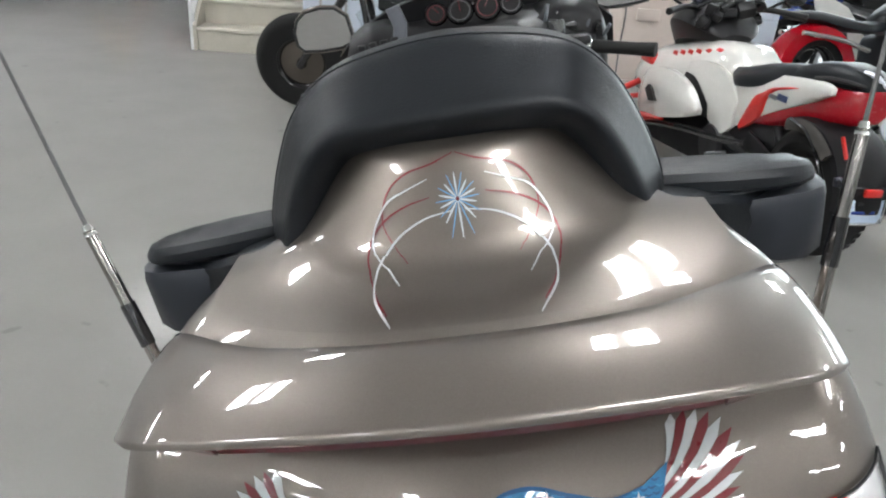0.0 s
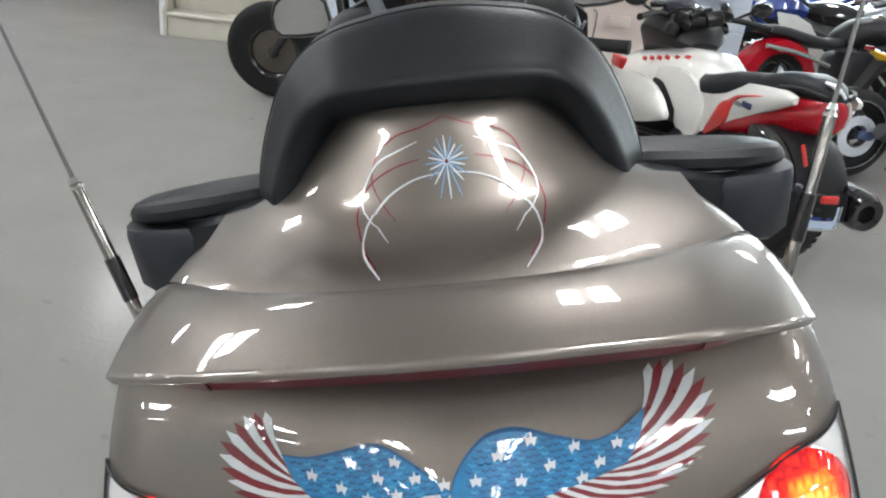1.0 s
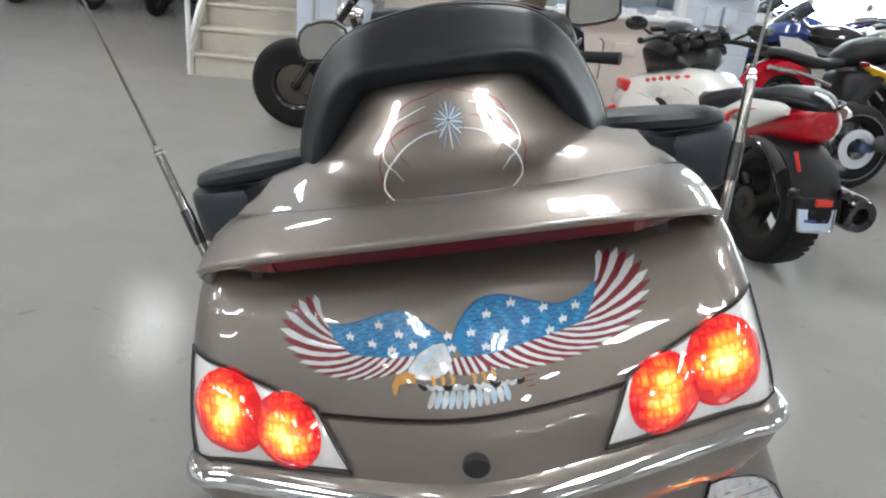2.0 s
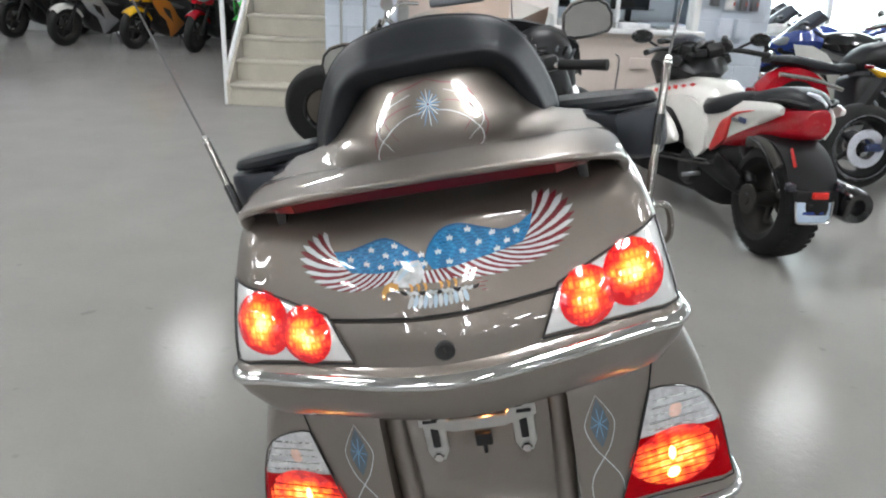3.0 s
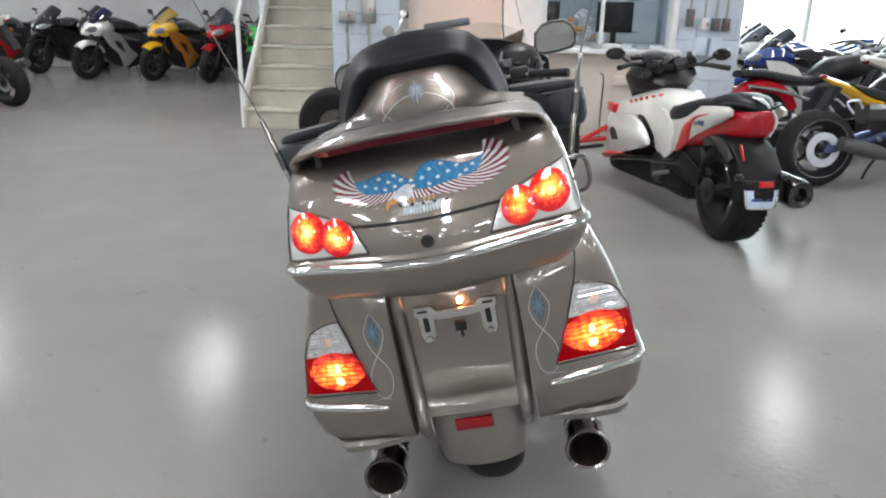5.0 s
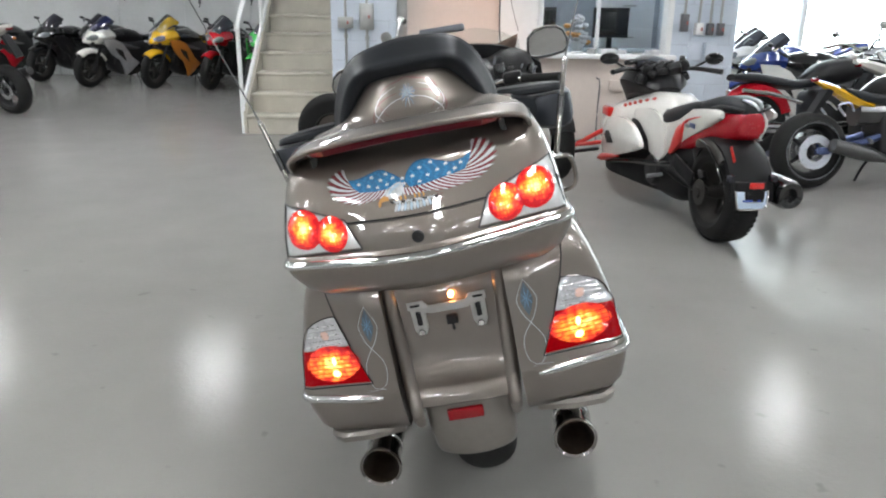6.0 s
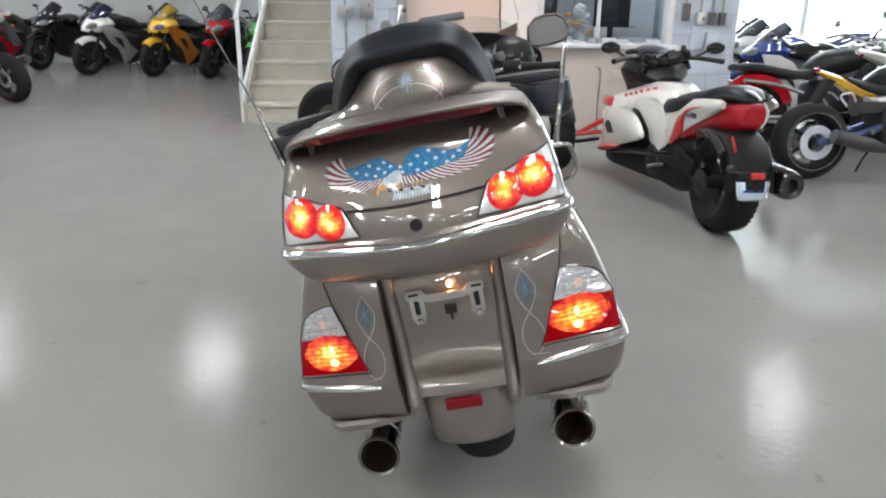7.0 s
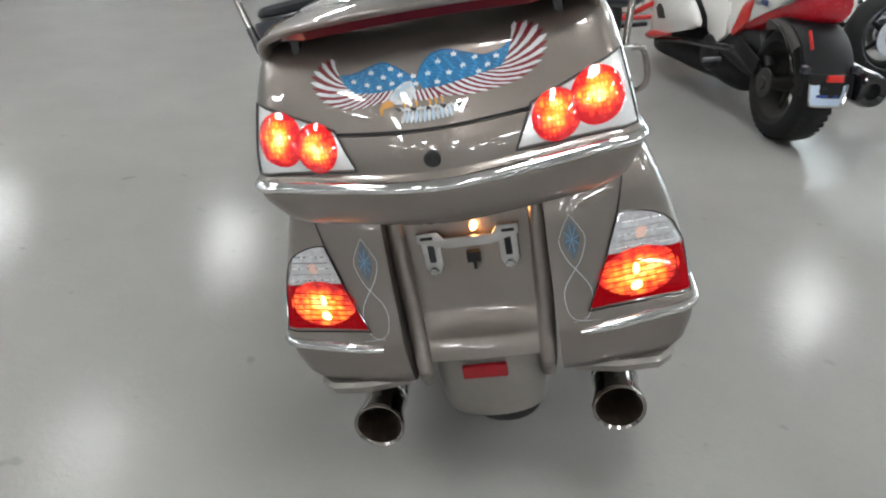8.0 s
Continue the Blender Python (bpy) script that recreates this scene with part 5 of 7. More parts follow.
# ---- the showroom ----
M.update(
    wallblue=mat("pale_blue_block_paint", (0.60, 0.66, 0.74), 0.5, var=0.07, scale=3, bump=0.35, bscale=90),
    mortar=mat("painted_joint", (0.50, 0.55, 0.62), 0.7, var=0.08, scale=6),
    wallgrey=mat("grey_wall_paint", (0.55, 0.57, 0.57), 0.55, var=0.10, scale=1.5, bump=0.15, bscale=60),
    beige=mat("beige_panel", (0.62, 0.54, 0.49), 0.45, var=0.07, scale=2),
    white=mat("white_paint", (0.78, 0.79, 0.79), 0.4, var=0.05),
    stair=mat("beige_stair_paint", (0.50, 0.47, 0.40), 0.5, var=0.12, scale=5, bump=0.15),
    ceilmat=mat("ceiling_paint", (0.66, 0.66, 0.65), 0.8, var=0.05),
    lightpanel=mat("lamp_diffuser", (0.9, 0.9, 0.9), 0.5, emit=(0.96, 0.98, 1.0, 37.0)),
    office=mat("office_wall_paint", (0.40, 0.43, 0.48), 0.6, var=0.2),
    paper=mat("paper", (0.72, 0.73, 0.74), 0.7, var=0.15, scale=25),
    daylight=mat("overcast_daylight", (0.9, 0.95, 1.0), 0.9, emit=(0.92, 0.97, 1.0, 5.0)),
    galv=mat("galvanised_steel", (0.42, 0.43, 0.42), 0.4, metal=0.7, var=0.15),
    warnred=mat("faded_red_label", (0.35, 0.10, 0.09), 0.5),
    petal=mat("orange_petal", (0.75, 0.38, 0.12), 0.6),
    cable=mat("dark_cable", (0.04, 0.04, 0.045), 0.6),
    outlet=mat("dark_outlet", (0.12, 0.12, 0.13), 0.4),
)
WY, WX0, WX1, CEIL = 6.8, -1.16, 3.02, 4.2
floor_ob = part("floor", box(34, 46, 0.2, (0, -3, -0.1), 0), M["floor"], None, smooth=False)
tagged(floor_ob, "glossy grey painted concrete showroom floor", "floor", kind="structure")


def wall(name, x0, x1, y0, y1, z0, z1, material, label):
    ob = part(name, box(x1 - x0, y1 - y0, z1 - z0, ((x0 + x1) / 2, (y0 + y1) / 2, (z0 + z1) / 2), 0.004, 1), material, None, smooth=False)
    return tagged(ob, label, "wall", kind="structure")


# office front: block piers and panels round a service window
pier = wall("wall_pier", WX0, -0.37, WY + 0.006, WY + 0.2, 0, CEIL, M["mortar"], "pale blue painted block wall with conduits")
wall("wall_panel", -0.37, 0.58, WY + 0.03, WY + 0.2, 0, CEIL, M["beige"], "beige panelled office wall")
wall("wall_boarded", 0.58, 0.98, WY, WY + 0.2, 0, CEIL, M["white"], "white boarded office wall")
wall("wall_low", 0.98, 2.36, WY, WY + 0.2, 0, 0.86, M["beige"], "beige panel under the service window")
wall("wall_top", 0.98, 2.36, WY, WY + 0.2, 1.62, CEIL, M["white"], "white wall above the service window")
end = wall("wall_end", 2.36, WX1, WY + 0.006, WY + 0.2, 0, CEIL, M["mortar"], "pale blue painted block wall end")
wall("wall_stair_side", WX0, WX0 + 0.2, WY + 0.2, 13.0, 0, CEIL, M["wallblue"], "pale blue wall beside the stairs")
wall("wall_office_side", WX1 - 0.2, WX1, WY + 0.2, 9.4, 0, CEIL, M["wallblue"], "pale blue wall by the glazed front")
wall("wall_office_back", WX0 + 0.2, WX1 - 0.2, 9.2, 9.4, 0, CEIL, M["office"], "dark painted office wall")
wall("wall_back", -14, WX0, 13.0, 13.2, 0, CEIL, M["wallgrey"], "grey painted rear wall")
wall("wall_left", -14.2, -14, -23, 13.2, 0, CEIL, M["wallgrey"], "grey painted side wall")
# unseen end wall, set back behind the added light rows
wall("wall_front", -14, 14, -23.2, -23, 0, CEIL, M["wallgrey"], "grey painted front wall")
wall("wall_right", 14, 14.2, -23, 10.4, 0, CEIL, M["wallgrey"], "grey painted side wall")
wall("wall_lintel", WX1, 14, 10.2, 10.4, 3.4, CEIL, M["white"], "white wall above the glazed front")
ceil = part("ceiling", box(30, 40, 0.2, (0, -5, CEIL + 0.1), 0), M["ceilmat"], None, smooth=False)
tagged(ceil, "plain light grey ceiling", "ceiling", kind="structure")
gl = part("window_1", box(11.0, 0.012, 3.4, (8.5, 10.3, 1.7), 0), M["glass"], None, smooth=False)
gl.visible_shadow = False
tagged(gl, "tall glazed showroom front, bright daylight behind", "window", kind="structure")
for x in (3.06, 5.2, 7.4, 9.6, 11.8, 13.94):
    part("window_frame", box(0.07, 0.10, 3.4, (x, 10.3, 1.7), 0.006), M["white"], gl)
for z in (0.05, 2.5, 3.36):
    part("window_frame", box(10.9, 0.09, 0.08, (8.5, 10.3, z), 0.006), M["white"], gl)
back = part("backdrop", box(26, 0.1, 9, (14, 14, 4.4), 0), M["daylight"], None, smooth=False)
tagged(back, "bright overcast daylight outside the glazing", "backdrop", kind="structure")


def block_face(parent, x0, x1):
    """Painted blocks laid in half bond on a pier."""
    made = {}
    for r in range(21):
        x = x0 - (0.2 if r % 2 else 0.0)
        while x < x1 - 0.01:
            a, b = max(x, x0), min(x + 0.4, x1)
            x += 0.4
            w = round(b - a - 0.006, 4)
            if w < 0.03:
                continue
            if w not in made:
                made[w] = mesh_of(box(w, 0.03, 0.194, (0, 0, 0), 0.004, 1), "block", M["wallblue"], smooth=False)
            ob = new("block", made[w])
            ob.location = ((a + b) / 2, WY + 0.012, 0.1 + 0.2 * r)
            ob.parent = parent


block_face(pier, WX0, -0.37)
block_face(end, 2.36, WX1)

# panel seams and posts on the rear wall
for k in range(10):
    x = -13.4 + 1.22 * k
    tagged(part("trim", box(0.03, 0.02, CEIL, (x, 12.99, CEIL / 2), 0.004, 1), M["wallgrey"], None), "grey batten on the rear wall", "trim", kind="structure")
for x, z in ((-4.55, 1.25), (-3.6, 1.3), (-5.9, 1.35)):
    hk = thing("wall_hook", "dark hook with a short cable end on the rear wall", "hook", pose(x, 12.97, z))
    part("plate", box(0.05, 0.02, 0.12, (0, 0, 0.1), 0.006), M["cable"], hk)
    part("cable_loop", tube([(0, -0.03, 0.10), (0.02, -0.05, 0.04), (0.0, -0.05, -0.02)], 0.010, n=8), M["cable"], hk)

# service window: frame, sill, glass, clutter on the sill
sw = thing("service_window", "white framed service window with a cluttered sill", "window", pose(0, WY, 0))
for x in (1.0, 2.33):
    part("frame_side", box(0.06, 0.24, 0.80, (x, 0.09, 1.24), 0.006), M["white"], sw)
part("frame_top", box(1.33, 0.24, 0.06, (1.66, 0.09, 1.62), 0.006), M["white"], sw)
part("mullion", box(0.035, 0.05, 0.72, (1.62, 0.14, 1.24), 0.004), M["white"], sw)
part("sill", box(1.50, 0.30, 0.045, (1.66, 0.04, 0.875), 0.010), M["white"], sw, "white window sill")
pane = part("pane", box(1.28, 0.006, 0.72, (1.66, 0.16, 1.26), 0), M["glass"], sw, smooth=False)
pane.visible_shadow = False
rnd = random.Random(11)
for k in range(8):
    x = 1.10 + 0.155 * k
    w, d, h = rnd.uniform(0.08, 0.16), rnd.uniform(0.06, 0.12), rnd.uniform(0.015, 0.07)
    it = part("paper_pad", box(w, d, h, (x, WY + 0.03, 0.8975 + h / 2), 0.003, 1, m=pose(0, 0, 0, 0, 0, rnd.uniform(-25, 25))), M["paper"] if k % 3 else M["galv"], None)
    tagged(it, "white paper pad lying on the window sill", "papers", "papers on the sill")
vase = thing("flower_arrangement", "white and orange artificial flowers in a pale bowl", "flowers", pose(1.52, 7.62, 0.88))
part("bowl", lathe([(0.0, 0.0), (0.05, 0.0), (0.085, 0.06), (0.09, 0.10), (0.08, 0.10), (0.0, 0.05)], 20, "z"), M["paper"], vase)
for k in range(36):
    a, r = rnd.uniform(0, 6.28), rnd.uniform(0.0, 0.15)
    p0 = Vector((r * math.cos(a), r * math.sin(a), rnd.uniform(0.12, 0.38) - 0.5 * r))
    part("petal_cluster", lathe([(0.0, -0.03), (0.030, -0.020), (0.048, 0.004), (0.030, 0.024), (0.0, 0.028)], 7, "z", p0), M["petal"] if k % 5 == 0 else M["paper"], vase)
desk = thing("office_desk", "dark desk with a black screen behind the service window", "desk", pose(1.6, 7.9, 0))
part("top", box(2.0, 0.8, 0.04, (0, 0, 0.86), 0.01), M["office"], desk)
part("front_board", box(1.96, 0.03, 0.84, (0, -0.36, 0.42), 0.005), M["office"], desk)
part("back_board", box(1.96, 0.03, 0.84, (0, 0.36, 0.42), 0.005), M["office"], desk)
for x, w in ((-0.55, 0.52), (0.35, 0.42)):
    sc = thing("computer_screen", "black computer screen on the office desk", "screen", pose(1.6 + x, 7.95, 0.88))
    part("panel", box(w, 0.03, 0.34, (0, 0, 0.30), 0.008), M["gloss"], sc)
    part("stand", box(0.06, 0.05, 0.16, (0, 0.02, 0.08), 0.008), M["plastic"], sc)
    part("foot", box(0.2, 0.16, 0.015, (0, 0.02, 0.0075), 0.004), M["plastic"], sc)

cabinet = thing("filing_cabinet", "pale grey filing cabinet with drawers in the office", "cabinet", pose(2.25, 8.7, 0))
part("body", box(0.62, 0.6, 1.5, (0, 0, 0.75), 0.008), M["white"], cabinet)
for k in range(4):
    dr = part("drawer", box(0.58, 0.02, 0.34, (0, -0.308, 0.19 + 0.37 * k), 0.006), M["white"], cabinet)
    part("handle", box(0.16, 0.02, 0.02, (0, -0.325, 0.26 + 0.37 * k), 0.004), M["galv"], dr)
# box and cable on the panel below
jb = part("junction_box", box(0.20, 0.04, 0.10, (1.86, WY - 0.02, 0.58), 0.006), M["beige"], None)
tagged(jb, "beige junction box on the panel", "junction box")
wire = part("wall_cable", tube([(1.62, WY - 0.012, 0.66), (1.66, WY - 0.014, 0.60), (1.655, WY - 0.012, 0.30), (1.66, WY - 0.012, 0.0)], 0.007, n=6), M["outlet"], None)
tagged(wire, "dark cable clipped to the beige panel", "cable")
cab = part("hanging_cable", tube([(0.60, WY - 0.012, 2.2), (0.585, WY - 0.015, 1.6), (0.59, WY - 0.013, 1.1), (0.66, WY - 0.012, 0.7)], 0.008, n=6), M["outlet"], None)
tagged(cab, "dark cable hanging on the white wall", "cable")
cab2 = part("hanging_cable", tube([(0.62, WY - 0.012, 1.9), (0.70, WY - 0.014, 1.4), (0.78, WY - 0.013, 1.12)], 0.004, n=6), M["outlet"], None)
tagged(cab2, "thin cable hanging on the white wall", "cable")
post = part("wall_strip", box(0.10, 0.05, CEIL, (-0.42, WY - 0.02, CEIL / 2), 0.01), M["galv"], None)
tagged(post, "grey metal strip on the office wall", "trim", kind="structure")


def electric_box(x, z, w, h, material, label, parent_group, down=True):
    t = thing("electrical_box", label, "electrical box", pose(x, WY, z), parent_group)
    part("case", box(w, 0.08, h, (0, -0.040, 0), 0.006), material, t)
    part("cover", box(w * 0.82, 0.012, h * 0.82, (0, -0.084, 0), 0.003), material, t)
    part("switch", box(0.016, 0.02, 0.035, (w * 0.2, -0.095, 0), 0.003), M["warnred"], t)
    part("conduit", tube([(0, -0.03, h / 2), (0, -0.03, CEIL - z - 0.02)], 0.012, n=8), M["galv"], t, "steel conduit")
    if down:
        part("conduit", tube([(0, -0.03, -h / 2), (0, -0.03, -z + 0.02)], 0.012, n=8), M["galv"], t, "steel conduit")
        part("coupling", lathe([(0.0, -0.04), (0.02, -0.04), (0.02, 0.0), (0.0, 0.0)], 10, "z", (0, -0.03, -h / 2 - 0.06)), M["galv"], t)
    return t


BOXES = "electrical boxes on the office wall"
electric_box(-1.00, 1.18, 0.15, 0.11, M["galv"], "galvanised junction box with steel conduit", BOXES)
electric_box(-0.78, 1.24, 0.14, 0.26, M["galv"], "grey switch box with a red label", BOXES)
electric_box(2.47, 1.22, 0.07, 0.17, M["outlet"], "dark wall box with conduit", BOXES, False)
electric_box(2.62, 1.16, 0.08, 0.12, M["white"], "white wall box with conduit", BOXES, False)
electric_box(2.735, 1.16, 0.06, 0.12, M["outlet"], "dark wall socket with conduit", BOXES, False)
electric_box(2.84, 1.16, 0.06, 0.12, M["outlet"], "dark wall socket with conduit", BOXES, False)
for x, w in ((2.60, 0.13), (2.76, 0.12)):
    pb = part("wall_box", box(w, 0.07, 0.17, (x, WY - 0.035, 0.94), 0.008), M["wallblue"], None)
    tagged(pb, "pale blue painted wall box", "wall box")


def ceiling_light(x, y):
    t = thing("ceiling_light", "twin-panel fluorescent ceiling light, lit", "ceiling light", pose(x, y, CEIL - 0.085, 0, 0, -4), "rows of ceiling lights")
    part("housing", box(0.74, 1.26, 0.07, (0, 0, 0.05), 0.01), M["white"], t)
    for s in (-1, 1):
        part("diffuser", box(0.20, 1.16, 0.03, (s * 0.165, 0, 0.01), 0.01), M["lightpanel"], t)
    return t


first = ceiling_light(0.65, -0.3)
for gx in (-11.7, -7.5, -3.55, 0.65, 4.85, 9.0):
    # rows at -18.3 and -13.8 are unseen extras that brighten the bike's tail
    for gy in (-18.3, -13.8, -9.3, -4.8, -0.3, 4.2, 8.7):
        if (gx, gy) != (0.65, -0.3):
            copy_thing(first, pose(gx, gy - 0.10 * (gx - 0.65), CEIL - 0.085, 0, 0, -4))

# stairs
stairs = thing("staircase", "beige painted wooden stairs with a white pipe handrail", "stairs", pose(0, 0, 0))
for k in range(12):
    y = 6.84 + 0.25 * k
    z = 0.205 * (k + 1)
    part("riser", box(0.93, 0.03, 0.18, (-1.64, y + 0.025, z - 0.115), 0.002, 1), M["stair"], stairs)
    part("tread", box(0.95, 0.29, 0.035, (-1.64, y + 0.135, z - 0.0175), 0.012, 3), M["stair"], stairs)
part("stringer", prism([(6.84, 0.0), (6.84, 0.22), (9.84, 2.68), (9.84, 2.30), (7.1, 0.0)], 0.03, (0, 0, 0), m=pose(-2.115, 0, 0, 0, 0, 90)), M["stair"], stairs)
# dark strip imitating the shadow line at the foot of the stairs
part("base_shadow_board", box(0.95, 0.02, 0.012, (-1.64, 6.862, 0.006), 0.002, 1), M["outlet"], stairs)
part("post", tube([(-2.16, 6.88, 0), (-2.16, 6.88, 1.14)], 0.024), M["white"], stairs)
part("handrail", tube([(-2.16, 6.88, 1.10), (-2.16, 6.95, 1.20), (-2.14, 8.4, 2.42), (-2.14, 9.8, 3.55)], 0.024, per=3), M["white"], stairs)
part("handrail", tube([(-2.16, 6.88, 0.30), (-2.15, 7.0, 0.42), (-2.14, 8.4, 1.57), (-2.14, 9.8, 2.7)], 0.022, per=3), M["white"], stairs)
part("post", tube([(-2.15, 7.85, 0.80), (-2.15, 7.85, 1.95)], 0.022), M["white"], stairs)



# ---- other machines on the floor ----
M.update(
    white_gloss=mat("white_gloss_paint", (0.74, 0.73, 0.69), 0.25, coat=1.0, var=0.04),
    red_gloss=mat("red_gloss_paint", (0.40, 0.004, 0.014), 0.25, coat=0.45, var=0.1),
    orange_gloss=mat("orange_paint", (0.45, 0.15, 0.02), 0.3, coat=1.0),
    yellow_gloss=mat("yellow_paint", (0.75, 0.42, 0.015), 0.25, coat=1.0),
    green_gloss=mat("green_paint", (0.05, 0.42, 0.08), 0.25, coat=1.0),
    blue_gloss=mat("blue_paint", (0.03, 0.06, 0.28), 0.25, coat=1.0),
    silver_gloss=mat("silver_paint", (0.42, 0.43, 0.45), 0.3, metal=0.5, coat=1.0),
    bright_red=mat("bright_red_paint", (0.65, 0.02, 0.015), 0.3, coat=1.0),
    dull_bronze=mat("dull_bronze", (0.10, 0.085, 0.07), 0.4, metal=0.3),
    mid_red=mat("deep_red_paint", (0.42, 0.008, 0.018), 0.22, coat=1.0),
    satin=mat("satin_black_plastic", (0.007, 0.007, 0.008), 0.5, spec=0.22, bump=0.1, bscale=500),
    shield=mat("dark_olive_plastic", (0.035, 0.031, 0.026), 0.5, var=0.2),
    disc_white=mat("bright_disc", (0.75, 0.78, 0.85), 0.3, metal=0.6),
    head_glass=mat("headlight_glass", (0.75, 0.77, 0.78), 0.08, metal=0.6, coat=1.0),
    head_dark=mat("dark_headlight_glass", (0.16, 0.17, 0.18), 0.08, coat=1.0),
    amber_screen=mat("amber_screen", (0.30, 0.20, 0.02), 0.06, coat=1.0),
    blue_screen=mat("dark_blue_screen", (0.008, 0.012, 0.05), 0.05, coat=1.0),
    smoke=mat("smoked_screen", (0.02, 0.02, 0.03), 0.05, coat=1.0),
    gunmetal=mat("gunmetal", (0.12, 0.12, 0.12), 0.35, metal=0.8, var=0.08),
    alloy=mat("grey_alloy", (0.30, 0.31, 0.32), 0.35, metal=0.8),
    blue_disc=mat("blue_anodised", (0.10, 0.13, 0.26), 0.3, metal=0.8),
)
OCT = ((-0.55, 0.0), (-0.95, 0.14), (-1.0, 0.5), (-0.86, 0.82), (-0.45, 0.98), (0.45, 0.98), (0.86, 0.82), (1.0, 0.5), (0.95, 0.14), (0.55, 0.0))


def hull(secs, shape=OCT, sub=3):
    """A body shell from sections (y, half width, low, high), smoothed along its length."""
    keys = smooth_path([(hw, y, 0) for y, hw, lo, hi in secs], sub)
    lows = smooth_path([(lo, y, hi) for y, hw, lo, hi in secs], sub)
    rings = []
    for k, q in zip(keys, lows):
        rings.append([Vector((max(k.x, 0.004) * x, k.y, q.x + (q.z - q.x) * f)) for x, f in shape])
    return loft(rings)


def fender_arc(r, w, a0, a1, at, thick=0.012, n=16, deep=0.0):
    rings = []
    for k in range(n + 1):
        a = radians(a0 + (a1 - a0) * k / n)
        d = Vector((0, math.cos(a), math.sin(a)))
        sec = [Vector((w * x, 0, 0)) + d * (r - 0.035 * x * x) for x in (-1, -0.8, -0.4, 0, 0.4, 0.8, 1)]
        if deep:
            sec = [Vector((-w, 0, 0)) + d * (r - 0.035 - deep)] + sec + [Vector((w, 0, 0)) + d * (r - 0.035 - deep), Vector((w - 0.006, 0, 0)) + d * (r - 0.035 - deep)]
        sec += [Vector((w * 0.96 * x, 0, 0)) + d * (r - thick - 0.035 * x * x) for x in (1, 0.4, -0.4, -1)]
        if deep:
            sec.append(Vector((-w + 0.006, 0, 0)) + d * (r - 0.035 - deep))
        rings.append([Vector(at) + p for p in sec])
    return loft(rings)


WEDGE = ((-0.30, 0.0), (-0.72, 0.12), (-1.0, 0.55), (-0.82, 0.80), (-0.30, 1.0), (0.30, 1.0), (0.82, 0.80), (1.0, 0.55), (0.72, 0.12), (0.30, 0.0))


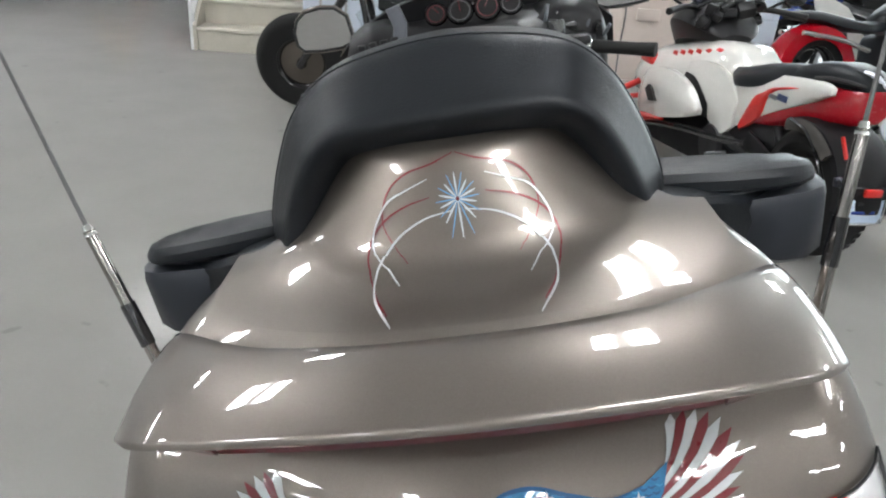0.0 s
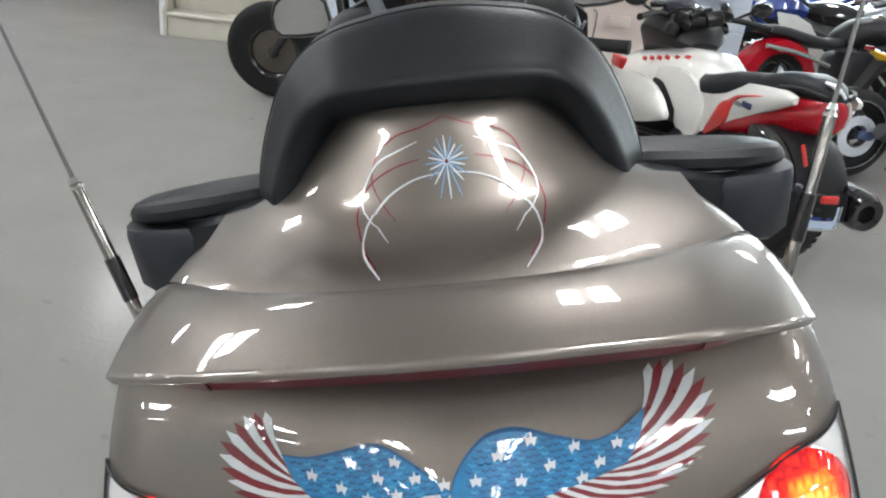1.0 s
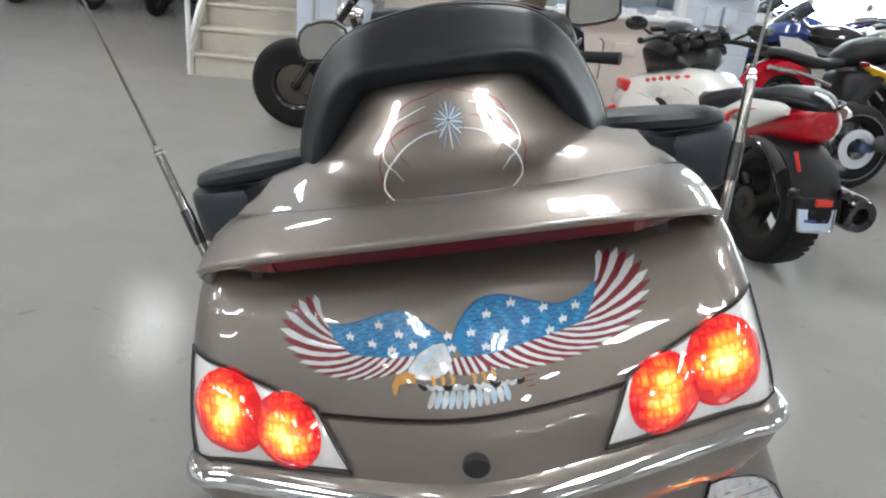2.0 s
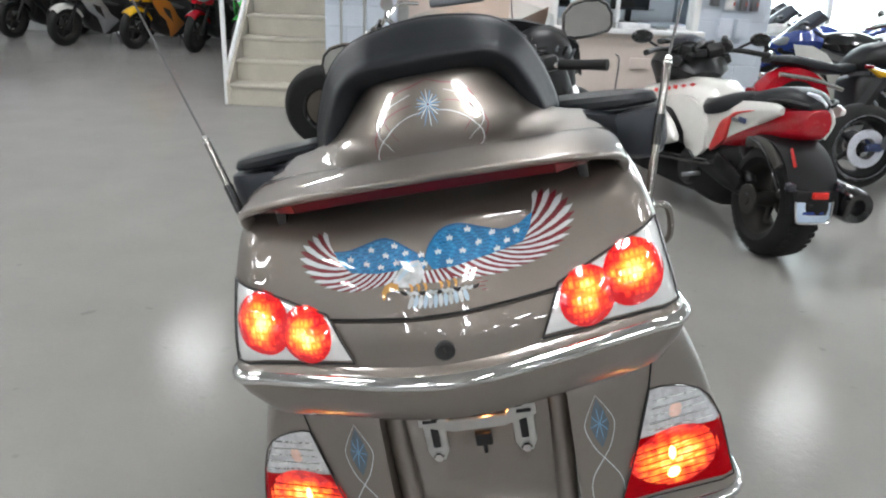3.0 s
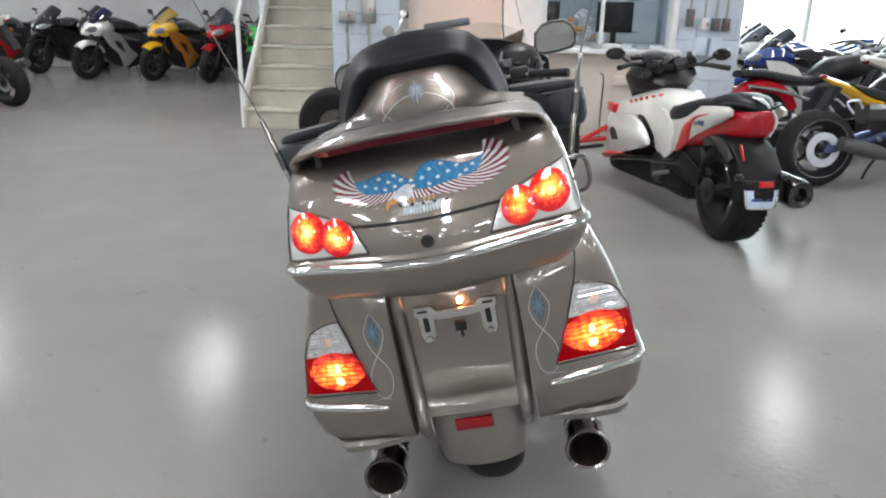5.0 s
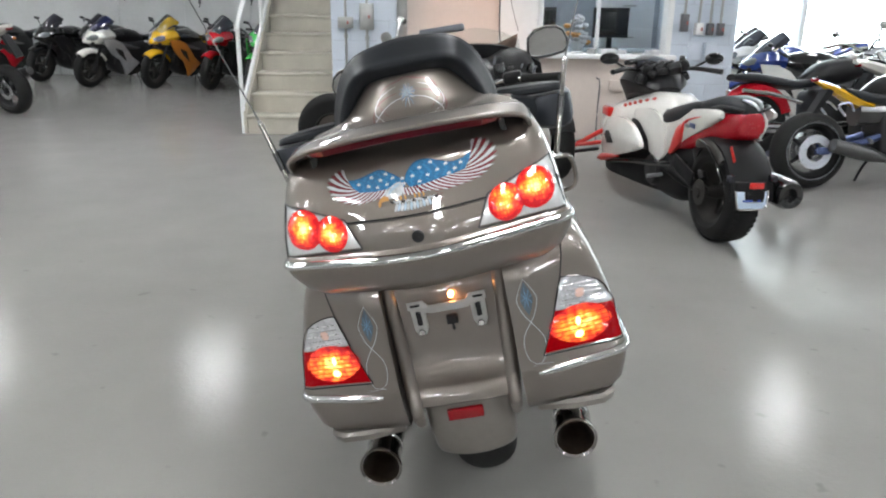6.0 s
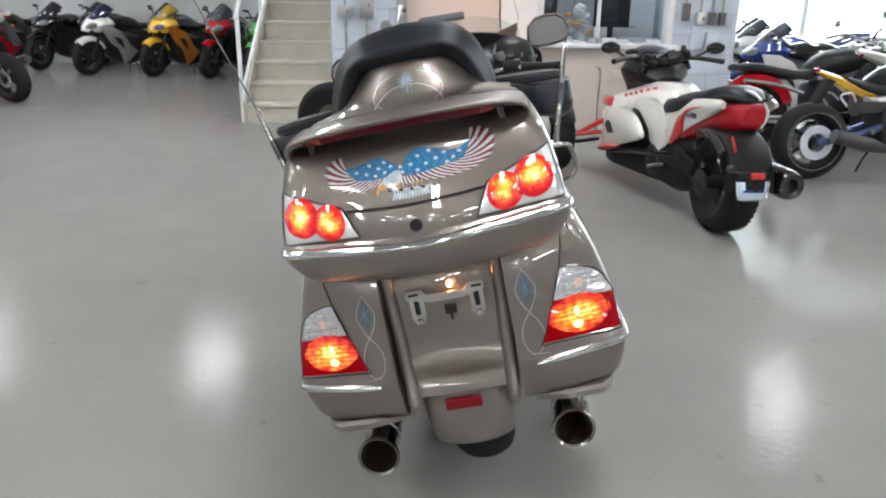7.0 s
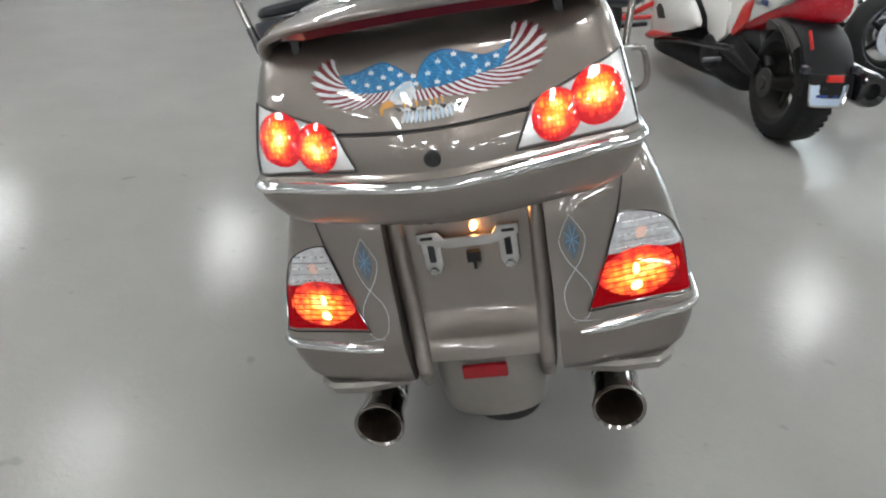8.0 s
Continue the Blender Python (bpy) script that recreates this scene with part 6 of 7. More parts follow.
def sport_bike(label, m, c1, c2, c3=None, rim=None, lean=-9.0, group="row of parked sports motorcycles", naked=False, screen=None, lift=0.0, tank=None):
    """A faired sports motorcycle; its origin is on the ground under the rear axle, y forward."""
    c3, rim = c3 or c1, rim or M["dark"]
    t = thing("sports_motorcycle", label, "motorcycle", m @ pose(0, 0, 0, 0, lean, 0), group)
    wheel("rear tyre", t, (0, 0, 0.305), 0.305, 0.19, rim, disc=0.11)
    wheel("front tyre", t, (0, 1.40, 0.30), 0.30, 0.12, M["flat_black"] if not naked else rim, disc=0.13 if naked else None, steer=6)
    for s in (-1, 1):
        part("swing_arm", tube([(s * 0.11, 0.0, 0.30), (s * 0.11, 0.25, 0.34), (s * 0.10, 0.52, 0.42)], [0.022, 0.032, 0.03], n=8), M["alloy"] if not naked else M["blue_disc"], t)
        part("fork_leg", tube([(s * 0.092, 1.40, 0.29), (s * 0.10, 1.28, 0.62), (s * 0.105, 1.17, 0.92)], [0.028, 0.024, 0.02], n=10), M["plastic"], t)
        part("handlebar", tube([(s * 0.08, 1.13, 0.93), (s * 0.20, 1.09, 0.92), (s * 0.33, 1.02, 0.90)], [0.013, 0.013, 0.018, 0.018], n=8), M["plastic"], t)
        st = part("mirror", hull([(1.26, 0.03, 1.005, 1.03), (1.24, 0.05, 1.0, 1.04), (1.21, 0.045, 1.005, 1.035)], sub=2), M["plastic"], t)
        for v in st.data.vertices:
            v.co.x += s * 0.25
        part("mirror_stalk", tube([(s * 0.14, 1.28, 0.96), (s * 0.19, 1.26, 1.0), (s * 0.22, 1.24, 1.015)], 0.010, n=6), M["plastic"], t)
        if not naked:
            # upper side panel, then the cut-out lower panel
            for nm, outline, out in (("side_fairing", [(0.62, 0.40), (0.80, 0.25), (0.90, 0.20), (0.93, 0.30), (1.02, 0.46), (1.16, 0.56), (1.26, 0.70), (1.30, 0.80), (1.12, 0.80), (0.98, 0.74), (0.86, 0.60), (0.80, 0.52)], 0.0),
                                     ("lower_panel", [(0.40, 0.30), (0.62, 0.22), (0.80, 0.19), (0.88, 0.22), (0.78, 0.33), (0.62, 0.37)], -0.012)):
                pl = prism(outline, 0.03, bevel=0.008)
                for v in pl.verts:
                    y, z = v.co.x, v.co.z
                    v.co = Vector((s * (0.185 + out + v.co.y + 0.05 * math.sin(math.pi * (y - 0.45) / 0.85) - 0.10 * max(0, 0.55 - z)), y, z))
                part(nm, pl, c2 if nm == "side_fairing" else M["gloss"], t)
            part("side_vent", prism([(0.90, 0.44), (1.04, 0.56), (1.10, 0.66), (0.98, 0.62)], 0.02, m=pose(s * 0.238 + 0.0, 0, 0, 0, 0, 90)), M["flat_black"], t)
        part("rear_set", tube([(s * 0.13, 0.42, 0.40), (s * 0.20, 0.40, 0.38)], 0.014, n=6), M["alloy"], t)
        if not naked:
            part("turn_signal", hull([(-0.16, 0.01, 0.74, 0.76), (-0.18, 0.03, 0.73, 0.77), (-0.21, 0.02, 0.735, 0.765)], sub=2), M["amber"], t).location = (s * 0.12, 0.02, lift)
    part("engine", box(0.30, 0.46, 0.36, (0, 0.74, 0.44), 0.05, 3), M["dark"], t, angle=50)
    if naked:
        for k in range(5):
            part("cooling_fin", box(0.33, 0.30, 0.012, (0, 0.82, 0.40 + 0.045 * k), 0.004, 1), M["alloy"], t)
    else:
        part("engine_cover", hull([(0.30, 0.09, 0.34, 0.72), (0.45, 0.15, 0.24, 0.76), (0.70, 0.17, 0.18, 0.77), (0.95, 0.165, 0.22, 0.78), (1.10, 0.10, 0.40, 0.82)]), M["dark"], t, angle=50)
    part("radiator", box(0.32, 0.05, 0.26, (0, 1.06, 0.52), 0.01), M["dark"], t)
    nose = part("nose_fairing", hull([(1.02, 0.16, 0.74, 0.90), (1.12, 0.205, 0.70, 0.97), (1.24, 0.20, 0.68, 0.965), (1.34, 0.165, 0.69, 0.91), (1.43, 0.105, 0.70, 0.835), (1.50, 0.035, 0.715, 0.765)], WEDGE, 2), c1, t, angle=30)
    for s in (-1, 1):
        hl = hull([(1.30, 0.030, 0.80, 0.835), (1.36, 0.058, 0.775, 0.86), (1.42, 0.050, 0.755, 0.835), (1.475, 0.018, 0.755, 0.785)], sub=2)
        for q in hl.verts:
            q.co.x += s * (0.112 - 0.50 * (q.co.y - 1.33))
        eye = part("headlight", hl, M["head_dark"], nose, "dark headlight glass", angle=60)
        part("headlight_bulb", lathe([(0.0, 1.482), (0.024, 1.472), (0.030, 1.44), (0.0, 1.43)], 12, "y", (s * 0.050, 0, 0.785)), M["head_glass"], eye)
        part("air_duct", box(0.06, 0.05, 0.055, (s * 0.085, 1.40, 0.715), 0.012), M["flat_black"], nose)
        part("cheek_gap", prism([(1.06, 0.76), (1.20, 0.72), (1.34, 0.745), (1.22, 0.77), (1.10, 0.80)], 0.012, m=pose(s * 0.192, 0, 0, 0, 0, 90)), M["flat_black"], nose)
    part("chin", hull([(1.14, 0.13, 0.60, 0.70), (1.28, 0.11, 0.62, 0.72), (1.42, 0.05, 0.69, 0.73)], sub=2), M["plastic"], t, angle=60)
    scr = []
    for k in range(9):
        a = -1 + k / 4
        scr.append([Vector((0.165 * a * (1 - 0.3 * f), 1.37 - 0.27 * f - 0.09 * a * a, 0.905 + 0.225 * f - 0.075 * a * a + d)) for f, d in ((0, 0), (0.4, 0.02), (0.8, 0.015), (1.0, 0), (1.0, -0.006), (0.5, 0.006), (0, -0.008))])
    part("windscreen", loft(scr), screen or M["smoke"], t, "curved screen", angle=70)
    part("front_fender", fender_arc(0.335, 0.078, 50, 152, (0, 1.40, 0.30), deep=0.035), c1, t, angle=60)
    part("fuel_tank", hull([(0.40, 0.08, 0.70, 0.78), (0.52, 0.115, 0.68, 0.87), (0.70, 0.145, 0.68, 0.92), (0.88, 0.14, 0.70, 0.91), (1.02, 0.10, 0.74, 0.88)], WEDGE, 2), tank or M["gloss"], t, angle=40)
    part("frame", hull([(0.35, 0.10, 0.50, 0.70), (0.60, 0.16, 0.52, 0.70), (0.90, 0.17, 0.58, 0.74), (1.12, 0.08, 0.66, 0.84)], WEDGE, 2), M["gunmetal"], t, angle=40)
    part("seat", hull([(0.22, 0.08, 0.77, 0.81), (0.34, 0.12, 0.70, 0.78), (0.52, 0.13, 0.66, 0.76), (0.66, 0.09, 0.68, 0.80)] if naked else [(-0.02, 0.08, 0.79, 0.86), (0.10, 0.12, 0.75, 0.83), (0.26, 0.13, 0.72, 0.80), (0.44, 0.09, 0.72, 0.82)]), M["vinyl"], t, angle=60)
    ty = 0.30 if naked else 0.0
    if naked:
        tail = [(0.0, 0.02, 0.835, 0.862), (0.12, 0.06, 0.765, 0.83), (0.28, 0.095, 0.67, 0.775), (0.46, 0.11, 0.58, 0.70)]
    else:
        tail = [(-0.34, 0.03, 0.90 + lift, 0.945 + lift), (-0.18, 0.09, 0.83 + lift, 0.935 + lift), (0.0, 0.115, 0.76 + 0.7 * lift, 0.88 + 0.7 * lift), (0.20, 0.12, 0.70 + 0.3 * lift, 0.79 + 0.3 * lift), (0.40, 0.10, 0.66, 0.75)]
    part("tail_cowl", hull(tail, WEDGE, 2), c3, t, angle=35)
    if naked:
        for s in (-1, 1):
            part("grab_bracket", tube([(s * 0.11, 0.28, 0.62), (s * 0.14, 0.22, 0.68), (s * 0.13, 0.14, 0.66), (s * 0.13, 0.20, 0.58)], 0.009, n=6), M["disc_white"], t)
    if not naked:
        part("pillion_pad", hull([(y + ty, hw, lo + lift, hi + lift) for y, hw, lo, hi in ((-0.22, 0.05, 0.915, 0.945), (-0.12, 0.085, 0.885, 0.935), (0.0, 0.09, 0.85, 0.905))]), M["vinyl"], t)
    part("tail_light", box(0.08, 0.03, 0.03, (0, -0.30 + ty, 0.885 + lift), 0.01), M["reflector"], t)
    part("mudguard", prism([(-0.16 + ty, 0.80 + lift), (-0.21 + ty, 0.82 + lift), (-0.36 + ty, 0.56 + lift), (-0.33 + ty, 0.55 + lift)], 0.10, m=pose(0.05, 0, 0, 0, 0, 90)), M["plastic"], t)
    part("exhaust", tube([(0.14, 0.66, 0.22), (0.17, 0.50, 0.26), (0.19, 0.30, 0.31), (0.20, 0.08, 0.36)] if naked else [(0.14, 0.50, 0.30), (0.17, 0.30, 0.36), (0.19, 0.10, 0.42), (0.20, -0.18, 0.50)], [0.025, 0.03, 0.056, 0.058, 0.052], n=14), M["gunmetal"], t, "dark metal silencer")
    part("chain_guard", box(0.015, 0.44, 0.05, (-0.12, 0.22, 0.37), 0.006), M["plastic"], t)
    part("side_stand", tube([(-0.12, 0.62, 0.24), (-0.20, 0.60, 0.12), (-0.265, 0.58, -0.036)], 0.011, n=8), M["dark"], t)
    return t


def cruiser(label, m, col, tyre_r=0.33, tyre_w=0.15, lean=-9.0, group="row of parked cruisers", bare=False, tank=None):
    """A cruiser with round fenders; its origin is on the ground under the rear axle, y forward."""
    t = thing("cruiser_motorcycle", label, "motorcycle", m @ pose(0, 0, 0, 0, lean, 0), group)
    wheel("fat rear tyre", t, (0, 0, tyre_r), tyre_r, tyre_w + 0.03, M["gloss"], rim_r=0.19)
    wheel("fat front tyre", t, (0, 1.62, tyre_r), tyre_r, tyre_w, M["gloss"], rim_r=0.17 if bare else 0.19, disc=None if bare else 0.14)
    part("rear_fender", fender_arc(tyre_r + 0.045, 0.115, 15, 175, (0, 0, tyre_r), 0.012, 20, 0.10), col, t, angle=60)
    if bare:
        for s in (-1, 1):
            part("hub_cover", lathe([(0.0, s * 0.05), (0.08, s * 0.05), (0.15, s * 0.03), (0.15, s * 0.02), (0.0, s * 0.02)], 28, "x", (0, 1.62, tyre_r)), M["dull_bronze"], t, "dull bronze wheel cover")
    else:
        part("front_fender", fender_arc(tyre_r + 0.035, 0.09, 50, 165, (0, 1.62, tyre_r), 0.012, 20), col, t, angle=60)
    part("tail_light", box(0.11, 0.05, 0.06, (0, -0.37, 0.48), 0.02), M["reflector"], t)
    part("seat", hull([(-0.25, 0.08, 0.72, 0.78), (-0.05, 0.13, 0.70, 0.79), (0.15, 0.14, 0.66, 0.76), (0.38, 0.16, 0.63, 0.72), (0.55, 0.11, 0.64, 0.74)]), M["vinyl"], t, angle=60)
    part("fuel_tank", hull([(0.50, 0.07, 0.66, 0.76), (0.66, 0.15, 0.66, 0.88), (0.88, 0.165, 0.68, 0.93), (1.08, 0.10, 0.74, 0.90)]), tank or col, t, angle=60)
    part("engine", box(0.36, 0.48, 0.42, (0, 0.78, 0.42), 0.07, 3), M["dark"], t, angle=50)
    for k in range(2):
        part("cylinder", tube([(0, 0.72 + 0.12 * k, 0.5), (0, 0.62 + 0.34 * k, 0.74)], 0.085, n=14), M["alloy"], t)
    for s in (-1, 1):
        part("fork_leg", tube([(s * 0.11, 1.62, tyre_r), (s * 0.115, 1.38, 0.70), (s * 0.12, 1.20, 0.98)], 0.026, n=10), M["gloss"] if bare else M["chrome"], t)
        part("handlebar", tube([(s * 0.05, 1.16, 1.0), (s * 0.22, 1.10, 1.08), (s * 0.40, 0.98, 1.06)], [0.014, 0.014, 0.018], n=8), M["chrome"], t)
        part("mirror", tube([(s * 0.24, 1.10, 1.09), (s * 0.30, 1.08, 1.18), (s * 0.34, 1.07, 1.20)], [0.008, 0.01, 0.045], n=10), M["chrome"], t)
        part("frame_tube", tube([(s * 0.12, 0.0, tyre_r), (s * 0.14, 0.4, 0.28), (s * 0.14, 1.0, 0.24), (s * 0.07, 1.20, 0.85)], 0.022, n=8), M["gloss"], t)
        part("saddle_rail", tube([(s * 0.15, -0.2, 0.62), (s * 0.17, 0.1, 0.58), (s * 0.16, 0.4, 0.50)], 0.02, n=8), M["chrome"], t)
    part("headlight", lathe([(0.0, 1.34), (0.05, 1.32), (0.085, 1.27), (0.085, 1.24), (0.05, 1.15), (0.0, 1.14)], 20, "y", (0, 0, 0.86)), M["chrome"], t)
    part("exhaust", tube([(0.20, 0.85, 0.30), (0.22, 0.4, 0.26), (0.23, -0.30, 0.27)], [0.03, 0.04, 0.048], n=12), M["chrome"], t, "long chrome exhaust")
    part("side_stand", tube([(-0.14, 0.70, 0.24), (-0.22, 0.68, 0.12), (-0.28, 0.66, -0.038)], 0.011, n=8), M["dark"], t)
    return t


def roadster(m):
    """A three-wheeled roadster seen from behind; its origin is on the ground under the rear wheel, y forward."""
    t = thing("three_wheel_roadster", "white and red three-wheeled roadster with black seat and handlebar", "roadster", m)
    tyre = wheel("wide black rear tyre", t, (-0.045, 0, 0.31), 0.31, 0.215, M["flat_black"], rim_r=0.185)
    for k in range(44):
        a = 2 * math.pi * k / 44
        for s in (-1, 1):
            part("tread_block", box(0.072, 0.030, 0.004, (s * 0.045, 0, 0), 0.001, 1, m=Matrix()), M["rubber"], tyre, m=pose(0, 0, 0, math.degrees(a), 0, 0) @ pose(0, 0, 0.3066, 0, s * 7, s * 14))
    for s in (-1, 1):
        wheel("black front tyre", t, (s * 0.62, 1.72, 0.29), 0.29, 0.17, M["gloss"], rim_r=0.19, steer=4)
        part("suspension_arm", tube([(s * 0.24, 1.62, 0.33), (s * 0.54, 1.68, 0.29)], 0.016, n=8), M["bright_red"], t, "red suspension arm")
        part("suspension_arm", tube([(s * 0.22, 1.80, 0.24), (s * 0.54, 1.74, 0.22)], 0.016, n=8), M["dark"], t)
        part("shock", tube([(s * 0.24, 1.66, 0.42), (s * 0.44, 1.70, 0.30)], 0.02, n=10), M["bright_red"], t)
        part("wheel_fender", fender_arc(0.325, 0.09, 20, 150, (s * 0.62, 1.72, 0.29)), M["plastic"], t, angle=60)
    # rear fender, plate and swing arm
    part("rear_fender", fender_arc(0.362, 0.130, 72, 176, (-0.040, 0.0, 0.31), 0.014, 20, 0.035), M["satin"], t, "black hugger over the wheel", angle=60)
    part("wheel_shield", fender_arc(0.330, 0.014, 66, 132, (-0.185, 0.0, 0.31), 0.02, 16, 0.012), M["shield"], t, "brownish grey wheel shield", angle=50)
    part("brake_line", tube([(-0.19, 0.10, 0.62), (-0.20, -0.04, 0.60), (-0.19, -0.14, 0.52), (-0.17, -0.20, 0.42)], 0.008, n=6), M["gloss"], t)
    for s in (-1, 1):
        part("swing_arm", tube([(s * 0.15, 0.0, 0.31), (s * 0.16, 0.3, 0.33), (s * 0.15, 0.62, 0.36)], [0.03, 0.045, 0.05], n=10), M["satin"], t)
    part("drive_sprocket", lathe([(0.0, -0.175), (0.03, -0.175), (0.035, -0.165), (0.078, -0.160), (0.080, -0.150), (0.0, -0.150)], 28, "x", (-0.045, 0, 0.31)), M["flat_black"], t)
    part("fender_stripe", box(0.010, 0.02, 0.10, (0, 0, 0), 0.004, m=pose(-0.150, -0.245, 0.592, -38, 0, 0)), M["bright_red"], t)
    hold = part("plate_holder", box(0.19, 0.05, 0.06, (-0.060, -0.315, 0.420), 0.012), M["plastic"], t)
    pl = part("number_plate", prism([(-0.098, 0.045), (0.098, 0.045), (0.088, -0.030), (0.072, -0.052), (-0.072, -0.052), (-0.088, -0.030)], 0.006, bevel=0.002), M["plate"], hold, "pale blue blank plate", m=pose(-0.060, -0.352, 0.352, -12, 0, 0))
    part("plate_bar", box(0.11, 0.004, 0.014, (0, -0.003, -0.008), 0.001), M["blue_gloss"], pl)
    part("plate_frame", tube([(-0.100, -0.004, 0.050), (-0.090, -0.004, -0.034), (-0.070, -0.004, -0.056), (0.070, -0.004, -0.056), (0.090, -0.004, -0.034), (0.100, -0.004, 0.050)], 0.006, n=8, per=2), M["chrome"], pl, "chrome plate frame")
    part("plate_notch", box(0.06, 0.008, 0.016, (0.0, -0.002, 0.030), 0.003), M["plastic"], pl)
    part("tail_reflector", box(0.085, 0.02, 0.036, (-0.035, -0.348, 0.430), 0.008), M["bright_red"], hold)
    for s in (-1, 1):
        part("turn_signal", hull([(-0.40, 0.012, -0.02, 0.02), (-0.375, 0.028, -0.025, 0.025), (-0.35, 0.02, -0.02, 0.02)], sub=2), M["smoke"], t).location = (-0.055 + s * 0.13, 0.05, 0.470)
    part("silencer", lathe([(0.0, -0.30), (0.035, -0.30), (0.042, -0.34), (0.075, -0.35), (0.088, -0.32), (0.090, 0.02), (0.075, 0.06), (0.0, 0.06)], 24, "y", (0.185, 0, 0.365)), M["gloss"], t, "black silencer")
    # rear bodywork: red tail over white, black seat
    part("tail_body", hull([(-0.165, 0.050, 0.715, 0.805), (-0.150, 0.085, 0.670, 0.815), (-0.07, 0.125, 0.630, 0.818), (0.03, 0.150, 0.605, 0.812), (0.14, 0.168, 0.575, 0.795), (0.34, 0.185, 0.500, 0.750), (0.56, 0.165, 0.430, 0.69)]), M["red_gloss"], t, "red gloss tail", angle=60)
    for s in (-1, 1):
        part("white_panel", hull_strip(s, [(-0.10, 0.775, 0.806), (-0.05, 0.752, 0.818), (0.04, 0.708, 0.812), (0.20, 0.633, 0.790), (0.32, 0.574, 0.766), (0.45, 0.500, 0.722), (0.58, 0.440, 0.68), (0.70, 0.44, 0.66)], 0.188), M["white_gloss"], t, "white side panel", angle=60)
        part("red_flash", hull_strip(s, [(0.02, 0.772, 0.780), (0.14, 0.738, 0.756), (0.25, 0.704, 0.728), (0.30, 0.650, 0.714), (0.35, 0.560, 0.694), (0.43, 0.495, 0.655), (0.51, 0.445, 0.50)], 0.199), M["bright_red"], t, "bright red flash", angle=60)
        badge = part("badge", box(0.006, 0.075, 0.030, (s * 0.203, 0.185, 0.690), 0.002), M["blue_disc"], t, "small blue and grey badge")
        part("badge_bar", box(0.006, 0.065, 0.022, (s * 0.203, 0.262, 0.678), 0.002), M["alloy"], badge)
        part("grab_handle", tube([(s * 0.155, 0.06, 0.815), (s * 0.150, -0.04, 0.835), (s * 0.11, -0.11, 0.835), (s * 0.06, -0.150, 0.825)], [0.008, 0.011, 0.011, 0.008], n=8), M["plastic"], t)
    part("tail_corner", tube([(0.052, -0.165, 0.812), (0.085, -0.152, 0.745), (0.058, -0.150, 0.662)], [0.005, 0.012, 0.005], n=8), M["white_gloss"], t)
    # pale bar modelled in place of a white highlight behind the seat
    part("seat_end", tube([(-0.055, -0.105, 0.884), (-0.010, -0.135, 0.866), (0.030, -0.158, 0.828)], [0.006, 0.013, 0.007], n=8), M["disc_white"], t, "pale streak imitating a highlight behind the seat")
    part("rider_seat", hull([(0.16, 0.14, 0.75, 0.845), (0.28, 0.19, 0.72, 0.832), (0.46, 0.206, 0.655, 0.800), (0.62, 0.200, 0.625, 0.752), (0.70, 0.17, 0.625, 0.735), (0.82, 0.10, 0.66, 0.76)]), M["vinyl"], t, "black seat", angle=60)
    part("pillion_seat", hull([(-0.155, 0.05, 0.80, 0.845), (-0.07, 0.105, 0.79, 0.880), (0.05, 0.140, 0.785, 0.892), (0.16, 0.155, 0.775, 0.868), (0.28, 0.15, 0.75, 0.825)]), M["vinyl"], t, angle=60)
    # front bodywork
    body = part("front_body", hull([(0.60, 0.12, 0.44, 0.68), (0.70, 0.160, 0.40, 0.77), (0.82, 0.185, 0.40, 0.815), (1.0, 0.20, 0.40, 0.81), (1.16, 0.215, 0.40, 0.785), (1.4, 0.235, 0.36, 0.73), (1.65, 0.245, 0.32, 0.66), (1.85, 0.2, 0.30, 0.57), (2.02, 0.12, 0.32, 0.48), (2.10, 0.05, 0.36, 0.43)]), M["white_gloss"], t, "white gloss front body", angle=60)
    skin = BVHTree.FromPolygons([v.co for v in body.data.vertices], [tuple(q.vertices) for q in body.data.polygons])
    for s in (-1, 1):
        part("shoulder_panel", hull_strip(s, [(0.56, 0.44, 0.58), (0.66, 0.372, 0.66), (0.78, 0.41, 0.70), (0.92, 0.475, 0.70), (1.05, 0.53, 0.68), (1.16, 0.57, 0.65)], 0.212, bulge=0.012), M["white_gloss"], t, "white shoulder panel", angle=60)
        part("cheek_panel", hull_strip(s, [(0.78, 0.44, 0.47), (0.88, 0.40, 0.54), (1.0, 0.36, 0.58), (1.15, 0.32, 0.595), (1.32, 0.27, 0.58), (1.46, 0.235, 0.545), (1.54, 0.25, 0.48)], 0.29, bulge=0.035), M["white_gloss"], t, "white cheek panel with a black vent", angle=60)
        part("vent", prism([(1.20, 0.40), (1.26, 0.455), (1.32, 0.475), (1.35, 0.44), (1.28, 0.385)], 0.02, m=pose(s * 0.331 + 0.010, 0, 0, 0, 0, 90)), M["flat_black"], t)
        part("lower_flash", hull_strip(s, [(1.15, 0.30, 0.312), (1.30, 0.255, 0.295), (1.44, 0.215, 0.275), (1.55, 0.20, 0.235)], 0.318, bulge=0.02), M["bright_red"], t, angle=60)
        part("nose_marker", box(0.05, 0.16, 0.075, (s * 0.232, 1.60, 0.585), 0.016, 3), M["bright_red"], t, "red corner marker")
        # plain bars in place of the maker's lettering
        for k in range(6):
            y = 0.93 + 0.078 * k
            p, n, _, _ = skin.ray_cast(Vector((s * 0.8, y, 0.762 - 0.019 * k)), Vector((-s, 0, 0)))
            m = n.to_track_quat("X", "Z").to_matrix().to_4x4()
            m.translation = p
            part("letter_bar", box(0.006, 0.052, 0.024, (0, 0, 0), 0.001), M["bright_red"], t, m=m)
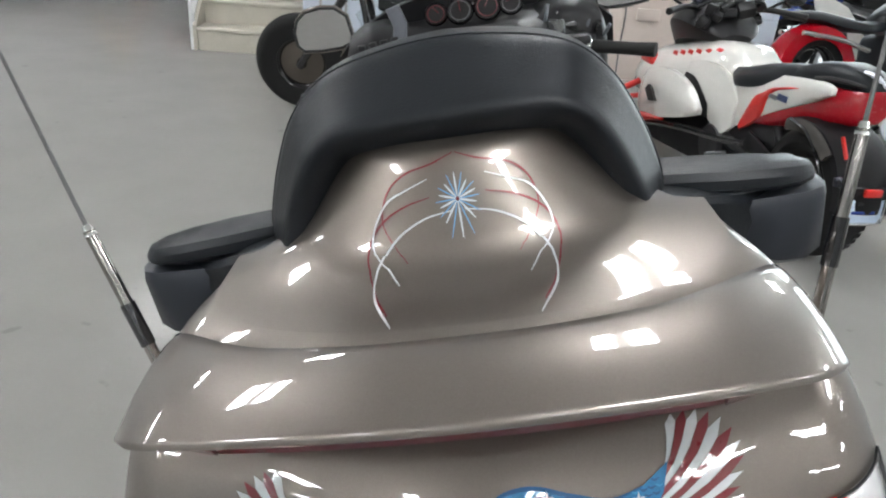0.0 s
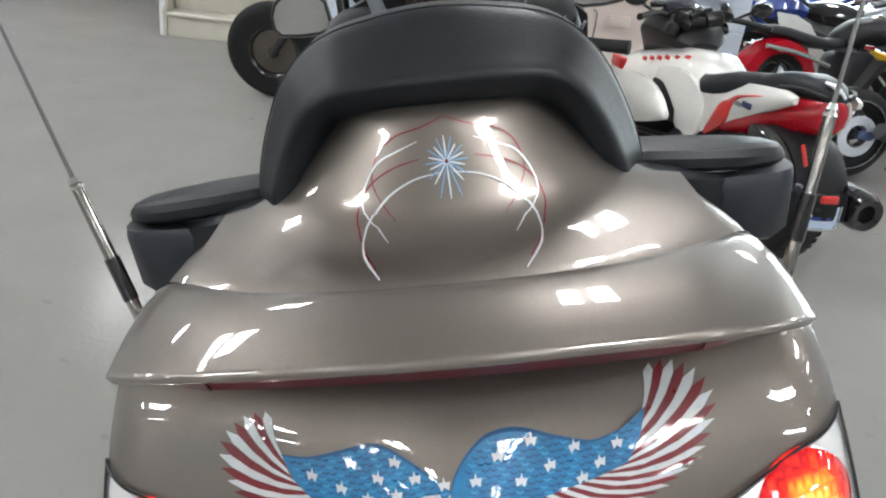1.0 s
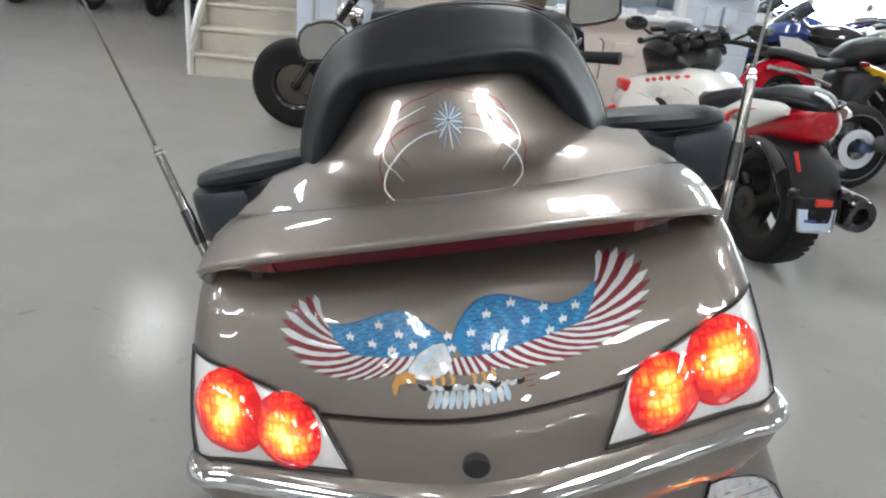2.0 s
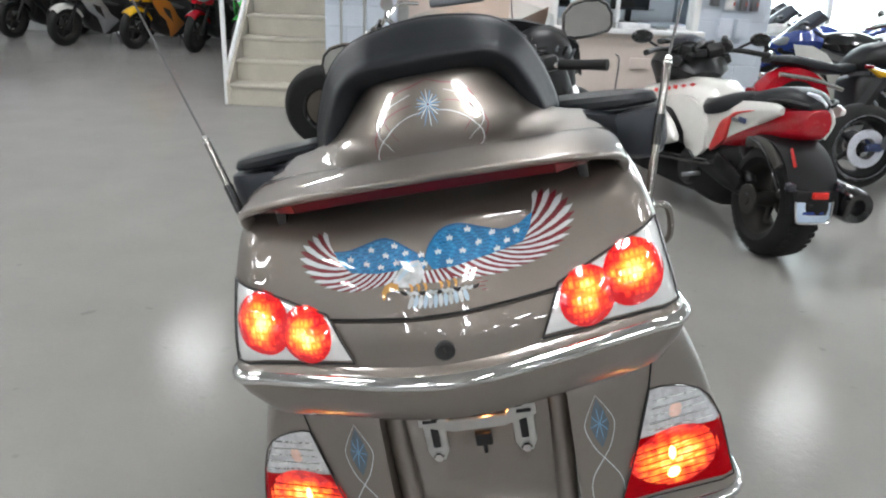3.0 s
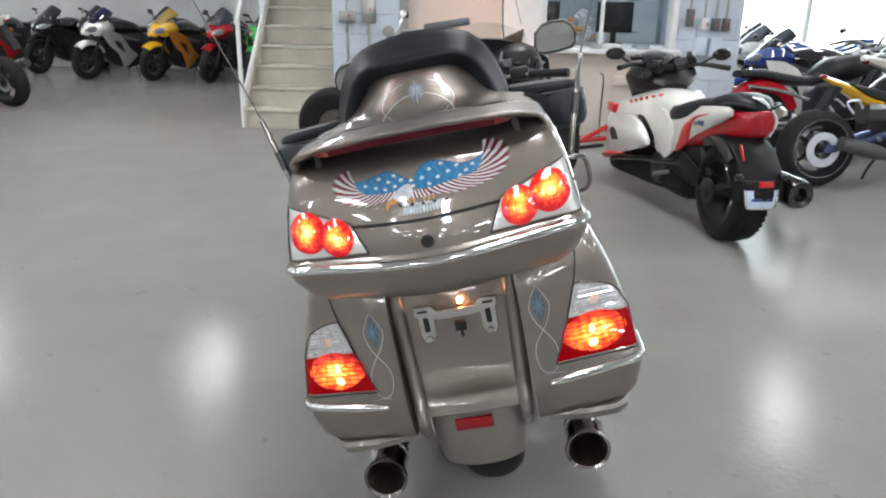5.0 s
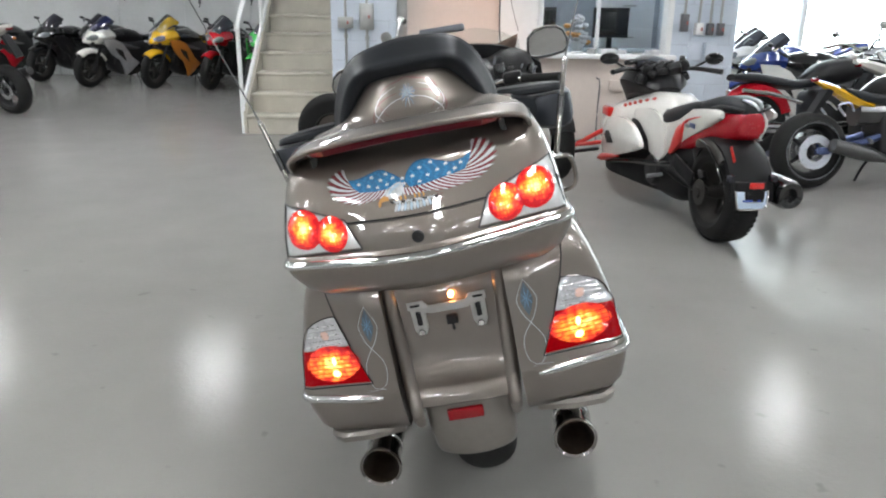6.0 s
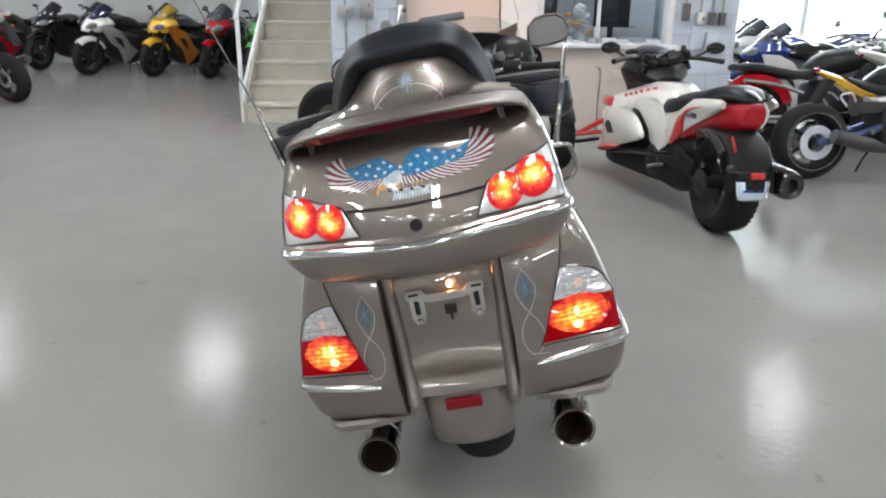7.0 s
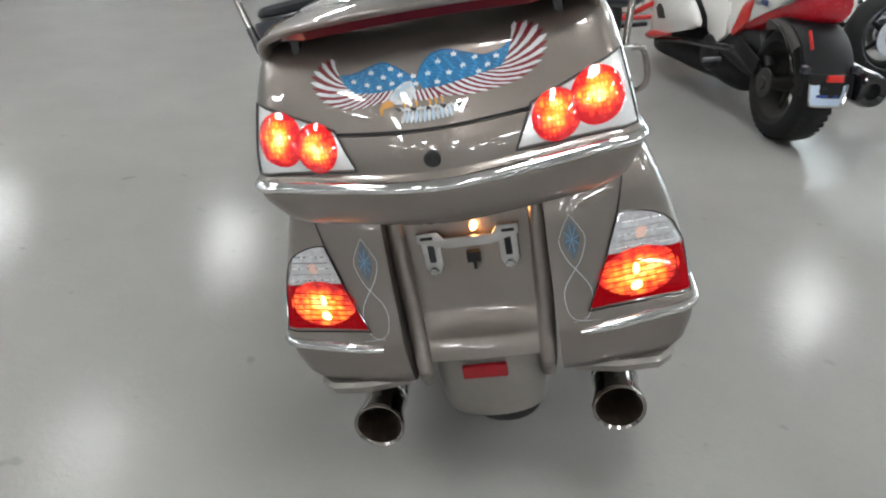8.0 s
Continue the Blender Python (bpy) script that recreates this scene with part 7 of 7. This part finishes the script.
        part("panel_gap", hull_strip(s, [(0.80, 0.42, 0.50), (0.90, 0.42, 0.56), (1.0, 0.44, 0.60), (1.12, 0.50, 0.60)], 0.232, bulge=0.01, thick=0.02), M["plastic"], t)
    part("engine_block", hull([(0.24, 0.13, 0.30, 0.56), (0.36, 0.17, 0.16, 0.58), (0.60, 0.19, 0.13, 0.55), (0.85, 0.18, 0.13, 0.50)]), M["satin"], t, "black engine covers", angle=50)
    part("lower_body", hull([(0.42, 0.12, 0.22, 0.48), (0.62, 0.16, 0.15, 0.44), (0.95, 0.20, 0.11, 0.42), (1.3, 0.25, 0.10, 0.36), (1.55, 0.24, 0.11, 0.30), (1.8, 0.15, 0.16, 0.30)]), M["satin"], t, "black lower body", angle=60)
    for s in (-1, 1):
        part("engine_cover", lathe([(0.0, s * 0.03), (0.10, s * 0.025), (0.115, 0.0), (0.115, -s * 0.06), (0.0, -s * 0.06)], 24, "x", (s * 0.19, 0.72, 0.30)), M["dark"], t)
        part("frame_tube", tube([(s * 0.16, 0.30, 0.42), (s * 0.20, 0.60, 0.36), (s * 0.23, 1.0, 0.30), (s * 0.27, 1.4, 0.22)], 0.022, n=8), M["gloss"], t)
        part("footrest", tube([(s * 0.20, 0.55, 0.30), (s * 0.31, 0.55, 0.29)], 0.014, n=8), M["alloy"], t)
        part("rear_shock", tube([(s * 0.10, 0.30, 0.52), (s * 0.12, 0.12, 0.36)], 0.028, n=10), M["dark"], t)
        part("heat_shield", box(0.02, 0.30, 0.09, (s * 0.20, 0.25, 0.40), 0.01, m=pose(0, 0, 0, 14, 0, 0)), M["satin"], t)
    # cockpit, bars, mirrors
    part("cockpit", hull([(1.02, 0.09, 0.78, 0.83), (1.12, 0.18, 0.76, 0.90), (1.26, 0.235, 0.74, 0.965), (1.42, 0.225, 0.70, 0.97), (1.55, 0.15, 0.66, 0.87), (1.63, 0.06, 0.62, 0.76)], WEDGE, 2), M["plastic"], t, "black instrument cockpit", angle=30)
    part("small_screen", hull([(1.30, 0.13, 0.92, 0.985), (1.38, 0.15, 0.93, 1.02), (1.46, 0.12, 0.92, 1.03), (1.52, 0.06, 0.90, 1.0)], WEDGE, 2), M["smoke"], t, "small smoked screen", angle=40)
    rnd_c = random.Random(8)
    for k in range(20):
        x, y, z = rnd_c.uniform(-0.21, 0.21), rnd_c.uniform(1.10, 1.38), rnd_c.uniform(0.86, 1.02)
        part("cockpit_pod", box(rnd_c.uniform(0.04, 0.10), rnd_c.uniform(0.05, 0.09), rnd_c.uniform(0.03, 0.07), (0, 0, 0), 0.012, 2), M["plastic"] if k % 4 else M["gloss"], t, m=pose(x, y, z, rnd_c.uniform(-30, 30), rnd_c.uniform(-30, 30), rnd_c.uniform(-40, 40)))
    for s in (-1, 1):
        part("hose", tube([(s * 0.20, 1.16, 0.95), (s * 0.15, 1.10, 1.00), (s * 0.05, 1.14, 0.98), (s * 0.04, 1.24, 0.86)], 0.009, n=6), M["plastic"], t)
    for s in (-1, 1):
        part("handlebar", tube([(s * 0.10, 1.26, 0.92), (s * 0.25, 1.20, 0.95), (s * 0.42, 1.06, 0.935)], [0.014, 0.016, 0.02], n=10), M["plastic"], t)
        part("mirror_stalk", tube([(s * 0.26, 1.22, 0.95), (s * 0.32, 1.22, 0.98), (s * 0.37, 1.20, 1.01)], 0.009, n=8), M["plastic"], t)
        mb = lathe([(0.0, 1.175), (0.048, 1.175), (0.055, 1.185), (0.045, 1.215), (0.0, 1.225)], 20, "y", (0, 0, 0))
        for q in mb.verts:
            q.co = Vector((s * 0.405 + 1.35 * q.co.x, q.co.y, 1.022 + 0.80 * q.co.z))
        part("mirror", mb, M["gloss"], t, "oval mirror", angle=50)
    return t


def hull_strip(s, rows, x, bulge=0.012, thick=0.016):
    """A curved side panel: rows of (y, low, high) on the side at x."""
    path = smooth_path([(lo, y, hi) for y, lo, hi in rows], 4)
    rings = []
    n = len(path) - 1
    for i, q in enumerate(path):
        e = math.sin(math.pi * min(max(i / n, 0.04), 0.96)) ** 0.5
        out = [Vector((s * (x - 0.02 + (0.02 + bulge) * e * math.sin(math.pi * (0.12 + 0.76 * f))), q.y, q.x + (q.z - q.x) * f)) for f in (0, 0.2, 0.4, 0.6, 0.8, 1)]
        back = [Vector((s * (x - 0.02 - thick), q.y, q.x + (q.z - q.x) * f)) for f in (1, 0)]
        rings.append(out + back)
    return loft(rings)


M.update(plate=mat("pale_plate", (0.55, 0.66, 0.80), 0.35, metal=0.4))
roadster(pose(1.855, 3.27, 0, 0, 0, 9))
black = cruiser("black cruiser with a fat front tyre", pose(0.73, 5.08, 0, 0, 0, 84), M["gloss"], group="pair of cruisers by the office", bare=True)
# along the rear wall
ROW = "sports motorcycles along the rear wall"


def parked(label, fx, fy, yaw, *a, **k):
    """A sports motorcycle placed by where its front tyre stands."""
    d = Vector((-math.sin(radians(yaw)), math.cos(radians(yaw)), 0))
    return sport_bike(label, pose(fx - 1.40 * d.x, fy - 1.40 * d.y, 0, 0, 0, yaw), *a, **k)


parked("white and blue sports motorcycle with silver side fairings", -5.78, 10.95, 152, M["white_gloss"], M["silver_gloss"], M["white_gloss"], group=ROW, lift=0.06, tank=M["plastic"], screen=M["blue_screen"])
parked("yellow sports motorcycle with orange lower fairing", -4.72, 10.92, 156, M["yellow_gloss"], M["orange_gloss"], M["yellow_gloss"], group=ROW, lift=0.07, screen=M["amber_screen"])
parked("red sports motorcycle with a dark engine", -3.78, 10.80, 166, M["mid_red"], M["plastic"], M["red_gloss"], group=ROW)
parked("green sports motorcycle behind the stair rail", -3.02, 10.45, 172, M["green_gloss"], M["green_gloss"], M["white_gloss"], group=ROW)
parked("black sports motorcycle with a dark screen", -6.95, 11.65, 160, M["gloss"], M["plastic"], M["gloss"], group=ROW)
parked("dark sports motorcycle at the row's end", -8.1, 11.7, 160, M["gloss"], M["red_gloss"], M["gloss"], group=ROW)
for bx, by, bl in ((-6.45, 12.2, "black sports motorcycle in the second row"), (-5.25, 12.25, "black sports motorcycle in the second row"), (-4.25, 12.2, "black sports motorcycle in the second row")):
    parked(bl, bx, by, 158, M["plastic"], M["gloss"], M["plastic"], group="second row along the rear wall", lift=0.08)
sport_bike("red and white sports motorcycle with a black seat", pose(-5.33, 8.05, 0, 0, 0, 68), M["red_gloss"], M["plastic"], M["white_gloss"], group="sports motorcycles on the open floor", lift=0.16, tank=M["red_gloss"])
# by the glazed front
RIGHT = "motorcycles by the glazed front"
sport_bike("blue and yellow sports motorcycle with blue wheel parts", pose(2.98, 4.70, 0, 0, 0, -84), M["gloss"], M["blue_gloss"], M["yellow_gloss"], rim=M["dark"], lean=-6, group=RIGHT, naked=True, lift=-0.03)
near_wheel = [o for o in bpy.data.objects if o.name.startswith("sports_motorcycle")][-1]
part("brake_ring", lathe([(0.075, 0.115), (0.135, 0.115), (0.135, 0.107), (0.075, 0.107)], 32, "x", (0, 0, 0.30), close=True), M["disc_white"], near_wheel, "bright brake disc")
part("caliper_bracket", box(0.03, 0.10, 0.06, (0.12, 0.06, 0.31), 0.012, 2), M["blue_disc"], near_wheel)
part("rim_band", lathe([(0.222, 0.094), (0.234, 0.094), (0.234, 0.086), (0.222, 0.086)], 40, "x", (0, 0, 0.305), close=True), M["disc_white"], near_wheel)
cruiser("red cruiser with a black seat", pose(3.05, 6.05, 0, 0, 0, -80), M["red_gloss"], group=RIGHT, tank=M["plastic"])
sport_bike("black sports motorcycle with a white tail", pose(4.2, 5.9, 0, 0, 0, -84), M["gloss"], M["plastic"], M["white_gloss"], lean=-6, group=RIGHT)
sport_bike("blue and white sports motorcycle with a dark screen", pose(4.85, 7.25, 0, 0, 0, 74), M["blue_gloss"], M["white_gloss"], M["white_gloss"], group=RIGHT, lean=-6)
sport_bike("white and blue sports motorcycle facing the office", pose(5.0, 8.35, 0, 0, 0, 78), M["white_gloss"], M["blue_gloss"], M["silver_gloss"], group=RIGHT, lean=-6, tank=M["blue_gloss"])
sport_bike("blue sports motorcycle with silver fairing", pose(4.55, 6.75, 0, 0, 0, -72), M["silver_gloss"], M["blue_gloss"], M["white_gloss"], lean=-6, group=RIGHT, tank=M["blue_gloss"])
sport_bike("white sports motorcycle with blue fairing", pose(6.6, 7.9, 0, 0, 0, 80), M["white_gloss"], M["blue_gloss"], M["white_gloss"], lean=-6, group=RIGHT, tank=M["white_gloss"])
sport_bike("blue sports motorcycle near the glazing", pose(5.3, 9.3, 0, 0, 0, 78), M["blue_gloss"], M["silver_gloss"], M["blue_gloss"], lean=-6, group=RIGHT, tank=M["blue_gloss"])
sport_bike("silver and black sports motorcycle near the glazing", pose(7.2, 9.0, 0, 0, 0, 82), M["silver_gloss"], M["plastic"], M["gloss"], lean=-6, group=RIGHT, tank=M["silver_gloss"])
